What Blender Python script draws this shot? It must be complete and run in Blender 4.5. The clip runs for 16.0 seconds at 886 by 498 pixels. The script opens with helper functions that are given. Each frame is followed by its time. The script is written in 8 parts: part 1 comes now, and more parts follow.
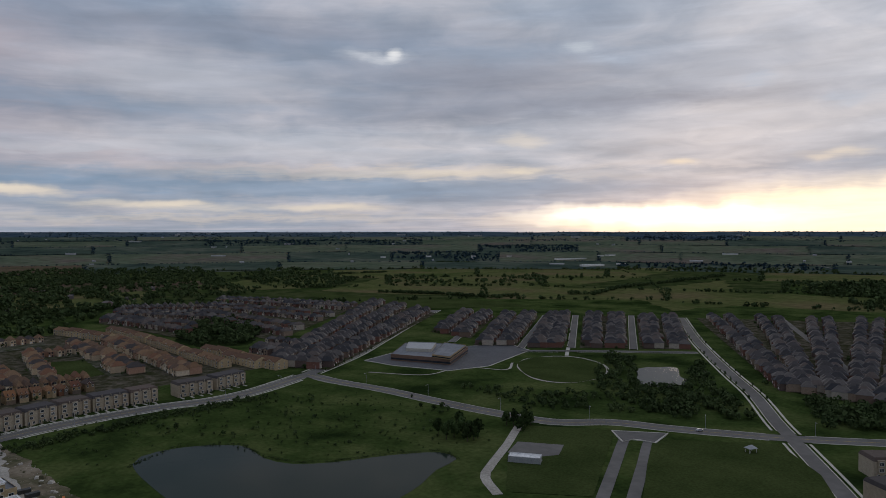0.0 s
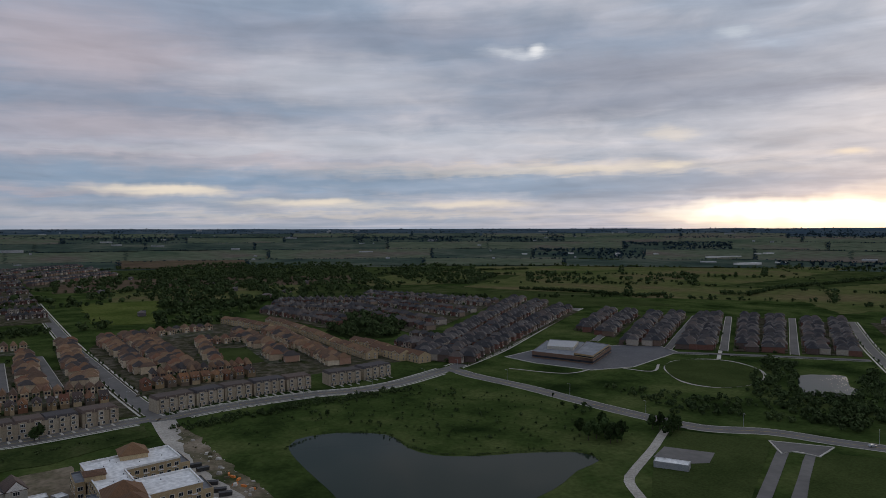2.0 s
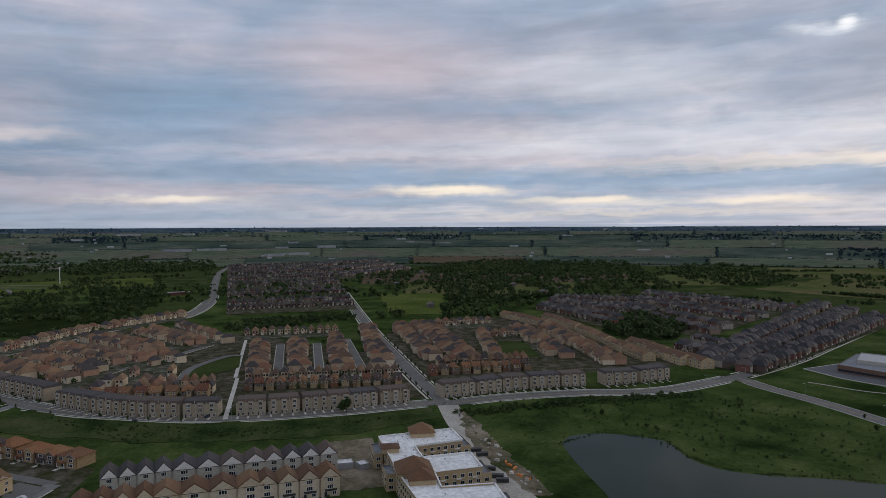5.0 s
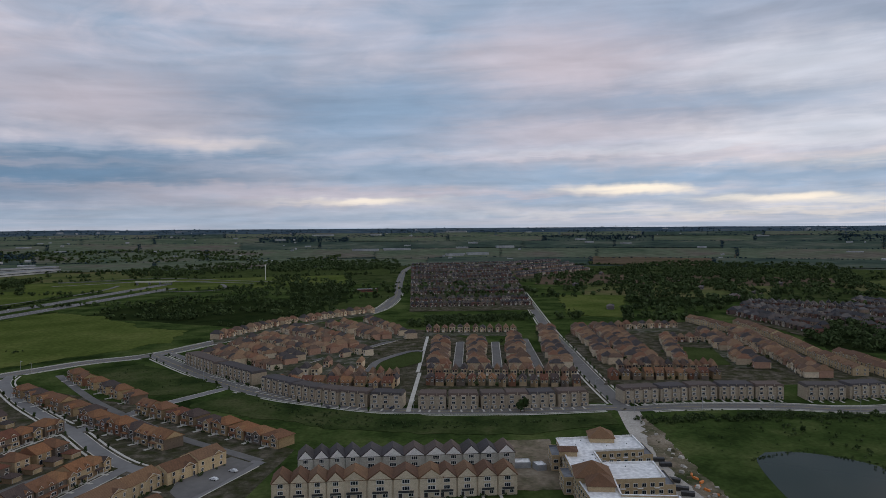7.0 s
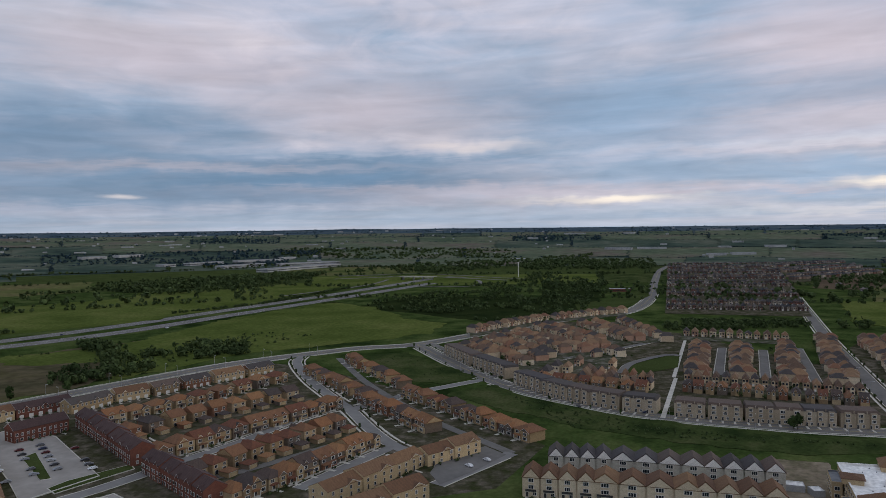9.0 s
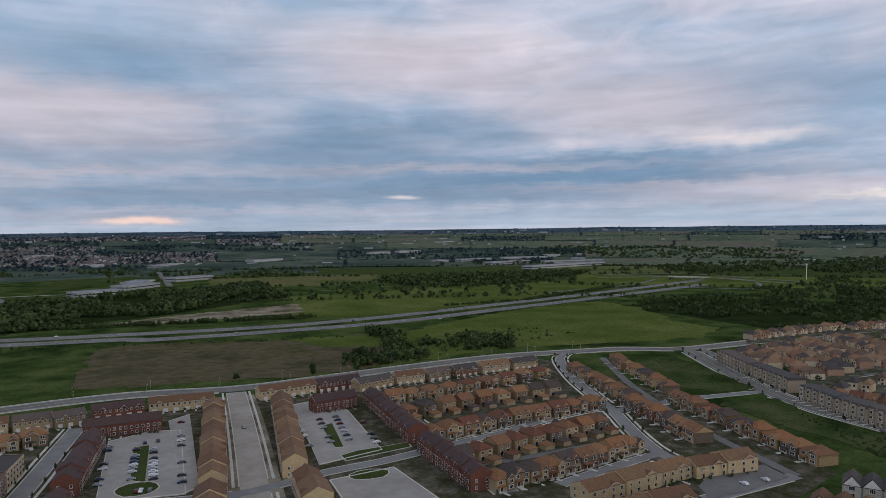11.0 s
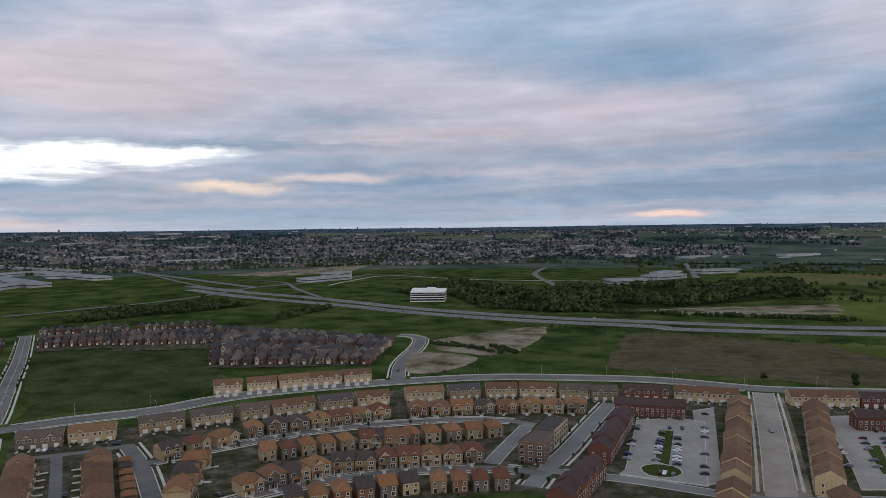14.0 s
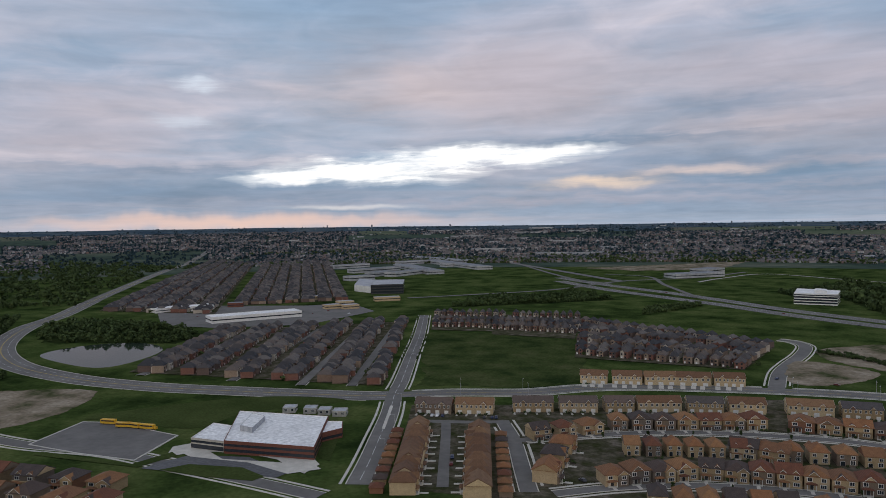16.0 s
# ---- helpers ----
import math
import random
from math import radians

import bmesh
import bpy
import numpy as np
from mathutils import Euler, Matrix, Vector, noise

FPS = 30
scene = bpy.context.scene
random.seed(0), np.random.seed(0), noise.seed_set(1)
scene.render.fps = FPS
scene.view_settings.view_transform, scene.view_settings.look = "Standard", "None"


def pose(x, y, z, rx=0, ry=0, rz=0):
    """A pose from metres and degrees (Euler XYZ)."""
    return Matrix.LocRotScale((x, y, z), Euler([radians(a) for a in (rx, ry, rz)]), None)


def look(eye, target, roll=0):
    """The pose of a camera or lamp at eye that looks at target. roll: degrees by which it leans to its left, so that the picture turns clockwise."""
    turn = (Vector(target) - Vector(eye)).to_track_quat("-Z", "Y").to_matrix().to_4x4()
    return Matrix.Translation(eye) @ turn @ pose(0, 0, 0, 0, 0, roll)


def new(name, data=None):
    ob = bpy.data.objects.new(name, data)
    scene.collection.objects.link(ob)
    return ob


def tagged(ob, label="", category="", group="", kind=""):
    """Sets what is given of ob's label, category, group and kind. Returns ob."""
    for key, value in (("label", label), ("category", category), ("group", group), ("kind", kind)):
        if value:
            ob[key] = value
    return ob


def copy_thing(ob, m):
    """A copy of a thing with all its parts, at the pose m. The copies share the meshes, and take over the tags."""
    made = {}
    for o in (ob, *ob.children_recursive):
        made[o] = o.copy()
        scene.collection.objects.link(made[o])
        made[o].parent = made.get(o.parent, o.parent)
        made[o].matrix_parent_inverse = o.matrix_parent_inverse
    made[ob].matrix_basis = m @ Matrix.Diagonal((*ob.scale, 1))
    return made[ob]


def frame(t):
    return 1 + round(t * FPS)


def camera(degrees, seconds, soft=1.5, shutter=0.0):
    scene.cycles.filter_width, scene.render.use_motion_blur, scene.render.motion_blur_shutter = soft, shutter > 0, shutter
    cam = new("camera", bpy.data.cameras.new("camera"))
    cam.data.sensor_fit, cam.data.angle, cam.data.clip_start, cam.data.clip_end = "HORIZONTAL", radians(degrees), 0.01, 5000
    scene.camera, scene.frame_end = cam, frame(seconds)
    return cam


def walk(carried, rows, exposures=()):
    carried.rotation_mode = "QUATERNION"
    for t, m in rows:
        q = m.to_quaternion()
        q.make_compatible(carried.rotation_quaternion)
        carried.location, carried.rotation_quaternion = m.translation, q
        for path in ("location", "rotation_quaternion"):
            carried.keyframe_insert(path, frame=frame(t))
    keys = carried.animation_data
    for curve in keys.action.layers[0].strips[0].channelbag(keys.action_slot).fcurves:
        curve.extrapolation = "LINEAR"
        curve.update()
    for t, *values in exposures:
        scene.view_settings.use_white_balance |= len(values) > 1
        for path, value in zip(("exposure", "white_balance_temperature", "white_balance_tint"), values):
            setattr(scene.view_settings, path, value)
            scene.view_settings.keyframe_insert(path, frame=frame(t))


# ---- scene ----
# ---- camera ----
cam = camera(64.0, 16.0, soft=0.6)
PATH = [
    (0.0, look((0, 0, 118), (0.00, 99.97, 115.60), -0.02)),
    (0.5, look((0, 0, 118), (-3.85, 99.90, 115.53), -0.07)),
    (1.0, look((0, 0, 118), (-9.17, 99.55, 115.41), -0.05)),
    (1.5, look((0, 0, 118), (-14.44, 98.91, 115.30), -0.07)),
    (2.0, look((0, 0, 118), (-19.74, 97.99, 115.15), -0.11)),
    (2.5, look((0, 0, 118), (-24.94, 96.80, 115.06), -0.12)),
    (3.0, look((0, 0, 118), (-30.86, 95.07, 115.00), -0.16)),
    (3.5, look((0, 0, 118), (-37.71, 92.57, 114.94), -0.19)),
    (4.0, look((0, 0, 118), (-44.55, 89.47, 114.85), -0.25)),
    (6.5, look((0, 0, 118), (-68.52, 72.77, 115.09), -0.23)),
    (7.0, look((0, 0, 118), (-74.02, 67.18, 115.07), -0.38)),
    (7.5, look((0, 0, 118), (-80.24, 59.60, 115.09), -0.45)),
    (8.0, look((0, 0, 118), (-85.04, 52.54, 115.12), -0.47)),
    (8.5, look((0, 0, 118), (-89.13, 45.25, 115.11), -0.54)),
    (11.0, look((0, 0, 118), (-99.95, 1.69, 115.18), -0.59)),
    (11.5, look((0, 0, 118), (-99.54, -9.16, 115.18), -0.65)),
    (12.0, look((0, 0, 118), (-97.82, -20.58, 115.15), -0.60)),
    (12.5, look((0, 0, 118), (-94.83, -31.61, 115.11), -0.58)),
    (13.0, look((0, 0, 118), (-90.24, -43.00, 115.07), -0.64)),
    (13.5, look((0, 0, 118), (-83.95, -54.25, 115.00), -0.66)),
    (14.0, look((0, 0, 118), (-76.75, -64.03, 114.93), -0.71)),
    (14.5, look((0, 0, 118), (-69.28, -72.05, 114.88), -0.66)),
    (15.0, look((0, 0, 118), (-60.12, -79.85, 114.86), -0.68)),
    (15.5, look((0, 0, 118), (-48.80, -87.23, 114.81), -0.73)),
    (16.0, look((0, 0, 118), (-36.02, -93.23, 114.76), -0.78)),
]
walk(cam, PATH, [(0.0, -0.54), (2.0, -0.46), (4.0, -0.24), (7.0, -0.1), (11.0, 0.12), (14.0, 0.14), (16.0, -0.06)])

# ---- sky and sun ----
world = bpy.data.worlds.new("dusk_sky")
scene.world = world
world.use_nodes = True
wt = world.node_tree
wt.nodes.clear()


def wmath(op, a, b=None, c=None):
    n = wt.nodes.new("ShaderNodeMath")
    n.operation = op
    for i, v in enumerate((a, b, c)):
        if v is None:
            continue
        if isinstance(v, (int, float)):
            n.inputs[i].default_value = v
        else:
            wt.links.new(v, n.inputs[i])
    return n.outputs[0]


def wmix(fac, a, b):
    n = wt.nodes.new("ShaderNodeMix")
    n.data_type = "RGBA"
    for i, v in ((0, fac), (6, a), (7, b)):
        if isinstance(v, (int, float)):
            n.inputs[i].default_value = v
        elif isinstance(v, tuple):
            n.inputs[i].default_value = (*v, 1)
        else:
            wt.links.new(v, n.inputs[i])
    return n.outputs[2]


def wnoise(vec, scale, detail, rough, dist=0.0):
    n = wt.nodes.new("ShaderNodeTexNoise")
    n.inputs["Scale"].default_value, n.inputs["Detail"].default_value = scale, detail
    n.inputs["Roughness"].default_value, n.inputs["Distortion"].default_value = rough, dist
    wt.links.new(vec, n.inputs["Vector"])
    return n.outputs["Fac"]


def wramp(fac, stops):
    n = wt.nodes.new("ShaderNodeValToRGB")
    r = n.color_ramp
    while len(r.elements) < len(stops):
        r.elements.new(0.5)
    for e, (p, c) in zip(r.elements, stops):
        e.position, e.color = p, (*c, 1) if isinstance(c, tuple) else (c, c, c, 1)
    wt.links.new(fac, n.inputs[0])
    return n.outputs[0]


geo = wt.nodes.new("ShaderNodeTexCoord").outputs["Generated"]
sep = wt.nodes.new("ShaderNodeSeparateXYZ")
wt.links.new(geo, sep.inputs[0])
sx, sy, sz = sep.outputs
# bearing in degrees from +Y towards -X, turned so that its seam lies behind the view
ca, sa = math.cos(radians(75)), math.sin(radians(75))
fwd = wmath("ADD", wmath("MULTIPLY", sx, -sa), wmath("MULTIPLY", sy, ca))
side = wmath("ADD", wmath("MULTIPLY", sx, -ca), wmath("MULTIPLY", sy, -sa))
az = wmath("ADD", wmath("MULTIPLY", wmath("ARCTAN2", side, fwd), 57.2958), 75.0)
el = wmath("MULTIPLY", wmath("ARCSINE", sz), 57.2958)
# flat cloud deck seen from below
zz = wmath("ADD", wmath("MAXIMUM", sz, 0.0), 0.13)
deck = wt.nodes.new("ShaderNodeCombineXYZ")
wt.links.new(wmath("DIVIDE", sx, zz), deck.inputs[0])
wt.links.new(wmath("DIVIDE", sy, zz), deck.inputs[1])
# long streaks along the bearing, near the horizon
band = wt.nodes.new("ShaderNodeCombineXYZ")
wt.links.new(wmath("MULTIPLY", az, 0.03), band.inputs[0])
wt.links.new(wmath("MULTIPLY", wmath("LOGARITHM", wmath("ADD", wmath("MAXIMUM", el, 0.0), 2.0), 2.718), 2.6), band.inputs[1])
big = wnoise(deck.outputs[0], 0.95, 3, 0.45, 0.5)
fine = wnoise(deck.outputs[0], 3.4, 6, 0.55, 0.6)
streak = wnoise(band.outputs[0], 1.3, 5, 0.55, 0.7)
low = wramp(wmath("MULTIPLY", el, 0.05), [(0.0, 0.8), (0.35, 0.2)])
mixn = wmath("ADD", wmath("MULTIPLY", streak, low), wmath("MULTIPLY", wmath("ADD", wmath("MULTIPLY", big, 0.70), wmath("MULTIPLY", fine, 0.30)), wmath("SUBTRACT", 1.0, low)))
clouds = wramp(mixn, [(0.33, (0.22, 0.34, 0.51)), (0.45, (0.32, 0.42, 0.57)), (0.53, (0.47, 0.50, 0.62)), (0.61, (0.62, 0.59, 0.67)), (0.72, (0.84, 0.76, 0.79))])
# the west is greyer and warmer than the south
west = wramp(wmath("ADD", wmath("MULTIPLY", az, 0.011), 0.35), [(0.1, 1.0), (0.9, 0.0)])
clouds = wmix(wmath("MULTIPLY", west, 0.85), clouds, wramp(mixn, [(0.34, (0.40, 0.48, 0.62)), (0.46, (0.60, 0.66, 0.78)), (0.56, (0.86, 0.87, 0.94)), (0.66, (1.22, 1.14, 1.12))]))


shredv = wt.nodes.new("ShaderNodeCombineXYZ")
wt.links.new(wmath("ADD", wmath("MULTIPLY", az, 0.16), wmath("MULTIPLY", el, 0.35)), shredv.inputs[0])
wt.links.new(wmath("MULTIPLY", el, 1.1), shredv.inputs[1])
shred = wnoise(shredv.outputs[0], 1.0, 6, 0.6, 0.8)
wispv = wt.nodes.new("ShaderNodeCombineXYZ")
wt.links.new(wmath("ADD", wmath("MULTIPLY", az, 0.3), wmath("MULTIPLY", el, 0.5)), wispv.inputs[0])
wt.links.new(wmath("MULTIPLY", el, 2.4), wispv.inputs[1])
wisp = wnoise(wispv.outputs[0], 1.0, 5, 0.55, 1.2)
wanderv = wt.nodes.new("ShaderNodeCombineXYZ")
wt.links.new(wmath("MULTIPLY", az, 0.3), wanderv.inputs[0])
wt.links.new(wmath("MULTIPLY", el, 0.25), wanderv.inputs[1])
wander = wnoise(wanderv.outputs[0], 1.0, 3, 0.5, 0.0)


def patch_group(name, ragged):
    """A node group that lays one soft-edged patch of colour over the cloud deck."""
    global wt
    kept, wt = wt, bpy.data.node_groups.new(name, "ShaderNodeTree")
    for n in ("az", "el", "a", "e", "wa", "we", "amount", "sway", "fray", "drift", "rag"):
        wt.interface.new_socket(n, in_out="INPUT", socket_type="NodeSocketFloat")
    for n in ("base", "colour"):
        wt.interface.new_socket(n, in_out="INPUT", socket_type="NodeSocketColor")
    wt.interface.new_socket("clouds", in_out="OUTPUT", socket_type="NodeSocketColor")
    i = wt.nodes.new("NodeGroupInput").outputs
    o = wt.nodes.new("NodeGroupOutput").inputs
    da = wmath("DIVIDE", wmath("SUBTRACT", i["az"], i["a"]), i["wa"])
    de = wmath("DIVIDE", wmath("ADD", wmath("SUBTRACT", i["el"], i["e"]), i["sway"]), i["we"])
    d = wmath("ADD", wmath("MULTIPLY", da, da), wmath("MULTIPLY", de, de))
    if ragged:
        d = wmath("ADD", d, wmath("MULTIPLY", i["rag"], wmath("ADD", wmath("MULTIPLY", i["fray"], 3.6), wmath("MULTIPLY", i["drift"], 2.0))))
        g = wramp(wmath("ADD", wmath("MULTIPLY", d, 0.42), 0.1), [(0.02, 1.0), (0.28, 0.6), (0.55, 0.2), (1.0, 0.0)])
    else:
        g = wmath("POWER", 2.718, wmath("MULTIPLY", d, -0.8))
    wt.links.new(wmix(wmath("MULTIPLY", g, i["amount"]), i["base"], i["colour"]), o["clouds"])
    made, wt = wt, kept
    return made


BREACH, BANK = patch_group("breach", True), patch_group("bank", False)
fray, drift, sway = (wmath("SUBTRACT", n, 0.5) for n in (shred, wisp, wander))


def lay(group, a, e, wa, we, colour, amount, links, rag=0.0):
    global clouds
    n = wt.nodes.new("ShaderNodeGroup")
    n.node_tree = group
    for k, v in (("a", a), ("e", e), ("wa", wa), ("we", we), ("amount", amount), ("rag", rag)):
        n.inputs[k].default_value = v
    n.inputs["colour"].default_value = (*colour, 1)
    for k, v in (("base", clouds), *links):
        wt.links.new(v, n.inputs[k])
    clouds = n.outputs[0]


SWAYS = {}


def breach(a, e, wa, we, colour, amount, rag=1.0):
    """A gap or lit streak in the cloud deck about a bearing and height, with ragged edges."""
    k = round(min(1.6, 3.2 * we), 2)
    if k not in SWAYS:
        SWAYS[k] = wmath("MULTIPLY", sway, k)
    lay(BREACH, a, e, wa, we, colour, amount, (("az", az), ("el", el), ("fray", fray), ("drift", drift), ("sway", SWAYS[k])), rag)


WARM, WHITE, PINK, GOLD = (2.3, 1.9, 1.3), (1.5, 1.48, 1.45), (0.95, 0.66, 0.55), (1.15, 1.02, 0.86)
# duller air low over the south
lowair = wramp(wmath("MULTIPLY", el, 0.1), [(0.0, 0.75), (0.55, 0.0)])
clouds = wmix(wmath("MULTIPLY", lowair, wmath("SUBTRACT", 1.0, west)), clouds, (0.40, 0.46, 0.56))
DUSK, HAZE, ROSE, PALE, PEACH = (0.135, 0.235, 0.37), (0.28, 0.39, 0.54), (0.50, 0.46, 0.53), (0.57, 0.54, 0.61), (0.62, 0.50, 0.49)
LEAD, MAUVE, PEARL, STEEL = (0.30, 0.345, 0.46), (0.60, 0.535, 0.60), (0.70, 0.72, 0.81), (0.29, 0.42, 0.60)
# broad banks of cloud and clearer bands, each about a bearing and height, drawn out and frayed by the wind
azw = wmath("ADD", az, wmath("MULTIPLY", wmath("SUBTRACT", shred, 0.5), 7.0))
elw = wmath("ADD", el, wmath("ADD", wmath("MULTIPLY", wmath("SUBTRACT", wisp, 0.5), 1.0), wmath("MULTIPLY", wmath("SUBTRACT", wander, 0.5), 1.6)))


def bank(a, e, wa, we, colour, amount):
    lay(BANK, a, e, wa, we, colour, amount, (("az", azw), ("el", elw)))


for row_ in [
    (172.1, 15.2, 19.2, 2.3, HAZE, 0.70), (185.5, 7.0, 8.2, 3.5, ROSE, 0.75), (156.6, 10.5, 13.7, 2.8, PEACH, 0.75),
    (137.3, 4.6, 12.8, 2.1, DUSK, 0.80), (176.6, 2.6, 19.2, 1.4, DUSK, 0.65), (132.0, 10.8, 9.1, 3.0, ROSE, 0.60),
    (164.8, 7.7, 11.4, 1.5, HAZE, 0.60), (132.0, 6.5, 7.3, 1.1, PEACH, 0.55), (152.6, 11.0, 7.8, 4.0, ROSE, 0.80),
    (110.8, 14.3, 13.7, 3.0, HAZE, 0.70), (119.7, 9.9, 11.9, 0.9, ROSE, 0.80), (126.6, 7.4, 10.0, 1.0, ROSE, 0.80),
    (117.5, 6.0, 13.7, 1.1, DUSK, 0.70), (95.0, 13.4, 7.3, 2.0, PALE, 0.70), (100.5, 4.7, 13.7, 1.8, DUSK, 0.75),
    (135.4, 11.6, 11.4, 1.5, ROSE, 0.50), (123.0, 2.0, 32.0, 1.3, DUSK, 0.50), (135.4, 8.9, 9.1, 0.8, DUSK, 0.50),
    (93.1, 14.4, 5.9, 1.4, PALE, 0.90), (109.9, 12.5, 11.9, 1.8, DUSK, 0.60), (116.3, 8.9, 9.1, 1.1, ROSE, 0.85),
    (112.7, 6.9, 11.9, 1.3, ROSE, 0.70), (71.5, 9.3, 9.6, 1.8, PALE, 0.80), (81.5, 3.6, 10.0, 1.3, DUSK, 0.90),
    (99.0, 7.0, 8.2, 1.8, DUSK, 0.80), (84.5, 11.8, 12.8, 1.5, ROSE, 0.60), (104.7, 2.8, 22.8, 1.1, DUSK, 0.50),
    (62.9, 2.8, 9.1, 1.0, ROSE, 0.50), (90.7, 13.1, 6.4, 1.6, ROSE, 0.80), (73.5, 9.4, 9.6, 1.8, ROSE, 0.85),
    (66.4, 6.7, 5.5, 0.7, PALE, 0.70), (78.8, 3.9, 13.7, 1.4, DUSK, 0.90), (88.6, 7.6, 8.2, 1.4, DUSK, 0.60),
    (54.1, 12.3, 10.0, 1.3, PALE, 0.55), (53.3, 9.0, 11.0, 2.1, DUSK, 0.75), (37.0, 12.9, 7.8, 3.0, MAUVE, 0.60),
    (41.5, 6.7, 8.2, 1.4, MAUVE, 0.50), (62.3, 2.7, 13.7, 0.8, ROSE, 0.40), (55.1, 10.5, 10.0, 1.8, DUSK, 0.50),
    (76.3, 4.3, 11.9, 1.2, DUSK, 0.80), (35.4, 13.1, 7.3, 3.0, MAUVE, 0.60), (21.3, 10.8, 6.4, 2.3, PEARL, 0.60),
    (38.0, 16.2, 13.7, 1.5, STEEL, 0.50), (39.8, 13.1, 5.9, 3.0, MAUVE, 0.70), (20.5, 11.6, 6.4, 1.7, PEARL, 0.60),
    (30.4, 9.1, 11.0, 1.6, LEAD, 0.75), (51.6, 8.4, 7.3, 3.5, STEEL, 0.70), (37.8, 7.6, 10.0, 1.0, MAUVE, 0.60),
    (14.6, 15.0, 19.2, 1.8, LEAD, 0.70), (12.4, 6.9, 13.7, 0.7, PEARL, 0.50), (-3.0, 11.9, 12.8, 2.1, LEAD, 0.80),
    (-26.8, 10.1, 10.0, 5.5, PEARL, 0.60), (10.1, 7.3, 14.6, 0.7, PEARL, 0.55), (17.8, 3.7, 18.3, 0.7, STEEL, 0.70),
    (1.1, 9.3, 11.9, 1.1, LEAD, 0.60), (-9.8, 3.6, 11.9, 0.8, STEEL, 0.60), (23.0, 5.1, 13.7, 0.7, MAUVE, 0.50),
    (-16.2, 7.8, 11.9, 1.0, PEARL, 0.50),
    (12.4, 5.9, 18.3, 0.32, PEARL, 0.60), (3.9, 4.5, 15.1, 0.26, (1.0, 0.88, 0.74), 0.50), (26.0, 3.7, 17.4, 0.32, STEEL, 0.65),
    (43.2, 2.3, 14.6, 0.26, STEEL, 0.55), (8.0, 3.1, 14.6, 0.32, STEEL, 0.60), (35.7, 5.8, 14.6, 0.32, MAUVE, 0.50),
    (23.7, 1.3, 27.4, 0.32, PEARL, 0.35), (3.8, 5.0, 14.6, 0.26, (0.95, 0.82, 0.72), 0.45), (-20.3, 6.3, 11.9, 0.32, PEARL, 0.50),
    (21.0, 6.3, 13.7, 0.32, PEARL, 0.45), (-22.3, 4.7, 11.0, 0.32, STEEL, 0.50), (17.8, 1.1, 19.2, 0.26, (0.95, 0.83, 0.70), 0.40),
    (-5.3, 14.0, 16.0, 0.74, STEEL, 0.35), (24.9, 9.4, 11.4, 0.53, STEEL, 0.40), (-16.2, 10.0, 11.4, 0.53, LEAD, 0.50),
    (54.3, 2.2, 5.5, 0.26, (0.95, 0.84, 0.74), 0.60), (47.9, 2.7, 17.4, 0.32, MAUVE, 0.50), (68.8, 3.2, 14.6, 0.32, ROSE, 0.45),
    (29.4, 4.4, 16.0, 0.32, STEEL, 0.50), (31.5, 6.0, 13.7, 0.32, PEARL, 0.40), (88.2, 4.9, 16.0, 0.32, ROSE, 0.50),
    (110.1, 1.6, 16.0, 0.32, ROSE, 0.35), (74.9, 5.4, 11.4, 0.32, DUSK, 0.50), (119.8, 4.4, 18.3, 0.32, ROSE, 0.55),
    (135.6, 2.7, 20.6, 0.26, ROSE, 0.30), (143.8, 6.5, 11.4, 0.37, DUSK, 0.50), (158.0, 5.7, 22.8, 0.32, HAZE, 0.40),
    (149.1, 1.9, 20.6, 0.32, ROSE, 0.40), (179.8, 4.5, 13.7, 0.37, DUSK, 0.50),
]:
    bank(*row_)
# fibres: fine streaks through every bank
fibrev = wt.nodes.new("ShaderNodeCombineXYZ")
wt.links.new(wmath("ADD", wmath("MULTIPLY", az, 0.10), wmath("MULTIPLY", el, 0.2)), fibrev.inputs[0])
wt.links.new(wmath("MULTIPLY", el, 0.85), fibrev.inputs[1])
fibre = wnoise(fibrev.outputs[0], 1.0, 4, 0.52, 0.5)
gain = wmath("ADD", 0.70, wmath("ADD", wmath("MULTIPLY", fibre, 0.46), wmath("MULTIPLY", fine, 0.24)))
vm = wt.nodes.new("ShaderNodeVectorMath")
vm.operation = "SCALE"
wt.links.new(clouds, vm.inputs[0])
wt.links.new(gain, vm.inputs["Scale"])
clouds = vm.outputs[0]
breach(-19.04, 0.79, 12.0, 1.25, WARM, 1.0, 0.22)
breach(-32.15, 1.58, 12.0, 1.9, WARM, 1.0, 0.3)
breach(-17.0, 1.35, 9.0, 0.75, (2.7, 2.5, 2.1), 1.0, 0.18)
breach(9.13, 1.95, 5.0, 0.3, GOLD, 0.9, 0.45)
breach(19.80, 1.90, 5.5, 0.28, GOLD, 0.6, 0.5)
breach(31.17, 2.85, 3.0, 0.35, GOLD, 0.9, 0.45)
breach(3.95, 13.93, 0.6, 0.45, WHITE, 0.7, 0.75)
breach(5.21, 13.71, 2.6, 0.45, (1.05, 1.08, 1.15), 0.6, 0.6)
breach(-6.38, 4.87, 1.6, 0.3, (1.1, 1.0, 0.85), 0.9, 0.6)
breach(-0.66, 4.75, 5.0, 0.3, GOLD, 0.6, 0.7)
breach(-6.41, 7.34, 2.0, 0.5, GOLD, 0.45, 0.7)
breach(-18.50, 5.32, 1.2, 0.3, GOLD, 0.9, 0.6)
breach(-29.13, 5.51, 2.4, 0.35, GOLD, 0.7, 0.6)
breach(-10.81, 14.25, 1.3, 0.4, (0.8, 0.88, 0.98), 0.7, 0.8)
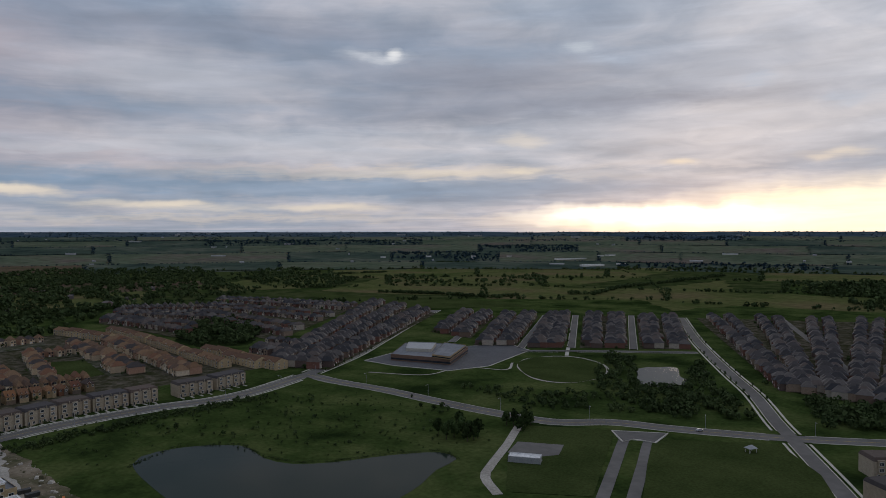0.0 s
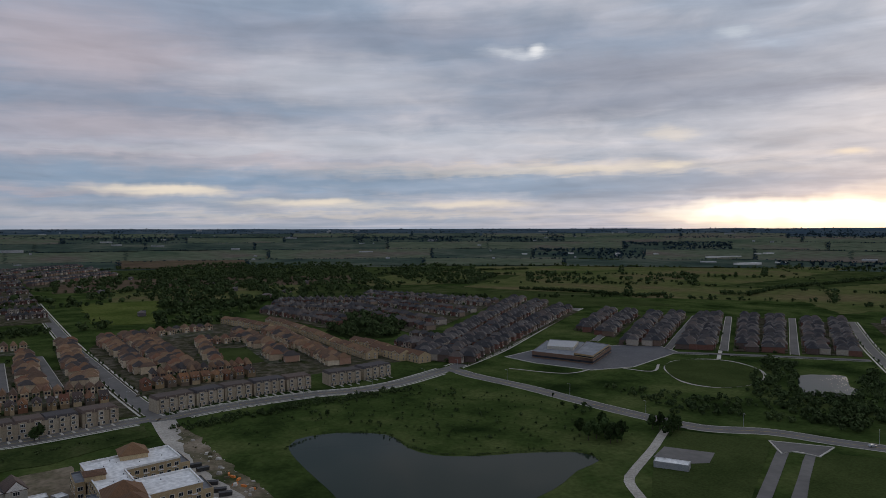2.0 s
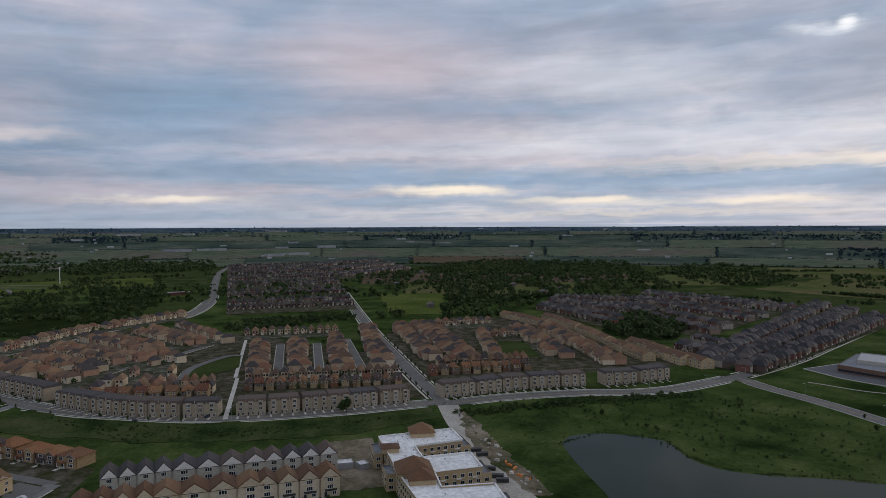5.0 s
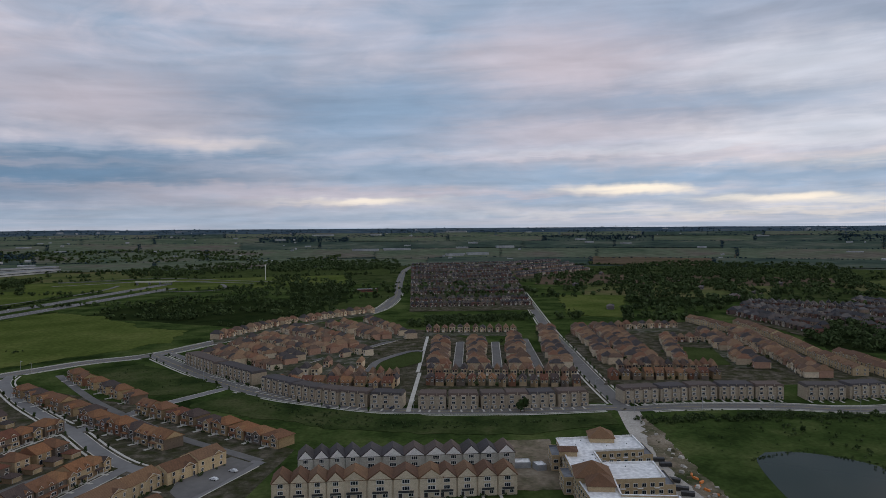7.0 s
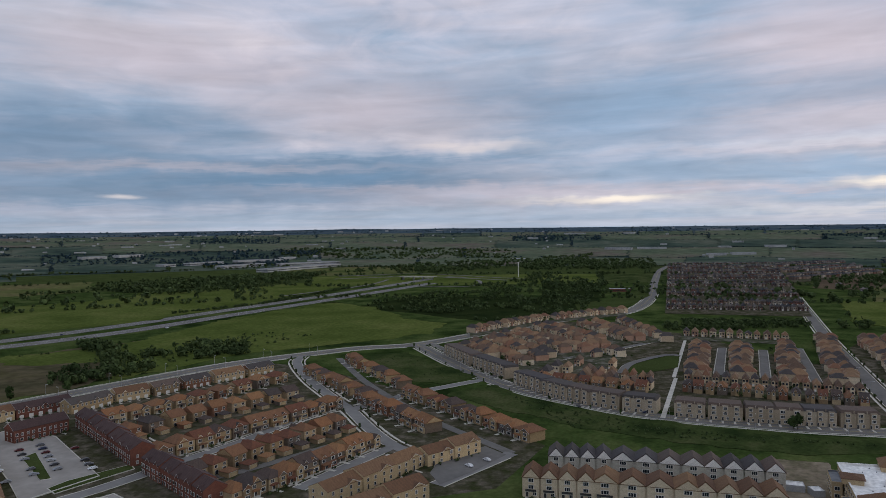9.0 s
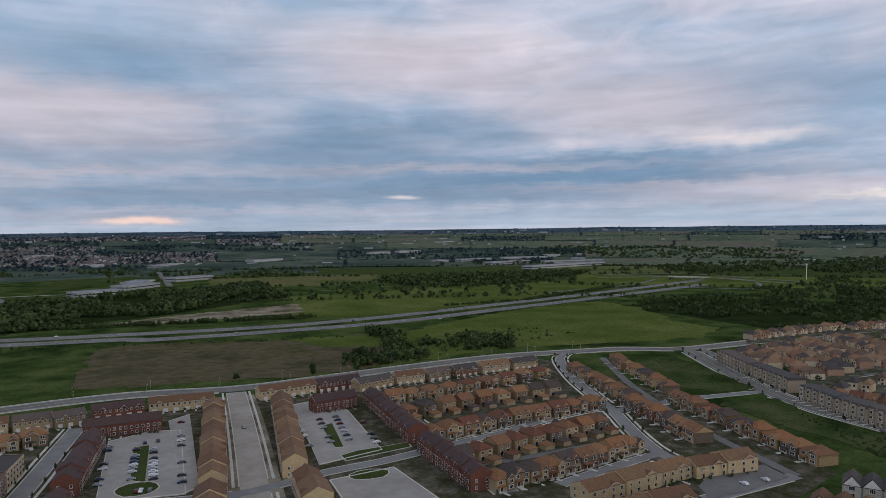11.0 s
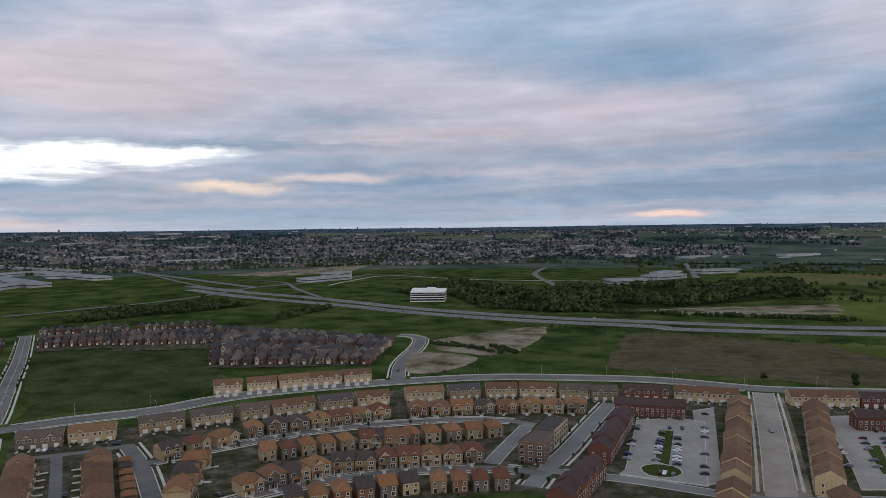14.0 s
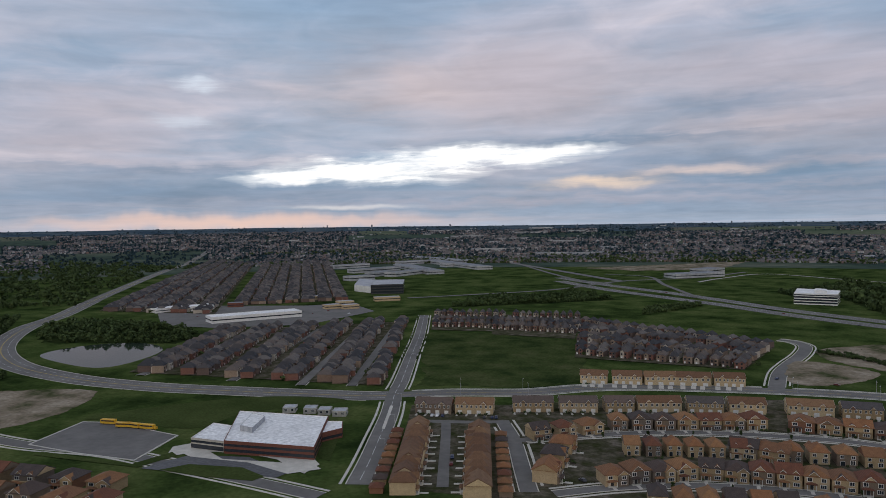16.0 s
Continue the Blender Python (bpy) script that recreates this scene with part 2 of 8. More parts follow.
breach(-13.30, 13.37, 2.0, 0.4, (0.62, 0.74, 0.92), 0.6, 0.8)
breach(-23.84, 11.10, 1.2, 0.6, (0.62, 0.74, 0.92), 0.6, 0.8)
breach(-29.51, 9.39, 1.6, 0.5, (0.62, 0.74, 0.92), 0.6, 0.8)
breach(33.63, 2.89, 4.5, 0.45, GOLD, 0.9, 0.45)
breach(22.34, 2.16, 6.0, 0.25, GOLD, 0.8, 0.45)
breach(53.62, 2.19, 2.6, 0.25, GOLD, 0.7, 0.45)
breach(155.67, 5.56, 7.0, 0.8, WHITE, 1.0, 0.95)
breach(164.68, 4.37, 7.0, 0.9, WHITE, 1.0, 0.95)
breach(171.22, 3.89, 3.5, 0.5, WHITE, 0.9, 0.7)
breach(149.93, 6.02, 4.0, 0.4, WHITE, 0.9, 0.6)
breach(177.65, 10.97, 1.8, 0.5, (0.78, 0.86, 0.98), 0.8, 0.7)
breach(178.75, 8.06, 2.2, 0.45, (0.7, 0.76, 0.88), 0.7, 0.7)
breach(146.33, 3.22, 4.5, 0.5, (1.0, 0.78, 0.62), 0.8, 0.5)
breach(138.47, 3.99, 5.0, 0.4, (0.9, 0.72, 0.66), 0.7, 0.5)
breach(166.34, 1.60, 5.0, 0.18, (0.8, 0.78, 0.8), 0.8, 0.4)
breach(174.51, 0.52, 16.0, 0.6, PINK, 0.9, 0.12)
breach(112.25, 0.81, 3.2, 0.3, (1.0, 0.7, 0.6), 0.9, 0.45)
breach(92.23, 2.54, 1.3, 0.16, (0.95, 0.85, 0.82), 0.6, 0.3)
breach(65.53, 6.55, 4.5, 0.5, (0.85, 0.75, 0.73), 0.6, 0.6)

sky = wt.nodes.new("ShaderNodeTexSky")
sky.sky_type, sky.sun_disc = "NISHITA", False
sky.sun_elevation, sky.sun_rotation = radians(3.0), radians(21.0)
bg_sky = wt.nodes.new("ShaderNodeBackground")
wt.links.new(sky.outputs[0], bg_sky.inputs[0])
bg_sky.inputs[1].default_value = 0.1
bg_cloud = wt.nodes.new("ShaderNodeBackground")
wt.links.new(clouds, bg_cloud.inputs[0])
bg_cloud.inputs[1].default_value = 1.05
mixw = wt.nodes.new("ShaderNodeMixShader")
mixw.inputs[0].default_value = 0.92
wt.links.new(bg_sky.outputs[0], mixw.inputs[1])
wt.links.new(bg_cloud.outputs[0], mixw.inputs[2])
wout = wt.nodes.new("ShaderNodeOutputWorld")
wt.links.new(mixw.outputs[0], wout.inputs[0])

sun = new("sun", bpy.data.lights.new("sun", "SUN"))
sun.data.energy, sun.data.angle, sun.data.color = 0.44, radians(12), (1.0, 0.84, 0.64)
sun.matrix_world = look((0, 0, 200), (-0.36 * 100, -0.93 * 100, 200 - 8))


# ---- materials ----
def material(name, colours, scale=0.2, rough=0.85, metal=0.0, fine=None, bump=0.0, vary=0.0, island=False, spec=0.3, grain=0.28):
    """Noise between colours at a large scale, grain at a small one, a random tint per object."""
    m = bpy.data.materials.new(name)
    m.use_nodes = True
    t = m.node_tree
    b = t.nodes["Principled BSDF"]
    b.inputs["Roughness"].default_value, b.inputs["Metallic"].default_value = rough, metal
    b.inputs["Specular IOR Level"].default_value = spec
    tilt = t.nodes.new("ShaderNodeMapping")
    tilt.inputs["Rotation"].default_value, tilt.inputs["Location"].default_value = (0.61, 0.43, 0.77), (13.7, 5.3, 3.4)
    t.links.new(t.nodes.new("ShaderNodeTexCoord").outputs["Object"], tilt.inputs["Vector"])
    co = tilt.outputs[0]
    if fine is None:
        fine = scale * 12
    n = t.nodes.new("ShaderNodeTexNoise")
    n.inputs["Scale"].default_value, n.inputs["Detail"].default_value, n.inputs["Roughness"].default_value = scale, 5, 0.6
    t.links.new(co, n.inputs["Vector"])
    n2 = t.nodes.new("ShaderNodeTexNoise")
    n2.inputs["Scale"].default_value, n2.inputs["Detail"].default_value = fine, 4
    t.links.new(co, n2.inputs["Vector"])
    ramp = t.nodes.new("ShaderNodeValToRGB")
    r = ramp.color_ramp
    while len(r.elements) < len(colours):
        r.elements.new(0.5)
    for i, (e, c) in enumerate(zip(r.elements, colours)):
        e.position, e.color = 0.33 + 0.34 * i / max(1, len(colours) - 1), (*c, 1)
    t.links.new(n.outputs["Fac"], ramp.inputs[0])
    hsv = t.nodes.new("ShaderNodeHueSaturation")
    t.links.new(ramp.outputs[0], hsv.inputs["Color"])
    mr = t.nodes.new("ShaderNodeMapRange")
    mr.inputs["To Min"].default_value, mr.inputs["To Max"].default_value = 1 - grain, 1 + grain
    mr.inputs["From Min"].default_value, mr.inputs["From Max"].default_value = 0.25, 0.75
    t.links.new(n2.outputs["Fac"], mr.inputs["Value"])
    val = mr.outputs[0]
    if vary:
        if island:
            rnd = t.nodes.new("ShaderNodeNewGeometry").outputs["Random Per Island"]
        else:
            rnd = t.nodes.new("ShaderNodeObjectInfo").outputs["Random"]
        m2 = t.nodes.new("ShaderNodeMapRange")
        m2.inputs["To Min"].default_value, m2.inputs["To Max"].default_value = 1 - vary, 1 + vary
        t.links.new(rnd, m2.inputs["Value"])
        mu = t.nodes.new("ShaderNodeMath")
        mu.operation = "MULTIPLY"
        t.links.new(val, mu.inputs[0])
        t.links.new(m2.outputs[0], mu.inputs[1])
        val = mu.outputs[0]
    t.links.new(val, hsv.inputs["Value"])
    t.links.new(hsv.outputs[0], b.inputs["Base Color"])
    if bump:
        bp = t.nodes.new("ShaderNodeBump")
        bp.inputs["Strength"].default_value, bp.inputs["Distance"].default_value = 0.6, bump
        t.links.new(n2.outputs["Fac"], bp.inputs["Height"])
        t.links.new(bp.outputs[0], b.inputs["Normal"])
    return m


def chooser(name, palette, rough=0.85, scale=0.6, fine=6.0, bump=0.0, island=False, courses=0.0):
    """One of several colours per object, weathered by noise; courses: height of brick or shingle courses."""
    m = material(name, [(0.8, 0.8, 0.8), (1.0, 1.0, 1.0)], scale, rough, 0, fine, bump)
    t = m.node_tree
    hsv = next(n for n in t.nodes if n.type == "HUE_SAT")
    pick = t.nodes.new("ShaderNodeValToRGB")
    r = pick.color_ramp
    r.interpolation = "CONSTANT"
    while len(r.elements) < len(palette):
        r.elements.new(0.5)
    for i, (e, c) in enumerate(zip(r.elements, palette)):
        e.position, e.color = i / len(palette), (*c, 1)
    if island:
        src = t.nodes.new("ShaderNodeNewGeometry").outputs["Random Per Island"]
    else:
        src = t.nodes.new("ShaderNodeObjectInfo").outputs["Random"]
    t.links.new(src, pick.inputs[0])
    mul = t.nodes.new("ShaderNodeMix")
    mul.data_type, mul.blend_type = "RGBA", "MULTIPLY"
    mul.inputs[0].default_value = 1
    t.links.new(hsv.outputs[0], mul.inputs[6])
    t.links.new(pick.outputs[0], mul.inputs[7])
    out = mul.outputs[2]
    if courses:
        w = t.nodes.new("ShaderNodeTexWave")
        w.bands_direction = "Z"
        w.inputs["Scale"].default_value, w.inputs["Distortion"].default_value = 0.314 / courses, 0.6
        t.links.new(t.nodes.new("ShaderNodeTexCoord").outputs["Object"], w.inputs["Vector"])
        m3 = t.nodes.new("ShaderNodeMix")
        m3.data_type, m3.blend_type = "RGBA", "MULTIPLY"
        m3.inputs[0].default_value = 0.22
        t.links.new(out, m3.inputs[6])
        t.links.new(w.outputs["Color"], m3.inputs[7])
        out = m3.outputs[2]
    t.links.new(out, t.nodes["Principled BSDF"].inputs["Base Color"])
    return m


TAN_WALLS = [(0.374, 0.265, 0.145), (0.462, 0.335, 0.185), (0.286, 0.200, 0.114), (0.418, 0.295, 0.158), (0.209, 0.155, 0.110), (0.242, 0.115, 0.066), (0.484, 0.365, 0.220), (0.176, 0.140, 0.110)]
BROWN_ROOFS = [(0.237, 0.115, 0.053), (0.286, 0.145, 0.066), (0.088, 0.062, 0.052), (0.198, 0.098, 0.051), (0.264, 0.120, 0.053), (0.072, 0.056, 0.050), (0.160, 0.064, 0.037), (0.220, 0.108, 0.055)]
GREY_ROOFS = [(0.075, 0.065, 0.062), (0.095, 0.08, 0.072), (0.12, 0.09, 0.075), (0.085, 0.075, 0.075), (0.14, 0.10, 0.08)]
M = {
    "ground": material("meadow", [(0.015, 0.026, 0.008), (0.042, 0.064, 0.018), (0.080, 0.098, 0.033)], 0.022, 1.0, fine=0.4, bump=0.5, spec=0.0),
    "lawn": material("lawn", [(0.036, 0.051, 0.016), (0.058, 0.074, 0.025)], 0.03, 1.0, fine=0.8, bump=0.05, spec=0.0),
    "hay": material("hay_meadow", [(0.056, 0.076, 0.018), (0.080, 0.102, 0.026), (0.108, 0.122, 0.036)], 0.012, 1.0, fine=0.25, bump=0.1, spec=0.0),
    "crop": material("crop_field", [(0.060, 0.080, 0.025), (0.10, 0.108, 0.040), (0.13, 0.108, 0.054)], 0.006, 1.0, fine=0.08, spec=0.0),
    "scrub": material("scrub", [(0.018, 0.030, 0.010), (0.042, 0.058, 0.019), (0.072, 0.078, 0.033)], 0.03, 1.0, fine=0.5, bump=0.5, spec=0.0),
    "yards": material("house_yards", [(0.035, 0.040, 0.016), (0.065, 0.060, 0.038), (0.135, 0.115, 0.09)], 0.12, 1.0, fine=0.5, spec=0.0),
    "tanyards": material("paved_house_yards", [(0.036, 0.048, 0.018), (0.075, 0.075, 0.05), (0.17, 0.155, 0.13)], 0.12, 1.0, fine=0.5, spec=0.0),
    "asphalt": material("asphalt", [(0.122, 0.116, 0.108), (0.172, 0.162, 0.15)], 0.03, 0.95, fine=0.25, spec=0.1, grain=0.12),
    "dusty": material("dusty_asphalt", [(0.27, 0.235, 0.195), (0.35, 0.31, 0.265)], 0.03, 0.95, fine=0.2, spec=0.1, grain=0.12),
    "street": material("grey_street_asphalt", [(0.165, 0.16, 0.152), (0.22, 0.212, 0.20)], 0.03, 0.95, fine=0.2, spec=0.1, grain=0.12),
    "paleasphalt": material("worn_pale_asphalt", [(0.25, 0.23, 0.205), (0.325, 0.30, 0.27)], 0.03, 0.95, fine=0.2, spec=0.1, grain=0.12),
    "darkasphalt": material("fresh_asphalt", [(0.085, 0.085, 0.09), (0.11, 0.108, 0.11)], 0.05, 0.9, fine=0.6),
    "concrete": material("concrete", [(0.42, 0.395, 0.34), (0.55, 0.515, 0.45)], 0.2, 0.9, grain=0.12),
    "gravel": material("gravel", [(0.30, 0.275, 0.235), (0.42, 0.385, 0.33)], 0.06, 0.95, fine=0.9, bump=0.1),
    "soil": material("ploughed_soil", [(0.055, 0.053, 0.028), (0.096, 0.080, 0.048), (0.070, 0.064, 0.030)], 0.014, 1.0, fine=0.12, spec=0.0),
    "sand": material("bare_earth", [(0.05, 0.06, 0.025), (0.19, 0.155, 0.11), (0.29, 0.245, 0.185)], 0.035, 1.0, fine=0.4, spec=0.0),
    "stubble": material("stubble_field", [(0.085, 0.062, 0.042), (0.12, 0.088, 0.06), (0.07, 0.066, 0.034)], 0.006, 1.0, fine=0.1, spec=0.0),
    # concrete of the skyline towers, with blue-grey haze put into its colour
    "tower": material("hazy_concrete", [(0.10, 0.12, 0.15), (0.14, 0.16, 0.19)], 0.05, 0.9),
    "pale": material("pale_cladding", [(0.24, 0.245, 0.25), (0.44, 0.44, 0.43)], 0.02, 0.8),
    "roof": chooser("brown_shingle", BROWN_ROOFS, 0.9, 0.5, 4.0, 0.02, courses=0.28),
    "roofgrey": chooser("grey_shingle", GREY_ROOFS, 0.9, 0.5, 4.0, 0.02, courses=0.28),
    "rooftan": chooser("tan_shingle", [(0.19, 0.102, 0.054), (0.235, 0.132, 0.068), (0.15, 0.08, 0.046), (0.21, 0.12, 0.066), (0.165, 0.086, 0.046)], 0.9, 0.5, 4.0, 0.02, courses=0.28),
    "roofred": chooser("maroon_shingle", [(0.075, 0.045, 0.042), (0.085, 0.05, 0.045)], 0.9, 0.5, 4.0, 0.02, courses=0.28),
    "wall": chooser("brick_or_siding", TAN_WALLS, 0.9, 0.7, 9.0, courses=0.15),
    "walltan": chooser("buff_brick", [(0.60, 0.455, 0.265), (0.53, 0.40, 0.235)], 0.9, 0.7, 9.0, courses=0.15),
    "wallbuff": chooser("pale_buff_brick", [(0.68, 0.57, 0.41), (0.62, 0.51, 0.36)], 0.9, 0.7, 9.0, courses=0.15),
    "wallstone": chooser("buff_stone_brick", [(0.47, 0.385, 0.275), (0.42, 0.34, 0.24), (0.50, 0.42, 0.31)], 0.9, 0.7, 9.0, courses=0.15),
    "wallgrey": chooser("grey_siding", [(0.50, 0.465, 0.40), (0.56, 0.525, 0.45)], 0.9, 0.7, 9.0, courses=0.2),
    "linepaint": material("white_road_paint", [(0.40, 0.40, 0.38), (0.52, 0.52, 0.50)], 0.3, 0.8),
    "lineyellow": material("yellow_road_paint", [(0.36, 0.26, 0.06), (0.42, 0.31, 0.08)], 0.3, 0.8),
    "wallbrown": chooser("brown_brick", [(0.22, 0.135, 0.095), (0.19, 0.12, 0.09)], 0.9, 0.7, 9.0, courses=0.15),
    "wallred": chooser("red_brick", [(0.215, 0.078, 0.05), (0.18, 0.068, 0.046)], 0.9, 0.7, 9.0, courses=0.15),
    "trim": material("white_paint", [(0.62, 0.60, 0.56), (0.72, 0.70, 0.66)], 0.3, 0.6),
    "glass": material("window_glass", [(0.02, 0.025, 0.03), (0.03, 0.035, 0.045)], 0.5, 0.08, spec=0.6),
    "whiteroof": material("white_membrane", [(0.64, 0.63, 0.61), (0.78, 0.77, 0.75)], 0.06, 0.7, fine=0.5),
    "greyroof": material("grey_membrane", [(0.30, 0.31, 0.33), (0.40, 0.40, 0.41)], 0.06, 0.8, fine=0.5),
    "slateroof": material("dull_membrane_roof", [(0.15, 0.16, 0.175), (0.22, 0.225, 0.235)], 0.06, 0.8, fine=0.5),
    "metal": material("painted_metal", [(0.30, 0.31, 0.32), (0.38, 0.38, 0.38)], 0.5, 0.5, 0.3),
    "dark": material("dark_metal", [(0.03, 0.03, 0.03), (0.05, 0.05, 0.05)], 0.5, 0.6),
    "bark": material("bark", [(0.06, 0.045, 0.03), (0.10, 0.08, 0.06)], 2.0, 0.95),
    "leaf": material("leaves", [(0.028, 0.047, 0.016), (0.052, 0.078, 0.026)], 0.35, 0.9, vary=0.45, island=False, spec=0.05),
    "leafstuff": material("wood_leaves", [(0.034, 0.052, 0.020), (0.066, 0.092, 0.034)], 0.02, 0.9, fine=0.3, vary=0.3, island=True, spec=0.05),
    # distant leaves: the blue of the air between is put into the colour
    "hazeleaf": material("hazed_leaves", [(0.022, 0.040, 0.050), (0.042, 0.066, 0.076)], 0.01, 0.95, fine=0.1, vary=0.4, island=True, spec=0.0),
    "house_far": chooser("far_house_wall", [(0.20, 0.135, 0.10), (0.30, 0.22, 0.16), (0.13, 0.09, 0.075), (0.44, 0.38, 0.31), (0.20, 0.095, 0.07)], island=True),
    "house_tan": chooser("far_tan_wall", [(0.66, 0.52, 0.35), (0.70, 0.58, 0.42), (0.52, 0.40, 0.27), (0.42, 0.25, 0.17)], island=True),
    "roof_tan": chooser("far_brown_roof", [(0.20, 0.115, 0.064), (0.26, 0.155, 0.086), (0.13, 0.082, 0.056), (0.065, 0.055, 0.052), (0.20, 0.098, 0.056), (0.16, 0.10, 0.064), (0.235, 0.145, 0.084)], island=True),
    "roof_far": chooser("far_house_roof", [(0.05, 0.047, 0.049), (0.085, 0.076, 0.074), (0.12, 0.096, 0.083), (0.04, 0.040, 0.044), (0.13, 0.115, 0.105), (0.068, 0.06, 0.058)], island=True),
    # house walls and roofs greyed towards blue, haze painted into their palettes
    "house_haze": chooser("hazed_house_wall", [(0.20, 0.18, 0.18), (0.28, 0.26, 0.25), (0.14, 0.12, 0.12), (0.48, 0.46, 0.45), (0.24, 0.16, 0.14)], island=True),
    "roof_haze": chooser("hazed_house_roof", [(0.075, 0.074, 0.082), (0.11, 0.10, 0.102), (0.15, 0.125, 0.115), (0.085, 0.083, 0.09)], island=True),
    # farmland and crops again, muted and blued as haze painted into the colour
    "hazeland": material("hazed_farmland", [(0.032, 0.050, 0.042), (0.058, 0.080, 0.060), (0.105, 0.115, 0.086)], 0.004, 1.0, fine=0.03, spec=0.0),
    "hazecrop": material("hazed_crop_land", [(0.065, 0.09, 0.058), (0.105, 0.122, 0.08), (0.13, 0.11, 0.09)], 0.003, 1.0, fine=0.03, spec=0.0),
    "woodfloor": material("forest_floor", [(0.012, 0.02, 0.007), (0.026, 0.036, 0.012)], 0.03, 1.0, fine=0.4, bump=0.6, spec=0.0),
    # ridge on the horizon, its colour blued to stand for aerial haze
    "hazehill": material("wooded_hills", [(0.036, 0.058, 0.080), (0.056, 0.082, 0.102), (0.095, 0.115, 0.12)], 0.006, 1.0, fine=0.05, spec=0.0),
    "paint": chooser("car_paint", [(0.6, 0.6, 0.6), (0.05, 0.05, 0.055), (0.25, 0.26, 0.28), (0.75, 0.75, 0.75), (0.03, 0.04, 0.08), (0.10, 0.02, 0.02), (0.12, 0.12, 0.13), (0.4, 0.41, 0.42), (0.04, 0.04, 0.045)], 0.3, 0.5, 1.0),
    "orange": material("orange_plastic", [(0.55, 0.16, 0.03), (0.65, 0.22, 0.05)], 0.5, 0.6),
    "yellow": material("yellow_paint", [(0.55, 0.30, 0.02), (0.62, 0.36, 0.03)], 0.5, 0.5),
    "black": material("tyre_rubber", [(0.015, 0.015, 0.015), (0.02, 0.02, 0.02)], 1.0, 0.9),
}


def water_material():
    m = bpy.data.materials.new("pond_water")
    m.use_nodes = True
    t = m.node_tree
    b = t.nodes["Principled BSDF"]
    b.inputs["Base Color"].default_value = (0.021, 0.031, 0.022, 1)
    b.inputs["Roughness"].default_value = 0.05
    b.inputs["IOR"].default_value = 1.33
    b.inputs["Specular IOR Level"].default_value = 0.055
    n = t.nodes.new("ShaderNodeTexNoise")
    n.inputs["Scale"].default_value, n.inputs["Detail"].default_value = 0.8, 4
    t.links.new(t.nodes.new("ShaderNodeTexCoord").outputs["Object"], n.inputs["Vector"])
    bp = t.nodes.new("ShaderNodeBump")
    bp.inputs["Strength"].default_value, bp.inputs["Distance"].default_value = 0.1, 0.02
    t.links.new(n.outputs["Fac"], bp.inputs["Height"])
    t.links.new(bp.outputs[0], b.inputs["Normal"])
    return m


M["water"] = water_material()


# ---- mesh helpers ----
class Build:
    """Collects faces with material slots and links them as one mesh object."""

    def __init__(self):
        self.v, self.f, self.m, self.slots = [], [], [], []

    def slot(self, mat):
        if mat not in self.slots:
            self.slots.append(mat)
        return self.slots.index(mat)

    def face(self, pts, mat):
        i = len(self.v)
        self.v.extend(tuple(p) for p in pts)
        self.f.append(tuple(range(i, i + len(pts))))
        self.m.append(self.slot(mat))

    def solid(self, verts, faces, mat):
        i = len(self.v)
        s = self.slot(mat)
        self.v.extend(tuple(p) for p in verts)
        for f in faces:
            self.f.append(tuple(i + k for k in f))
            self.m.append(s)

    def box(self, x0, x1, y0, y1, z0, z1, mat, taper=0.0):
        a = taper
        v = [(x0, y0, z0), (x1, y0, z0), (x1, y1, z0), (x0, y1, z0), (x0 + a, y0 + a, z1), (x1 - a, y0 + a, z1), (x1 - a, y1 - a, z1), (x0 + a, y1 - a, z1)]
        self.solid(v, [(0, 3, 2, 1), (4, 5, 6, 7), (0, 1, 5, 4), (1, 2, 6, 5), (2, 3, 7, 6), (3, 0, 4, 7)], mat)

    def hip(self, x0, x1, y0, y1, z0, rise, mat, over=0.45, gable_front=False, ridge="y", thick=0.18):
        """Hipped or gabled roof over a rectangle, with a fascia."""
        x0, x1, y0, y1 = x0 - over, x1 + over, y0 - over, y1 + over
        xm, ym = (x0 + x1) / 2, (y0 + y1) / 2
        if ridge == "y":
            run = 0.02 if gable_front else min((x1 - x0) / 2, (y1 - y0) / 2 - 0.1)
            r0, r1 = (xm, y0 + run, z0 + rise), (xm, y1 - min((x1 - x0) / 2, (y1 - y0) / 2 - 0.1), z0 + rise)
        else:
            run = 0.02 if gable_front else min((y1 - y0) / 2, (x1 - x0) / 2 - 0.1)
            r0, r1 = (x0 + run, ym, z0 + rise), (x1 - run, ym, z0 + rise)
        b = [(x0, y0, z0), (x1, y0, z0), (x1, y1, z0), (x0, y1, z0)]
        lo = [(x, y, z - thick) for x, y, z in b]
        v = b + [r0, r1] + lo
        if ridge == "y":
            f = [(0, 1, 4), (1, 2, 5, 4), (2, 3, 5), (3, 0, 4, 5)]
        else:
            f = [(0, 1, 5, 4), (1, 2, 5), (2, 3, 4, 5), (3, 0, 4)]
        f += [(6, 7, 1, 0), (7, 8, 2, 1), (8, 9, 3, 2), (9, 6, 0, 3), (9, 8, 7, 6)]
        self.solid(v, f, mat)

    def mesh(self, name, smooth=False):
        me = bpy.data.meshes.new(name)
        me.from_pydata(self.v, [], self.f)
        for s in self.slots:
            me.materials.append(s)
        me.polygons.foreach_set("material_index", self.m)
        if smooth:
            me.polygons.foreach_set("use_smooth", [True] * len(me.polygons))
        me.update()
        return me

    def obj(self, name, parent=None, label="", at=None):
        ob = new(name, self.mesh(name))
        if parent is not None:
            ob.parent = parent
        if at is not None:
            ob.matrix_basis = at
        if label:
            ob["label"] = label
        return ob


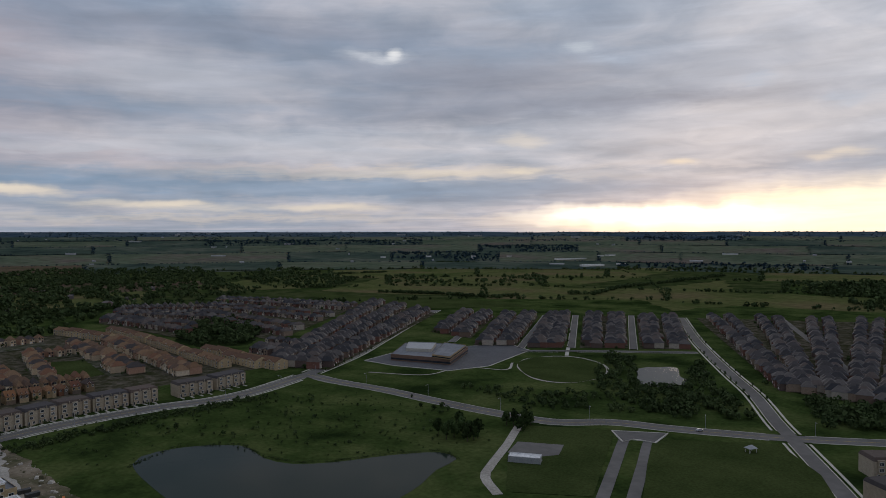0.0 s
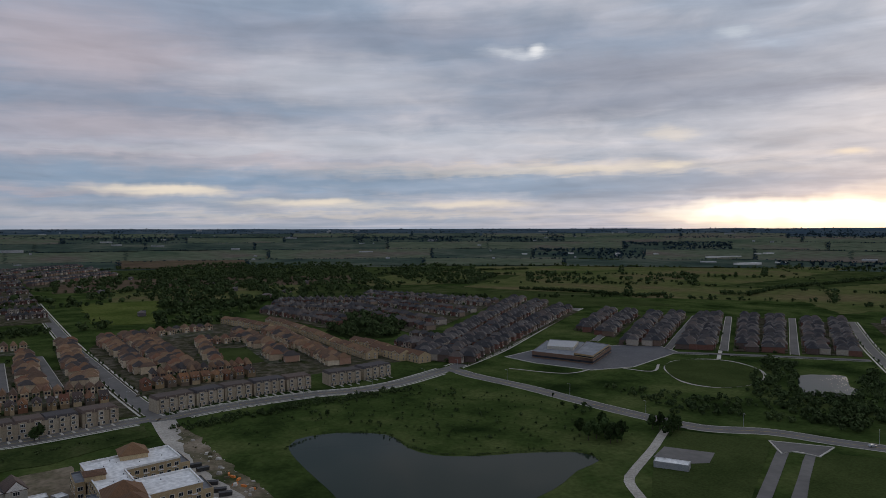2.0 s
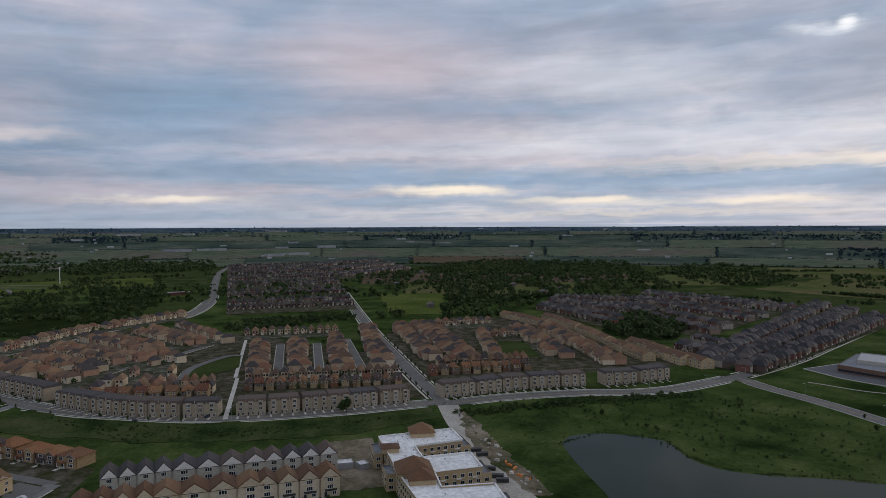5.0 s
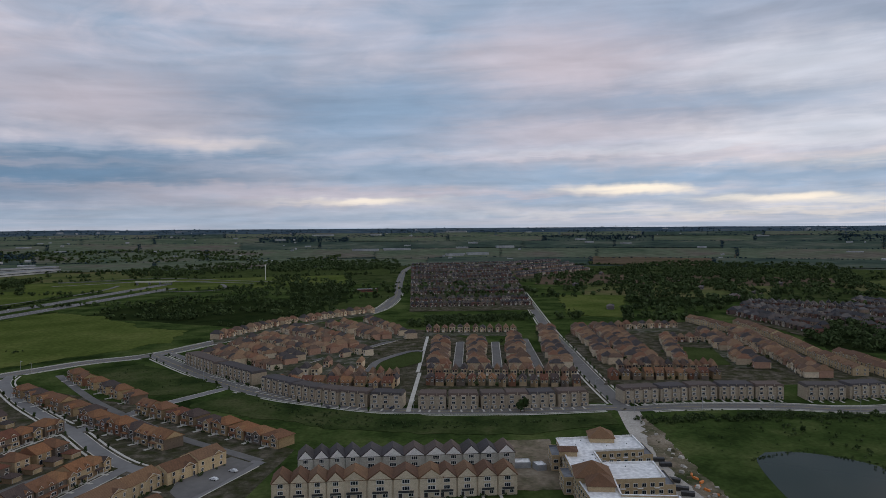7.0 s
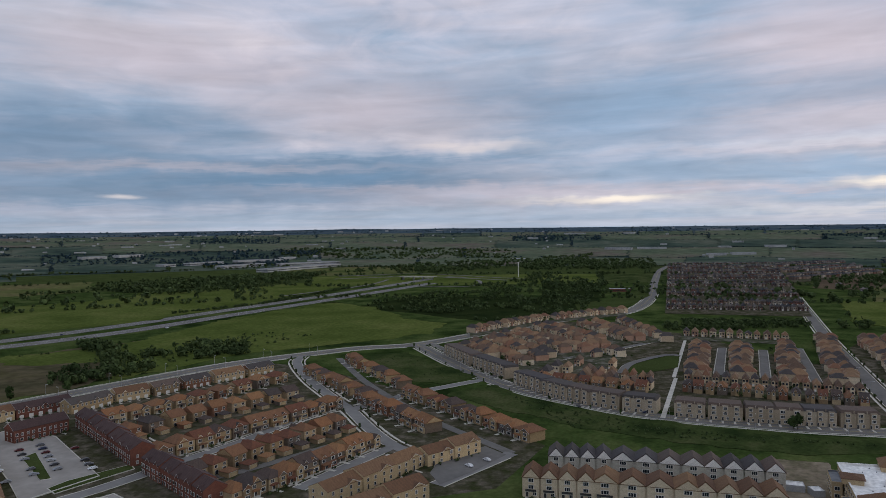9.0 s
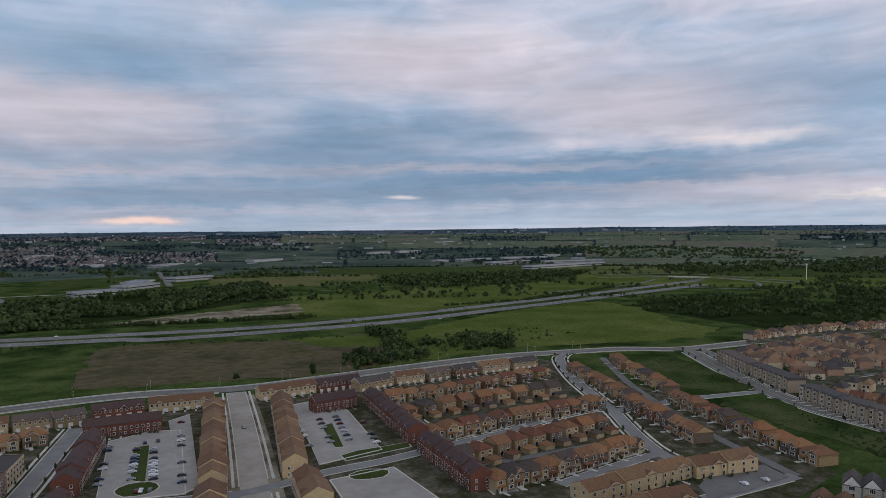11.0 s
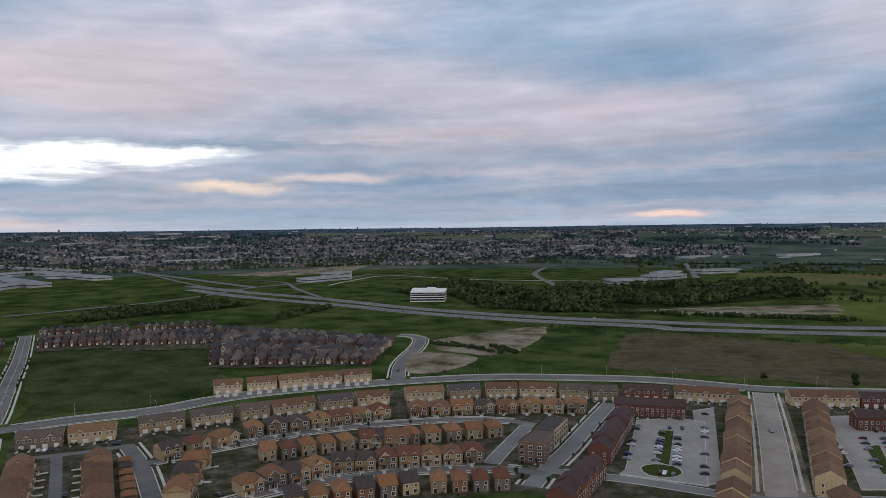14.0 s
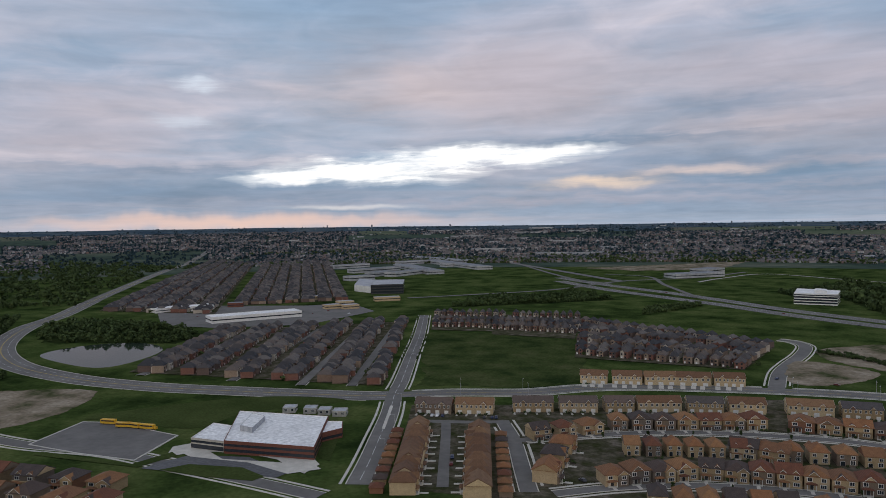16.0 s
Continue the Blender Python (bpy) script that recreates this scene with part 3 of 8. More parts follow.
def thing(name, label, category, group="", m=None):
    e = new(name)
    e.empty_display_size = 0.5
    tagged(e, label, category, group)
    if m is not None:
        e.matrix_basis = m
    return e


def setting(ob, label, category):
    return tagged(ob, label, category, kind="structure")


def smooth_line(pts, step=6.0, closed=False):
    """Catmull-Rom curve through a few plan points."""
    p = [Vector((x, y)) for x, y in pts]
    n = len(p)
    out = []
    for i in range(n if closed else n - 1):
        if closed:
            a, b, c, d = p[(i - 1) % n], p[i], p[(i + 1) % n], p[(i + 2) % n]
        else:
            b, c = p[i], p[i + 1]
            a = p[i - 1] if i else b * 2 - c
            d = p[i + 2] if i + 2 < n else c * 2 - b
        k = max(2, int((c - b).length / step))
        for j in range(k):
            t = j / k
            out.append(0.5 * ((2 * b) + (c - a) * t + (2 * a - 5 * b + 4 * c - d) * t * t + (3 * b - a - 3 * c + d) * t ** 3))
    if not closed:
        out.append(p[-1])
    return out


def normals2(line):
    out = []
    for i, q in enumerate(line):
        d = (line[min(i + 1, len(line) - 1)] - line[max(i - 1, 0)])
        d = d.normalized() if d.length else Vector((1, 0))
        out.append(Vector((-d.y, d.x)))
    return out


LAYER = [0.03]


def layer():
    LAYER[0] += 0.004
    return LAYER[0]


ROADS = []
# ---- ground ----
RAGGED = {"soil", "sand", "scrub", "hay", "crop", "stubble", "woodfloor", "hazecrop", "hazeland"}


def flat(name, pts, mat, label, category, closed_smooth=True, step=8.0, z=None):
    line = smooth_line(pts, step, True) if closed_smooth else [Vector(p) for p in pts]
    if mat in RAGGED and name != "estate_ground":
        out, per = [], sum((line[i] - line[i - 1]).length for i in range(len(line)))
        piece, amp = max(4.0, per / 260), min(14.0, per * 0.009)
        for i in range(len(line)):
            a, b = line[i - 1], line[i]
            k = max(1, int((b - a).length / piece))
            for j in range(k):
                p = a.lerp(b, j / k)
                q = Vector((p.x, p.y, 0)) / (amp * 3)
                out.append(p + amp * Vector((noise.noise(q) + 0.5 * noise.noise(q * 3.1), noise.noise(q + Vector((9, 3, 5))) + 0.5 * noise.noise(q * 3.3 + Vector((2, 8, 1))))))
        line = out
    z = layer() if z is None else z
    if name in ("parking_lot", "lawn_island", "apron") and line[0].length < 700:
        # concrete kerb round paved courts and islands
        c = sum(line, Vector((0, 0))) / len(line)
        w = 0.5 if name == "lawn_island" else 1.1
        kb = Build()
        rim = [p + (p - c).normalized() * w for p in line]
        for i in range(len(line)):
            a, b, d, e = line[i - 1], line[i], rim[i], rim[i - 1]
            kb.solid([(*a, z), (*b, z), (*a, z + 0.14), (*b, z + 0.14), (*d, z + 0.14), (*e, z + 0.14), (*d, 0), (*e, 0)], [(0, 1, 3, 2), (2, 3, 4, 5), (5, 4, 6, 7)], M["concrete"])
        setting(kb.obj("kerb"), "pale concrete kerb", "kerb")
    bm = bmesh.new()
    vs = [bm.verts.new((p.x, p.y, z)) for p in line]
    f = bm.faces.new(vs)
    if f.normal.z < 0:
        f.normal_flip()
    bm.normal_update()
    if f.normal.z < 0:
        f.normal_flip()
    if mat in RAGGED and z < 1:
        lo = [bm.verts.new((p.x, p.y, -0.02)) for p in line]
        for i in range(len(vs)):
            bm.faces.new((lo[i - 1], lo[i], vs[i], vs[i - 1]))
    bmesh.ops.triangulate(bm, faces=[f])
    me = bpy.data.meshes.new(name)
    bm.to_mesh(me)
    bm.free()
    me.materials.append(M[mat])
    return setting(new(name, me), label, category)


def rise(x, y):
    """Height of the land: flat near by, climbing gently to a ridge on the horizon."""
    r = math.hypot(x, y)
    if r < 2600:
        return 0.0
    h = (r - 2600) * 0.0509
    if r > 4000:
        a = math.atan2(y, x)
        w = min(1.0, (r - 4000) / 700)
        h += w * (7 * noise.noise((math.cos(a) * 2.5, math.sin(a) * 2.5, 0)) + 3.5 * noise.noise((math.cos(a) * 12, math.sin(a) * 12, 3)) + 1.2 * noise.noise((math.cos(a) * 60, math.sin(a) * 60, 7)))
    return h


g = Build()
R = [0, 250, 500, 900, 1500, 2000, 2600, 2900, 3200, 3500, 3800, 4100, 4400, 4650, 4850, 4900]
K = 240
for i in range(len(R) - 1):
    # the outer rings carry distance haze in their base colours
    mat = M["ground"] if R[i] < 2000 else M["hazeland"] if R[i] < 4100 else M["hazehill"]
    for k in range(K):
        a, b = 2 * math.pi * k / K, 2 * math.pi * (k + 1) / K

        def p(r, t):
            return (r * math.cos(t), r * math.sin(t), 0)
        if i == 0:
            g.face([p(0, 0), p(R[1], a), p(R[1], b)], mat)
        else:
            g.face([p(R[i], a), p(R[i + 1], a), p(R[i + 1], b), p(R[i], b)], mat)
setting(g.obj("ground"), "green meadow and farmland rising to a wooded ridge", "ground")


# ---- roads ----
def road(name, pts, width, label="grey asphalt street", mat="asphalt", walk_left=0.0, walk_right=0.0, kerb=True, dash=False):
    line = smooth_line(pts)
    nr = normals2(line)
    z = layer()
    b = Build()
    for i in range(len(line) - 1):
        p, q, n, o = line[i], line[i + 1], nr[i] * width / 2, nr[i + 1] * width / 2
        b.face([(*(p - n), z), (*(q - o), z), (*(q + o), z), (*(p + n), z)], M[mat])
    setting(b.obj(name), label, "road")
    ROADS.append((line, nr, width, kerb, walk_left, walk_right, dash, z))


road("road", [(-165.8, -3186.7), (-0.6, -2261.6), (102.1, -1491.3), (141.3, -1126.5), (166.2, -990.0), (163.3, -842.3), (132.3, -726.0), (76.1, -635.5), (16.0, -575.4), (-37.0, -536.9), (-87.3, -503.5), (-127.1, -478.3), (-143.4, -474.6)], 25, "wide asphalt arterial road curving away")
road("road", [(-145.0, -473.6), (-184.6, -463.2), (-231.8, -442.3), (-276.2, -436.7), (-313.8, -423.7), (-364.4, -393.0), (-397.5, -370.2), (-444.7, -330.1), (-481.8, -277.7), (-513.8, -218.1), (-529.5, -147.0), (-560.9, -91.0), (-597.7, -30.8), (-648.5, 61.2), (-675.6, 157.3), (-680.7, 191.1), (-677.5, 244.8), (-707.0, 315.4), (-745.7, 399.7), (-783.3, 495.7), (-807.5, 596.4), (-942.1, 743.8), (-1224.7, 981.0), (-1533.3, 1246.1), (-1742.0, 1457.4)], 16, "asphalt collector road with pale kerbs", walk_left=1, walk_right=1)
road("road", [(-313.4, -882.7), (-250.5, -722.7), (-202.9, -609.3), (-165.0, -518.3), (-145.0, -473.6), (-127.0, -426.4), (-109.1, -384.6), (-90.8, -342.3), (-78.0, -314.6)], 11, "asphalt side street", walk_left=1, walk_right=1)
road("road", [(-392.3, -374.6), (-438.3, -415.1), (-474.3, -439.9), (-520.2, -468.4), (-557.1, -497.7), (-567.7, -522.3), (-563.9, -535.7)], 11, "asphalt street bending behind the houses", walk_left=1, walk_right=1)
road("road", [(-185.2, -384.0), (-173.4, -345.1), (-156.7, -303.2), (-145.7, -275.5)], 8, "narrow asphalt street between houses", walk_left=1, walk_right=1)
road("lane", [(-138.7, -404.1), (-164.0, -389.7), (-184.7, -381.5)], 6, "asphalt back lane", kerb=False)
road("lane", [(-153.2, -395.2), (-137.6, -356.6), (-112.6, -296.2)], 5.5, "asphalt back lane", kerb=False)
road("road", [(-172.9, -345.4), (-197.8, -341.7), (-228.5, -333.9), (-259.6, -324.3), (-287.9, -309.2), (-314.0, -290.3), (-338.3, -268.4), (-353.2, -242.0), (-355.0, -226.7)], 7, walk_left=1, walk_right=1)
road("road", [(-428.2, -214.5), (-377.8, -201.5), (-323.0, -187.0), (-290.0, -179.9), (-268.7, -173.9)], 9, walk_left=1, walk_right=1, mat="street")
road("road", [(-356.3, -230.9), (-312.2, -216.6), (-282.7, -206.6)], 8, mat="street")
road("road", [(-154.8, -269.4), (-181.6, -265.7), (-207.0, -257.7), (-230.6, -245.7), (-252.2, -230.3), (-277.9, -202.6), (-287.0, -178.0)], 7, walk_left=1, walk_right=1)
road("verge", [(-507.7, -141.0), (-441.6, -118.9), (-374.3, -97.7), (-296.8, -73.9)], 25, "bare dusty strip either side of the new boulevard", "sand", kerb=False)
road("boulevard", [(-518.4, -143.9), (-441.6, -118.9), (-374.3, -97.7), (-296.8, -73.9)], 13, "dusty wide boulevard still under construction", "dusty", walk_left=1, walk_right=1)
road("road", [(-291.8, -179.3), (-304.5, -139.6), (-311.8, -104.0), (-319.4, -82.4), (-342.8, -52.7), (-357.5, -27.4), (-376.9, -0.4)], 8, mat="street")
road("road", [(-484.0, -33.2), (-431.7, -11.4), (-389.1, 5.2), (-361.8, 14.4), (-328.8, 28.0), (-312.7, 33.8)], 8.5, walk_left=1, walk_right=1, mat="street")
road("road", [(-383.3, 6.7), (-407.2, 42.3), (-440.6, 79.2), (-464.7, 119.0)], 7, walk_left=1, walk_right=1, mat="street")
road("road", [(-663.5, 126.2), (-628.7, 114.1), (-556.8, 110.4), (-496.1, 112.7), (-451.4, 115.8), (-404.1, 115.4), (-369.7, 117.5), (-342.4, 125.0)], 8, walk_left=1, walk_right=1, mat="street")
road("lane", [(-351.0, 9.0), (-355.1, 33.6), (-375.9, 78.2), (-386.7, 101.8)], 5.5, "asphalt back lane", kerb=False)
road("road", [(-364.9, 118.3), (-345.6, 90.6), (-321.6, 58.1)], 7, walk_left=1, walk_right=1, mat="street")
road("road", [(-450.8, 117.1), (-464.8, 142.4), (-477.7, 170.4), (-486.6, 198.5), (-498.7, 238.8)], 8, mat="street")
road("lane", [(-636.5, 154.0), (-536.9, 148.7), (-476.3, 150.1), (-432.6, 153.4), (-391.0, 158.0), (-350.9, 166.4), (-328.0, 170.7)], 6, "asphalt back lane", kerb=False)
road("road", [(-328.0, 170.7), (-313.4, 142.0), (-301.0, 117.9)], 8, mat="street")
road("road", [(-677.5, 244.8), (-585.3, 240.1), (-498.7, 238.8), (-446.0, 246.4), (-410.4, 259.3), (-372.4, 275.9), (-343.9, 296.8), (-320.5, 321.2), (-297.8, 347.1), (-265.2, 392.5), (-259.1, 391.4), (-242.1, 418.4), (-216.9, 449.0), (-188.1, 476.1), (-162.1, 493.5), (-141.3, 518.8), (-127.9, 547.3), (-112.3, 585.5)], 13, "asphalt collector road curving past the ravine", walk_left=1, walk_right=1)
road("road", [(-260.3, 395.4), (-324.1, 451.5), (-408.0, 529.6), (-534.0, 649.0), (-807.6, 921.7), (-1069.9, 1184.8), (-1285.3, 1372.3)], 11, "straight asphalt avenue", walk_left=1, walk_right=1)
road("road", [(-112.3, 585.5), (-88.4, 560.5), (-43.3, 526.6), (-3.0, 490.2), (33.3, 460.1), (67.9, 437.8), (104.5, 436.5), (135.8, 422.8), (168.0, 411.2), (202.4, 400.8), (266.3, 389.5)], 13, "two-lane rural asphalt road")
road("road", [(-112.3, 585.5), (-99.3, 626.9), (-83.7, 686.3), (-67.1, 779.1), (-45.4, 898.7), (-12.3, 1067.1)], 12, walk_left=1, walk_right=1)
road("road", [(326.8, 971.4), (280.8, 790.5), (256.8, 680.6), (238.1, 584.1), (224.9, 509.9), (206.7, 437.3), (199.3, 402.9), (185.6, 339.8), (173.7, 288.5)], 8.5, walk_left=1, walk_right=1)
road("driveway", [(110.3, 417.2), (101.8, 397.3), (87.9, 358.8), (69.9, 309.1)], 6, "paved entrance drive", "asphalt", kerb=False)
road("driveway", [(124.4, 413.2), (113.6, 390.6), (101.5, 357.3), (82.9, 307.5)], 6, "paved entrance drive", "asphalt", kerb=False)
road("driveway", [(50.8, 442.3), (44.7, 423.9), (35.6, 391.0), (23.7, 354.0), (20.2, 337.7), (24.7, 315.5)], 5, "pale gravel farm driveway", "gravel", kerb=False)
road("haul_road", [(-254.3, 390.4), (-223.5, 355.6), (-181.1, 313.8), (-150.8, 283.6), (-130.5, 263.3)], 14, "dusty unpaved construction road", "gravel", kerb=False)
road("highway", [(-805.0, -1371.7), (-785.4, -1171.2), (-785.6, -984.2), (-777.1, -842.1), (-765.9, -718.7), (-770.0, -578.9), (-787.9, -463.5), (-819.0, -357.9), (-829.1, -321.2), (-877.9, -185.6), (-966.7, -51.3), (-1095.8, 99.6), (-1222.4, 248.2), (-1426.1, 466.0), (-1558.6, 604.0)], 27, "multi-lane asphalt motorway carriageway", kerb=False)
road("highway", [(-757.5, -1290.9), (-731.2, -1090.6), (-731.5, -916.4), (-733.6, -794.8), (-726.9, -681.9), (-734.6, -551.9), (-754.1, -443.2), (-781.4, -340.9), (-779.9, -302.5), (-834.1, -176.4), (-904.5, -47.9), (-1024.3, 93.3), (-1142.3, 232.3), (-1316.8, 430.9), (-1428.0, 553.9)], 27, "multi-lane asphalt motorway carriageway", kerb=False)

road("path", [(70.5, 640.8), (79.5, 657.0), (105.9, 670.6), (129.1, 660.9), (141.9, 627.2), (138.6, 595.1), (122.3, 566.9), (96.2, 551.7), (75.1, 564.9), (67.4, 598.3), (66.3, 622.6), (72.5, 646.1)], 2.6, "pale gravel path round the playing field", "gravel", kerb=False)
road("path", [(117.8, 673.1), (128.5, 723.9)], 3.5, "pale path to the park", "concrete", kerb=False)
road("path", [(-63.0, 594.1), (-14.3, 583.1), (16.5, 616.7), (53.0, 604.2), (62.5, 636.6)], 2.2, "pale gravel path", "gravel", kerb=False)
road("path", [(-442.5, 372.8), (-591.7, 514.1)], 3, "pale concrete path between houses", "concrete", kerb=False)
road("path", [(-350.9, 287.2), (-439.7, 372.4)], 3, "pale concrete path between houses", "concrete", kerb=False)
road("road", [(134.5, -510.7), (79.4, -449.2), (33.7, -414.2), (2.2, -379.0), (-33.5, -338.0), (-58.8, -307.1)], 9, "asphalt street past the school", walk_left=1, walk_right=1)
# ponds
flat("pond", [(-157.8, 357.6), (-145.7, 384.1), (-111.9, 389.0), (-93.8, 367.7), (-76.9, 358.0), (-54.8, 361.1), (-27.8, 372.1), (-2.1, 377.1), (7.1, 365.7), (-3.4, 348.7), (-14.5, 320.0), (-41.2, 284.8), (-84.2, 270.0), (-111.1, 298.0)], "water", "dark still storm-water pond with grassy banks", "water", z=0.06)
flat("pond", [(168.9, 609.9), (187.6, 615.8), (203.0, 614.2), (193.2, 573.8), (195.3, 555.8), (173.7, 537.6), (156.8, 539.4), (154.9, 560.2)], "water", "small bright pond among bushes", "water", z=0.06)
flat("pond", [(117.1, -772.4), (79.5, -811.1), (29.1, -803.1), (8.1, -750.9), (27.0, -698.5), (57.9, -672.7), (95.2, -717.1)], "water", "pond beside the curved road", "water", z=0.06)
flat("field", [(-738.0, -323.8), (-762.3, -161.3), (-818.5, -43.2), (-815.5, 10.0), (-648.2, -28.9), (-592.1, -74.1), (-561.6, -155.7), (-536.8, -261.3), (-605.4, -298.9)], "soil", "bare brown ploughed field", "field")


# fields, lawns and paved lots
flat("field", [(-265.5, -739.1), (-335.8, -695.7), (-410.9, -656.1), (-341.3, -540.4), (-287.3, -455.5), (-239.7, -457.1), (-169.7, -492.4), (-203.1, -579.8)], "scrub", "vacant dark green grass block", "field", False)
flat("field", [(-576.9, -480.3), (-709.5, -438.8), (-540.0, -372.5), (-521.9, -446.8)], "sand", "bare sandy earth with tufts", "bare ground")
flat("field", [(-491.8, -446.4), (-508.3, -385.1), (-446.5, -369.7), (-422.3, -390.9)], "sand", "bare sandy earth", "bare ground")
flat("field", [(137.3, -599.8), (57.1, -581.6), (62.3, -526.2), (92.7, -492.4), (119.2, -506.9)], "sand", "patchy bare earth and grass", "bare ground")
flat("lawn", [(50.0, -499.4), (-49.8, -508.9), (-110.5, -471.9), (-44.6, -466.2), (-11.1, -442.7), (35.4, -481.4)], "lawn", "mown green school lawn", "lawn")
flat("sports_field", [(67.7, 635.5), (85.0, 662.5), (110.4, 667.5), (136.2, 646.4), (140.9, 611.9), (128.0, 573.0), (100.3, 551.5), (77.2, 564.8), (67.5, 591.4)], "lawn", "oval mown playing field", "lawn")
flat("field", [(119.5, 400.9), (186.5, 391.0), (183.1, 340.5), (168.3, 293.1), (88.2, 310.4), (103.6, 357.0)], "lawn", "mown green grass field", "lawn", False)
flat("field", [(51.7, 429.7), (102.1, 418.0), (82.2, 359.4), (66.8, 312.9), (28.7, 318.9), (34.1, 371.5)], "lawn", "mown grass beside the farm shed", "lawn", False)
flat("parking_lot", [(-71.6, 648.0), (-41.8, 700.2), (39.7, 734.3), (68.4, 746.0), (85.8, 703.3), (39.9, 620.8), (5.1, 600.5), (-43.4, 623.3)], "darkasphalt", "grey school parking lot", "parking lot", False)
flat("yard", [(42.0, 395.9), (66.8, 389.5), (61.3, 372.1), (50.8, 368.9), (34.4, 376.2)], "asphalt", "worn paved yard", "yard", False)
flat("bare_bank", [(-242.7, 387.8), (-216.0, 364.9), (-168.2, 318.9), (-129.4, 284.3), (-137.1, 277.9), (-174.5, 307.2), (-212.2, 342.5)], "sand", "rubble-strewn bare bank beside the site road", "bare ground", False)
flat("building_site", [(-266.1, 287.6), (-250.2, 306.2), (-217.0, 275.2), (-193.2, 256.4), (-217.3, 229.6)], "sand", "muddy building site yard", "yard", False)
flat("parking_lot", [(-399.0, -182.5), (-418.7, -165.4), (-419.4, -149.7), (-317.8, -111.8), (-308.0, -149.7), (-316.2, -150.3)], "paleasphalt", "grey residents' parking court", "parking lot", False)
flat("parking_lot", [(-474.7, -96.9), (-490.2, -79.5), (-458.9, -55.3), (-377.6, -27.8), (-354.9, -57.4), (-389.9, -67.6)], "paleasphalt", "grey residents' parking court", "parking lot", False)
flat("parking_lot", [(-331.5, -48.3), (-348.2, -19.8), (-307.6, 1.5), (-300.0, -36.3)], "paleasphalt", "grey residents' parking court", "parking lot", False)
flat("apron", [(-439.9, -164.0), (-456.3, -156.6), (-326.6, -108.5), (-317.6, -112.6)], "paleasphalt", "asphalt apron behind the townhouses", "parking lot", False)
flat("lawn_island", [(-321.9, -145.3), (-330.4, -142.8), (-333.5, -133.7), (-326.5, -126.8), (-317.6, -129.2), (-314.6, -138.0)], "lawn", "planted island in the parking court", "lawn")
flat("lawn_island", [(-387.6, -163.9), (-391.6, -156.9), (-333.0, -135.8), (-335.5, -143.9)], "lawn", "planted island in the parking court", "lawn", False)
flat("lawn_island", [(-424.2, -67.1), (-431.2, -61.7), (-382.6, -48.6), (-381.9, -53.0)], "lawn", "planted island in the parking court", "lawn", False)
flat("lawn_island", [(-368.1, -48.1), (-375.9, -40.5), (-389.1, -14.0), (-381.4, -12.1), (-365.2, -36.5), (-359.6, -44.2)], "lawn", "green verge beside the parking court", "lawn", False)
flat("lawn_island", [(-339.0, -40.2), (-345.9, -31.7), (-343.8, -22.1), (-334.9, -24.0), (-331.7, -36.6)], "lawn", "planted island in the parking court", "lawn")
flat("court", [(-336.9, 134.8), (-343.9, 162.9), (-326.3, 166.6), (-309.9, 140.2), (-300.4, 119.0), (-316.7, 120.4)], "asphalt", "grey asphalt court", "parking lot", False)
flat("parking_lot", [(74.5, -445.8), (52.0, -484.7), (35.2, -475.6), (-1.3, -430.5), (19.5, -393.5), (47.6, -417.8)], "asphalt", "school bus loop of dark asphalt", "parking lot", False)
flat("forecourt", [(16.0, -378.3), (-7.6, -390.3), (-35.9, -374.3), (-50.5, -342.5), (-44.3, -337.9), (-34.7, -345.9), (2.8, -368.1)], "darkasphalt", "school drop-off drive", "parking lot", False)
flat("forecourt", [(0.7, -409.2), (-12.3, -412.4), (-29.0, -390.4), (-50.6, -374.4), (-65.7, -362.3), (-67.3, -348.8), (-57.8, -338.3), (-53.0, -348.5), (-48.8, -364.4), (-34.1, -382.7), (-11.1, -395.5), (4.7, -391.3)], "concrete", "pale concrete school forecourt and paths", "pavement", False)
flat("lawn", [(-72.5, -387.3), (-88.3, -395.7), (-73.3, -352.0), (-69.1, -358.3)], "lawn", "school lawn", "lawn", False)
flat("lawn", [(66.2, -428.8), (20.5, -386.8), (1.2, -399.7), (-1.5, -391.8), (17.5, -380.5), (69.4, -423.7)], "lawn", "mown verge by the bus loop", "lawn", False)
flat("plaza_lot", [(19.7, -1123.4), (-47.7, -1149.0), (-193.4, -1073.4), (-259.5, -1080.2), (-266.4, -957.8), (-154.4, -862.0), (-47.9, -885.3), (11.0, -936.3)], "asphalt", "shopping plaza parking lot", "parking lot", False)
flat("lawn", [(-472.3, 402.2), (-466.7, 373.3), (-464.4, 349.6), (-481.1, 351.4), (-508.2, 383.0), (-521.0, 429.7), (-517.0, 442.4)], "lawn", "green neighbourhood park lawn", "lawn", False)
flat("lawn", [(-360.2, 605.9), (-302.6, 547.0), (-274.6, 591.8), (-321.4, 650.7), (-353.4, 641.4)], "lawn", "green square between houses", "lawn", False)
flat("ravine", [(-638.0, 178.6), (-639.1, 220.1), (-508.5, 234.5), (-494.9, 202.0), (-522.5, 174.2)], "scrub", "overgrown green ravine", "ravine", False)
flat("ravine", [(-476.1, 232.1), (-431.7, 238.4), (-377.5, 258.6), (-333.9, 288.4), (-288.2, 336.4), (-258.9, 377.7), (-244.0, 360.7), (-262.4, 308.1), (-304.4, 263.6), (-344.3, 235.9), (-397.3, 211.5), (-463.1, 188.6)], "scrub", "overgrown green ravine beside the road", "ravine", False)
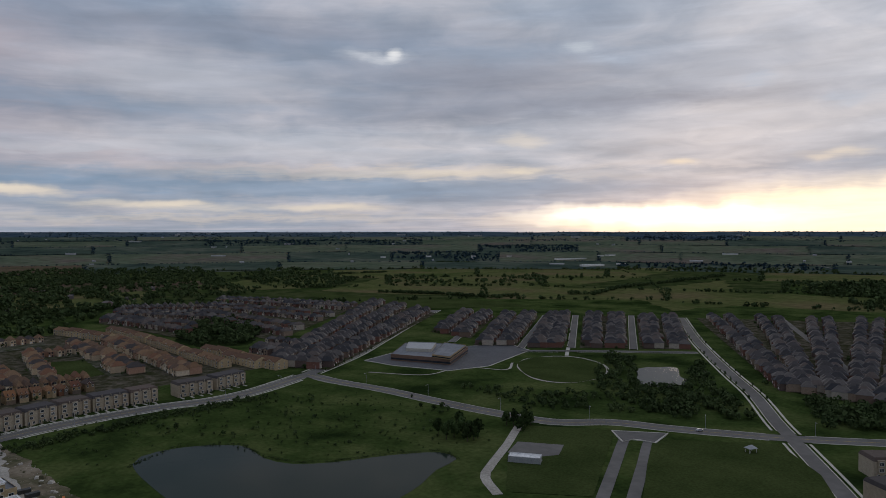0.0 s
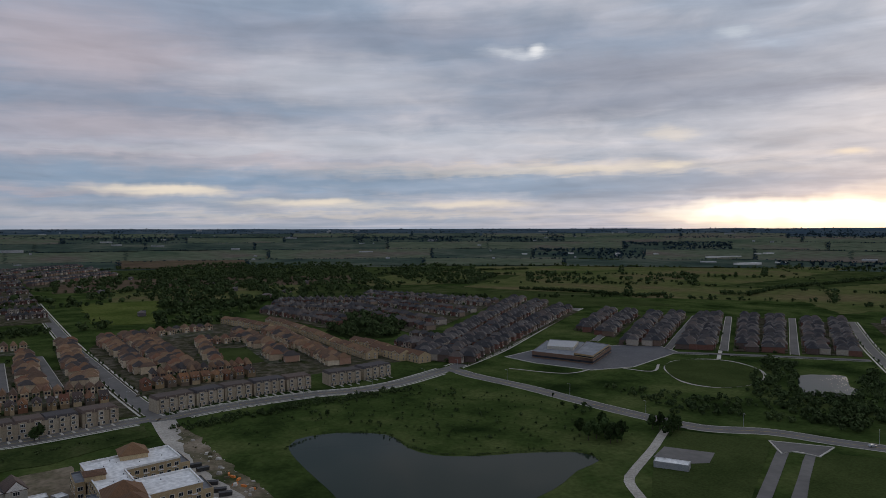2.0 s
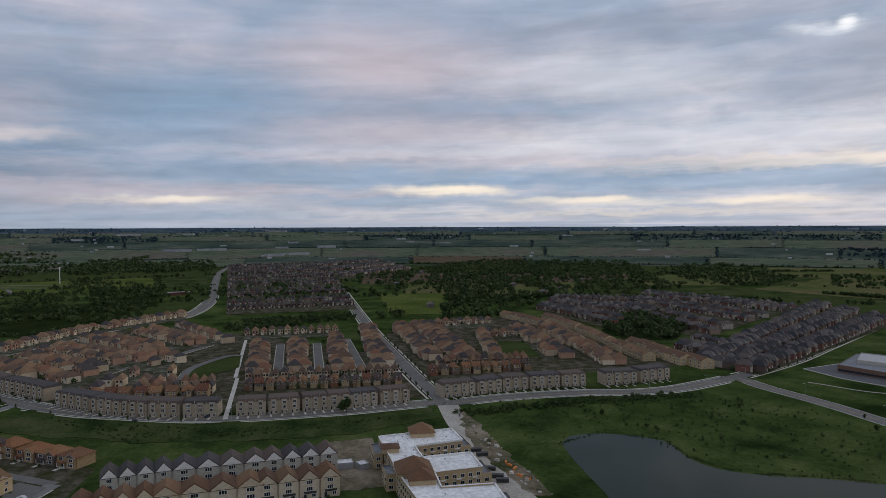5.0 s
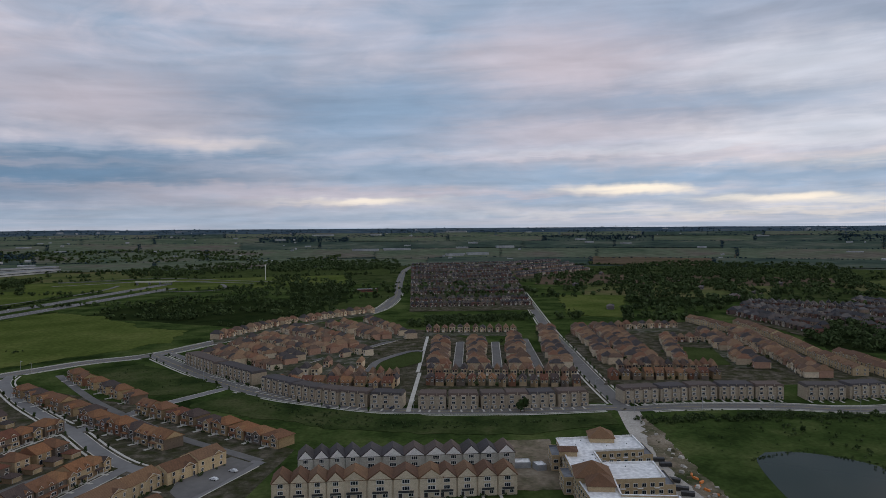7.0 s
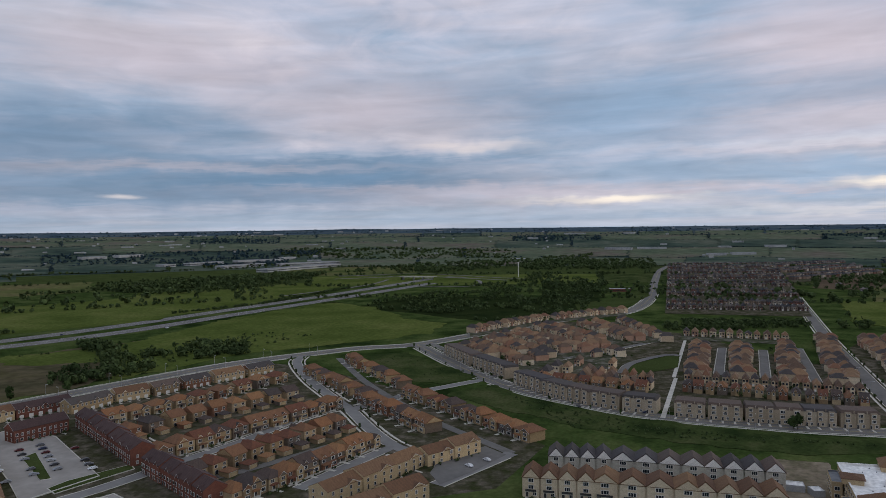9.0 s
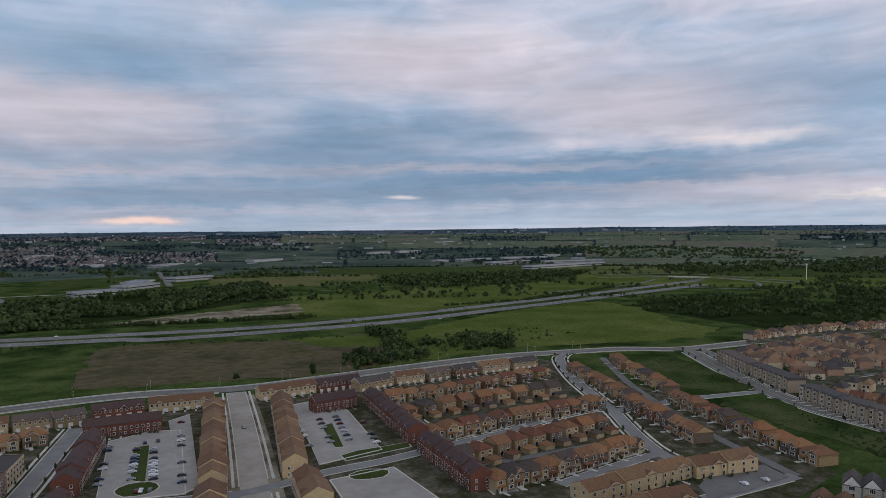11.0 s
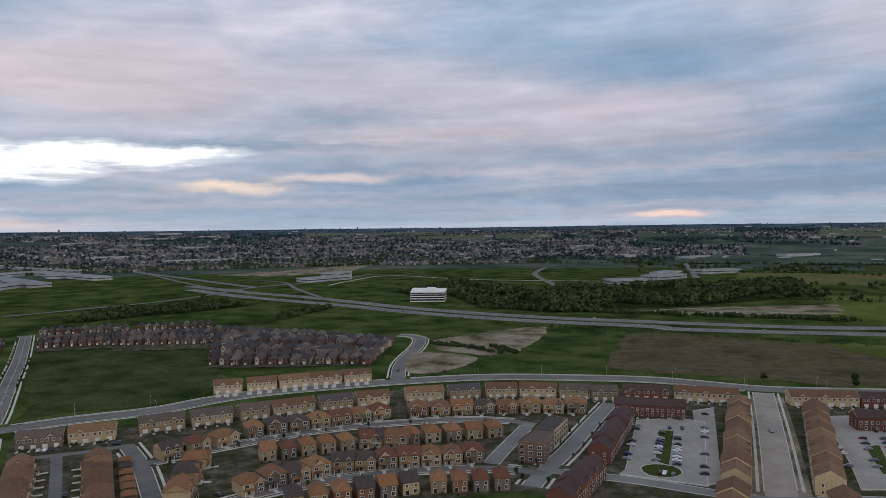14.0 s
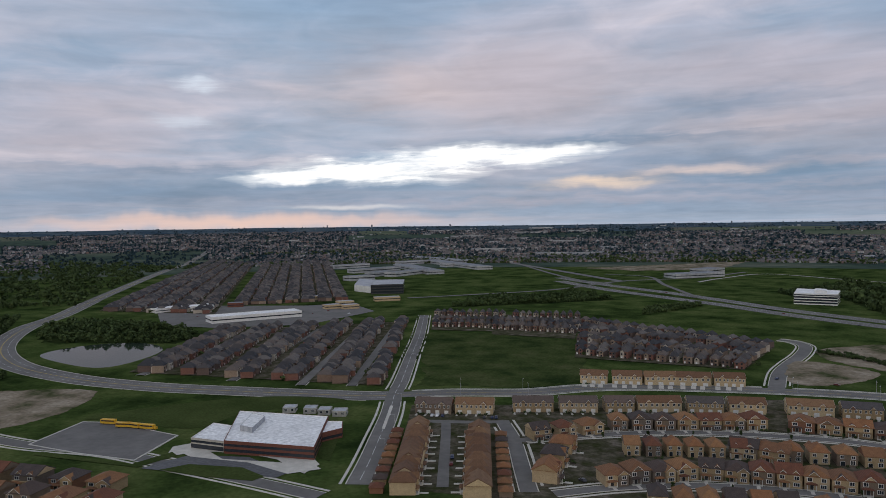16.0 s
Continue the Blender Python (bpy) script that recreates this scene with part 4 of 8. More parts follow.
flat("field", [(-762.3, -161.3), (-805.7, -42.5), (-985.7, 90.0), (-1134.8, 276.0), (-1036.4, 135.0), (-1134.2, 261.7), (-1015.9, 304.8), (-891.8, 302.3), (-808.6, 333.6), (-747.2, 282.9), (-724.2, 221.1), (-718.7, 178.3), (-691.2, 64.8), (-621.7, -32.2), (-706.6, -36.9), (-716.7, -89.8)], "hay", "green hay meadow", "field", False)
flat("field", [(-1284.9, -255.8), (-1358.6, -72.6), (-1561.2, 255.9), (-1600.6, 413.0), (-1220.5, 201.0), (-985.2, -52.3), (-945.3, -188.4)], "hay", "bright green hay field beyond the motorway", "field", False)
flat("field", [(-1481.9, -37.5), (-1478.5, 196.1), (-1568.9, 424.5), (-1292.7, 269.4), (-1121.9, 58.9), (-1056.8, -29.9)], "hay", "bright green hay field", "field", False)
flat("field", [(-926.4, 592.0), (-978.4, 718.5), (-1131.4, 882.2), (-985.3, 779.5), (-869.3, 647.7), (-832.3, 539.9)], "lawn", "green meadow", "field", False)
flat("field", [(-1036.7, -1635.7), (-1431.5, -1647.3), (-1599.1, -1640.7), (-1310.6, -1424.4), (-1080.9, -1462.2)], "sand", "pale graded earth", "bare ground", False)
flat("field", [(-895.0, -429.7), (-984.8, -371.6), (-1137.2, -214.8), (-1025.4, -184.3), (-912.3, -343.9)], "sand", "pale bare strip", "bare ground", False)
flat("field", [(-1394.1, -785.0), (-1797.8, -929.6), (-1895.9, -766.1), (-1508.1, -766.1)], "lawn", "green field", "field", False)
flat("field", [(-237.0, 1414.7), (-167.6, 1766.2), (-104.4, 2328.0), (328.0, 2430.4), (326.8, 1980.2), (203.1, 1495.0), (132.5, 1333.1), (-58.7, 1321.9)], "crop", "wide brownish green crop field", "field", False)
flat("field", [(328.0, 2430.4), (757.5, 2260.7), (477.9, 1788.5), (210.5, 1468.8)], "crop", "green crop field", "field", False)
flat("field", [(349.0, 1386.1), (684.7, 1722.8), (491.4, 1147.3), (340.8, 1060.7)], "crop", "green crop field", "field", False)
flat("field", [(-1384.5, 2526.5), (-1049.1, 2800.7), (-769.3, 2604.0), (-1036.1, 2347.8)], "stubble", "tan stubble field", "field", False)
flat("field", [(-1079.3, 2881.3), (-843.8, 3188.9), (-604.5, 3067.7), (-845.7, 2789.7)], "stubble", "tan stubble field", "field", False)
flat("field", [(-543.9, 1549.8), (-383.1, 2019.9), (-232.2, 1991.4), (-297.5, 1476.0), (-438.5, 1408.2)], "crop", "green crop field", "field", False)
flat("field", [(-278.3, 1380.5), (-92.9, 1271.4), (102.0, 1197.2), (136.5, 1118.1), (-47.9, 1088.4), (-207.7, 1239.9)], "lawn", "green strip beside the estate", "field", False)


# ---- kerbs and pavements ----
def road_points():
    return np.array([(q.x, q.y, r[2], i) for i, r in enumerate(ROADS) for q in r[0]])


RP = road_points()
RP[RP[:, 3] == 11, 2] = -99.0


def near_road(p, skip):
    d = np.hypot(RP[:, 0] - p.x, RP[:, 1] - p.y)
    return bool(np.any((d < RP[:, 2] * 0.62 + 1.5) & (RP[:, 3] != skip)))


def strip(name, line, nr, off, width, z0, z1, mat, skip, label, category):
    b = Build()
    ok = [(p + n * off).length < 1300 and not near_road(p + n * off, skip) for p, n in zip(line, nr)]
    for i in range(len(line) - 1):
        if not (ok[i] and ok[i + 1]):
            continue
        s = 1 if off > 0 else -1
        a0, a1 = line[i] + nr[i] * (off - s * width / 2), line[i] + nr[i] * (off + s * width / 2)
        b0, b1 = line[i + 1] + nr[i + 1] * (off - s * width / 2), line[i + 1] + nr[i + 1] * (off + s * width / 2)
        b.face([(*a0, z1), (*b0, z1), (*b1, z1), (*a1, z1)][:: -s], M[mat])
        b.face([(*a0, z0), (*b0, z0), (*b0, z1), (*a0, z1)], M[mat])
        b.face([(*a1, z0), (*b1, z0), (*b1, z1), (*a1, z1)], M[mat])
    if b.f:
        setting(b.obj(name), label, category)


for i, (line, nr, w, kerb, wl, wr, dash, z) in enumerate(ROADS):
    for s in (-1, 1):
        if kerb:
            strip("kerb", line, nr, s * (w / 2 + 0.25), 0.5, 0, 0.2, "concrete", i, "pale concrete kerb", "kerb")
        if (wl if s < 0 else wr):
            strip("pavement", line, nr, s * (w / 2 + 2.8), 1.4, 0, 0.16, "concrete", i, "pale concrete sidewalk with grass verge", "pavement")


def markings(i, offs, mat="linepaint", dash=6.0, gap=9.0, w=0.35):
    """Painted lane lines along a road."""
    line, nr, z = ROADS[i][0], ROADS[i][1], ROADS[i][7]
    b = Build()
    for off in offs:
        for k in range(len(line) - 1):
            p, q, n, o = line[k], line[k + 1], nr[k], nr[k + 1]
            if dash and k % 3 == 2:
                continue
            a0, b0 = p + n * off, q + o * off
            b.face([(*(a0 - n * w / 2), z + 0.004), (*(b0 - o * w / 2), z + 0.004), (*(b0 + o * w / 2), z + 0.004), (*(a0 + n * w / 2), z + 0.004)], M[mat])
    setting(b.obj("lane_markings"), "worn painted lane lines on asphalt", "road marking")


markings(0, (-6.0, 6.0))
markings(0, (-0.3, 0.3), "lineyellow", 0)
markings(1, (0.0,), "lineyellow", 0)
markings(2, (0.0,), "linepaint", 6)
markings(22, (0.0,), "lineyellow", 0)
markings(24, (0.0,), "lineyellow", 0)
for hw in (31, 32):
    markings(hw, (-8.6, 8.6), "linepaint", 0)
    markings(hw, (-3.0, 3.0), "linepaint", 6)
for q in [(-284.9, -450.3), (-289.6, -446.8), (-294.3, -443.2), (-303.4, -438.6), (-309.0, -434.3), (-315.7, -431.5), (-324.4, -424.8), (-331.7, -421.4), (-336.7, -417.6), (-344.7, -413.6), (-351.5, -410.6), (-356.4, -406.7), (-365.7, -401.6), (-371.3, -397.1), (-378.2, -393.9)]:
    b = Build()
    d = Vector(q).normalized()
    n = Vector((-d.y, d.x)) * 1.7
    a0, a1 = Vector(q) - d * 1, Vector(q) - d * 12
    b.solid([(*(a0 - n), 0.14), (*(a1 - n), 0.14), (*(a1 + n), 0.14), (*(a0 + n), 0.14)], [(0, 1, 2, 3)], M["concrete"])
    setting(b.obj("driveway"), "pale concrete driveway before the townhouses", "driveway")
flat("apron", [(100.3, 416.9), (130.7, 411.2), (118.1, 393.3), (112.3, 398.4), (107.8, 400.0), (101.3, 395.2)], "asphalt", "paved mouth of the entrance drives", "road", False)
flat("traffic_island", [(-133.3, -445.4), (-135.2, -444.3), (-114.1, -393.8), (-113.4, -396.7)], "concrete", "pale concrete traffic island", "kerb", False, z=0.3)
flat("forecourt", [(0.9, -404.9), (-13.2, -403.4), (-22.9, -376.3), (-45.5, -361.8), (-64.8, -347.9), (-66.6, -341.2), (-50.2, -340.9), (-34.6, -365.2), (-7.4, -387.3)], "concrete", "pale concrete paving before the school", "pavement", False)
flat("island", [(7.1, -371.8), (-6.5, -375.0), (-31.0, -359.1), (-39.5, -341.9), (-33.5, -338.0), (-10.6, -354.3)], "lawn", "grass island before the school", "lawn", False)

# ---- buildings ----
def part(name, b, parent, loc=None, label="", mesh=None):
    ob = new(name, mesh or b.mesh(name))
    ob.parent = parent
    if loc is not None:
        ob.matrix_basis = loc if isinstance(loc, Matrix) else Matrix.Translation(loc)
    if label:
        ob["label"] = label
    return ob


WIN = {}


def window_mesh(w, h, frame_mat="trim", cols=2):
    key = (w, h, frame_mat, cols)
    if key not in WIN:
        b = Build()
        b.box(-w / 2 - 0.12, w / 2 + 0.12, -0.06, 0.05, -0.12, h + 0.12, M[frame_mat])
        pw = w / cols
        for i in range(cols):
            x = -w / 2 + i * pw
            b.box(x + 0.05, x + pw - 0.05, -0.09, 0.0, 0.05, h - 0.05, M["glass"])
        WIN[key] = b.mesh("window")
    return WIN[key]


def window(parent, x, y, z, w=1.3, h=1.5, rz=0.0, fm="trim", cols=2):
    return part("window", None, parent, pose(x, y, z, 0, 0, rz), mesh=window_mesh(w, h, fm, cols))


def door(parent, x, y, z=0.3, w=1.0, h=2.2, mat="dark", rz=0.0, name="door"):
    b = Build()
    b.box(-w / 2 - 0.1, w / 2 + 0.1, -0.05, 0.05, 0, h + 0.1, M["trim"])
    b.box(-w / 2, w / 2, -0.1, 0.0, 0, h, M[mat])
    return part(name, b, parent, pose(x, y, z, 0, 0, rz))


def gable(parent, x, y, z, w, rise, depth, wall, roof):
    """A small front-facing gable: wall triangle and two roof slopes running back."""
    b = Build()
    h = w / 2
    b.face([(-h + 0.1, 0, 0), (h - 0.1, 0, 0), (0, 0, rise - 0.1)], wall)
    for s in (-1, 1):
        q = [(s * (h + 0.3), -0.35, -0.25), (s * (h + 0.3), depth * 0.25, -0.25), (0, depth, rise + 0.05), (0, -0.35, rise + 0.05)]
        b.face(q if s > 0 else q[::-1], roof)
        b.face([(s * (h + 0.3), -0.36, -0.45), (s * (h + 0.3), -0.36, -0.25), (0, -0.36, rise + 0.05), (0, -0.36, rise - 0.15)], M["trim"])
    return part("gable", b, parent, (x, y, z))


def detached(v, detail=2, wall="wall", roof="roof", seen="front"):
    w, d, e, r = 7.7, 11.5, 5.9, 3.0
    t = thing("house", "two-storey brick house with shingle roof", "house", "houses")
    b = Build()
    b.box(-w / 2, w / 2, -d / 2, d / 2, 0, e, M[wall])
    part("body", b, t)
    b = Build()
    if v == 1:
        b.box(-w / 2 + 0.3, w / 2 - 0.3, -d / 2 - 0.9, -d / 2, 0, 3.2, M[wall])
    if v == 2:
        b.box(0.3, w / 2 - 0.2, -d / 2 - 1.0, -d / 2, 0, e, M[wall])
    if v and detail > 0:
        part("front_bay", b, t)
    b = Build()
    if v == 1:
        b.hip(-w / 2, w / 2, -d / 2, d / 2, e, r + 0.4, M[roof], gable_front=True, ridge="x")
    else:
        b.hip(-w / 2, w / 2, -d / 2, d / 2, e, r, M[roof])
    part("roof", b, t)
    if v == 1:
        for s in (-1, 1):
            b = Build()
            b.face([(s * (w / 2 + 0.47), -d / 2 + 0.2, e), (s * (w / 2 + 0.47), d / 2 - 0.2, e), (s * (w / 2 + 0.47), 0, e + r - 0.1)], M[wall])
            part("gable_end", b, t)
    y = -d / 2
    if v == 0:
        gable(t, -0.9, y - 0.05, e - 0.3, 4.2, 2.4, 4.0, M[wall], M[roof])
    elif v == 1:
        gable(t, -1.9, y + 0.4, e + 0.1, 2.2, 1.5, 3.0, M[wall], M[roof])
        gable(t, 1.9, y + 0.4, e + 0.1, 2.2, 1.5, 3.0, M[wall], M[roof])
    else:
        gable(t, 2.0, y - 1.05, e - 0.2, 3.8, 2.2, 5.0, M[wall], M[roof])
    if detail < 1:
        return t
    yy = y - (1.0 if v == 2 else 0)
    for x in (-2.2, 2.1):
        if seen == "front" or detail == 1:
            window(t, x, y - 0.02 if x < 0.3 or v != 2 else yy - 0.02, 3.7, 1.4, 1.5)
        if seen == "back" or detail == 1:
            window(t, x, d / 2 + 0.02, 3.7, 1.3, 1.4, 180)
    if detail > 1 and seen == "back":
        window(t, -2.0, d / 2 + 0.02, 1.0, 1.8, 1.9, 180, cols=3)
        door(t, 1.8, d / 2 + 0.02, 0.3, 1.6, 2.1, "glass", 180)
    elif detail > 1:
        f = y - 0.92 if v == 1 else y - 0.02
        window(t, 2.0, yy - 0.02 if v == 2 else f, 1.1, 1.8, 1.5, cols=3)
        door(t, -1.6, f, 0.35)
        b = Build()
        b.box(-3.2, -0.2, f - 1.5, f, 0, 0.35, M["concrete"])
        b.box(-2.2, -1.0, f - 5.5, f - 1.5, 0, 0.18, M["concrete"])
        part("porch", b, t)
        b = Build()
        b.hip(-3.3, -0.1, f - 1.5, f + 0.3, 2.9, 0.7, M[roof], 0.2)
        b.box(-3.2, -3.02, f - 1.45, f - 1.27, 0.35, 2.75, M["trim"])
        b.box(-0.4, -0.22, f - 1.45, f - 1.27, 0.35, 2.75, M["trim"])
        part("porch_roof", b, t)
    return t


def garage():
    t = thing("garage", "detached tan garage with hipped shingle roof on a lane", "garage", "lane garages")
    b = Build()
    b.box(-2.9, 2.9, -3.0, 3.0, 0, 2.7, M["wall"])
    part("body", b, t)
    b = Build()
    b.hip(-2.9, 2.9, -3.0, 3.0, 2.7, 1.7, M["roof"])
    part("roof", b, t)
    door(t, 0, -3.02, 0, 4.2, 2.1, "walltan", 0, "garage_door")
    return t


def town(units, uw, depth, eave, rise, wall, roof, label, style):
    """A terrace of joined houses: one shell, one roof, and each unit's gable, windows and doors."""
    t = thing("townhouse_block", label, "townhouses", "townhouse blocks")
    L = units * uw
    b = Build()
    if style == "stepped":
        # pairs of houses at slightly different heights, each with its own ridge and gabled ends
        pairs = max(1, round(units / 2))
        pw = L / pairs
        for i in range(pairs):
            x, up, out = -L / 2 + (i + 0.5) * pw, (0.0, 0.9, 0.35)[i % 3], (0.0, 0.5, 0.0)[i % 3]
            u = Build()
            h_, k_, e_ = pw / 2 + 0.06, depth / 2 + out, eave + up
            u.solid([(q * h_, y_, z_) for q in (-1, 1) for y_, z_ in ((-k_, 0), (k_, 0), (k_, e_), (0, e_ + rise - 0.25), (-k_, e_))],
                    [(0, 4, 3, 2, 1), (5, 6, 7, 8, 9), (0, 5, 9, 4), (1, 2, 7, 6), (2, 3, 8, 7), (3, 4, 9, 8)], M[wall])
            part("body", u, t, (x, 0, 0))
            u = Build()
            u.hip(-pw / 2 + 0.32, pw / 2 - 0.32, -depth / 2 - out, depth / 2 + out, eave + up, rise, M[roof], 0.3, gable_front=True, ridge="x")
            part("roof", u, t, (x, 0, 0))
            gable(t, x + pw * 0.2, -depth / 2 - out - 0.05, eave + up - 0.5, pw * 0.42, 2.1, depth * 0.35, M[wall], M[roof])
    else:
        b.box(-L / 2, L / 2, -depth / 2, depth / 2, 0, eave, M[wall])
        part("body", b, t)
    b = Build()
    if style == "stepped":
        pass
    elif style == "mansard":
        b.box(-L / 2 - 0.2, L / 2 + 0.2, -depth / 2 - 0.2, depth / 2 + 0.2, eave - 0.02, eave + 1.7, M[roof], 0.9)
    elif style == "gabled":
        for i in range(units):
            u = Build()
            x = -L / 2 + (i + 0.5) * uw
            u.hip(-uw / 2, uw / 2, -depth / 2 - 0.8, depth / 2, eave, rise, M[roof], 0.25, gable_front=True, ridge="y")
            part("roof", u, t, (x, 0, 0))
            if style == "gabled":
                u = Build()
                u.solid([(-uw / 2 + 0.35, 0, 0), (uw / 2 - 0.35, 0, 0), (0, 0, rise - 0.75)], [(0, 1, 2)], M["trim" if wall == "wallgrey" else wall])
                part("gable", u, t, (x, -depth / 2 - 1.09, eave + 0.1))
    else:
        b.hip(-L / 2, L / 2, -depth / 2, depth / 2, eave, rise, M[roof], 0.4, gable_front=style in ("red", "plain"), ridge="x")
    if b.f:
        part("roof", b, t)
    bay = Build()
    if style == "mansard":
        bay.box(-1.7, 1.7, -0.9, 0, 0, eave + 0.6, M[wall])
    elif style == "gabled":
        bay.box(-uw * 0.46, uw * 0.46, -0.8, 0, 0, eave, M[wall])
    wallb = Build()
    if style == "mansard":
        wallb.box(-0.14, 0.14, -depth / 2 - 0.25, depth / 2 + 0.25, eave - 0.4, eave + 1.5, M[wall])
    else:
        wallb.solid([(-0.12, -depth / 2, eave), (0.12, -depth / 2, eave), (0.12, 0, eave + rise + 0.25), (-0.12, 0, eave + rise + 0.25), (0.12, depth / 2, eave), (-0.12, depth / 2, eave)],
                    [(0, 1, 2, 3), (3, 2, 4, 5), (0, 3, 5), (1, 4, 2)], M[roof])
    bay_mesh = bay.mesh("bay") if bay.f else None
    wall_mesh = wallb.mesh("party_wall")
    for i in range(units):
        if bay_mesh:
            part("bay", None, t, (-L / 2 + (i + 0.5) * uw, -depth / 2, 0), mesh=bay_mesh)
        if i and style in ("red", "mansard"):
            part("party_wall", None, t, (-L / 2 + i * uw, 0, 0), mesh=wall_mesh)
    if style == "stepped":
        for s in (-1, 1):
            for y in (-depth * 0.24, depth * 0.24):
                for z in (1.0, 4.0):
                    window(t, s * (L / 2 + 0.02), y, z, 1.0, 1.5, 90 * s)
    if style in ("red", "plain"):
        for s in (-1, 1):
            b = Build()
            x = s * (L / 2 + 0.44)
            b.face([(x, -depth / 2 - 0.3, eave - 0.1), (x, depth / 2 + 0.3, eave - 0.1), (x, 0, eave + rise - 0.15)], M[wall])
            x = s * (L / 2 + 0.47)
            for q in (-1, 1):
                b.face([(x, q * (depth / 2 + 0.45), eave - 0.2), (x, q * (depth / 2 + 0.45), eave + 0.12), (x, 0, eave + rise + 0.1), (x, 0, eave + rise - 0.25)], M["trim"])
            part("gable_end", b, t)
            for y in (-depth * 0.22, depth * 0.22):
                for z in (1.0, 4.0):
                    window(t, s * (L / 2 + 0.02), y, z, 1.0, 1.5, 90 * s)
    nst = max(2, int(eave / 2.9))
    for i in range(units):
        x = -L / 2 + (i + 0.5) * uw
        fy = -depth / 2
        if style == "gabled":
            b = Build()
            b.box(-uw * 0.3, uw * 0.3, -1.6, 0, 0, 0.2, M["concrete"])
            b.box(-uw * 0.3, uw * 0.3, -1.6, -1.52, 0.2, 1.2, M["dark"])
            part("balcony", b, t, (x, fy - 0.8, 2.9))
        if style == "plain" and i % 2 == 0:
            gable(t, x + uw / 2 if i + 1 < units else x, fy - 0.02, eave - 0.6, uw * 0.8, 2.2, depth * 0.4, M[wall], M[roof])
        off = 0.52 if style == "stepped" else 0.82 if style == "gabled" else (0.92 if style == "mansard" else 0.02)
        for st in range(1, nst):
            if style in ("mansard", "gabled"):
                window(t, x, fy - off, 0.9 + st * 2.95, 2.0, 1.6, cols=3)
            else:
                for dx in (-uw * 0.23, uw * 0.23):
                    window(t, x + dx, fy - off, 0.9 + st * 2.95, 1.2, 1.6)
        if style == "plain":
            door(t, x, fy - 0.02, 0, 2.6, 2.2, "trim", 0, "garage_door")
        else:
            door(t, x - uw * 0.22, fy - (0.02 if style == "red" else off), 0.3)
            window(t, x + uw * 0.2, fy - (0.02 if style == "red" else off), 1.0, 1.3, 1.5)
    return t


PROTO = {}


def put(key, maker, m):
    if key not in PROTO:
        ob = maker()
        PROTO[key] = ob
        ob.matrix_basis = m
        return ob
    return copy_thing(PROTO[key], m)


rng = random.Random(4)


def place(x, y, ang, sx=1.0, sy=1.0, sz=1.0):
    return Matrix.Translation((x, y, 0)) @ Matrix.Rotation(math.radians(ang), 4, "Z") @ Matrix.Diagonal((sx, sy, sz, 1))


def facing(a, b):
    """Angle for things along a-b whose fronts (-y) look towards the origin side."""
    d = b - a
    ang = math.atan2(d.y, d.x)
    n = Vector((-d.y, d.x)).normalized()
    m = (a + b) / 2
    if n.dot(m) < 0:
        n = -n
        ang += math.pi
    return math.degrees(ang), n


GARDEN = []
SAPLINGS = []
PATHS = []


def row(pts, n, front="near", depth=11.5, detail=2, roof="roof", wall="wall", back_garage=False, setback=0.0):
    a, b = Vector(pts[0]), Vector(pts[-1])
    ang, nrm = facing(a, b)
    pitch = (b - a).length / n
    for i in range(n):
        c = a + (b - a) * (i + 0.5) / n + nrm * (depth / 2 + setback + rng.uniform(-0.5, 0.5))
        v = rng.randrange(3)
        s = max(0.6, min(1.3, pitch / 10.4))
        seen = "back" if front == "far" else "front"
        put(("d", v, detail, roof, wall, seen), lambda: detached(v, detail, wall, roof, seen), place(c.x, c.y, ang + (180 if front == "far" else 0), s, 1.0, rng.uniform(0.95, 1.06)))
        for q_ in range(2):
            o_ = c - nrm * rng.uniform(7.5, 10) + (b - a).normalized() * rng.uniform(-4, 4)
            GARDEN.append((o_.x, o_.y))
        if back_garage:
            g0 = c - nrm * (11.5 if front == "far" else -11.5)
            put("garage", garage, place(g0.x, g0.y, ang + (0 if front == "far" else 180), min(1.1, s)))


STYLES = {
    "tan": (6.4, 12, 6.2, 3.2, "walltan", "rooftan", "tan brick townhouses with brown shingle roof", "plain"),
    "grey": (6.4, 12, 6.2, 3.2, "wall", "roofgrey", "brick townhouses with dark grey shingle roof", "plain"),
    "red": (6.2, 11, 7.4, 3.6, "wallred", "roofred", "red brick townhouses with maroon shingle roof and white trim", "red"),
    "redlow": (6.2, 11, 6.0, 3.2, "wallred", "roofred", "red brick townhouses with maroon roof", "plain"),
    "mansard": (6.6, 13, 8.7, 1.5, "wallstone", "roofgrey", "three-storey buff brick townhouses with flat dark mansard roof", "mansard"),
    "gabledbrown": (7.0, 13, 8.8, 4.4, "wallbuff", "rooftan", "three-storey cream townhouses with steep brown gables and balconies", "gabled"),
    "gabledgrey": (7.0, 13, 8.8, 4.4, "wallgrey", "roofgrey", "three-storey pale townhouses with steep dark grey gables", "gabled"),
    "stepped": (6.6, 12, 8.2, 3.6, "walltan", "rooftan", "three-storey tan brick townhouses with stepped brown gabled roofs", "stepped"),
    "redstepped": (6.2, 11, 7.6, 3.4, "wallred", "roofred", "red brick townhouses with stepped maroon roofs and white trim", "stepped"),
    "longbrown": (11.0, 12, 6.0, 3.0, "walltan", "rooftan", "long terrace of tan brick townhouses with brown roof", "stepped"),
}


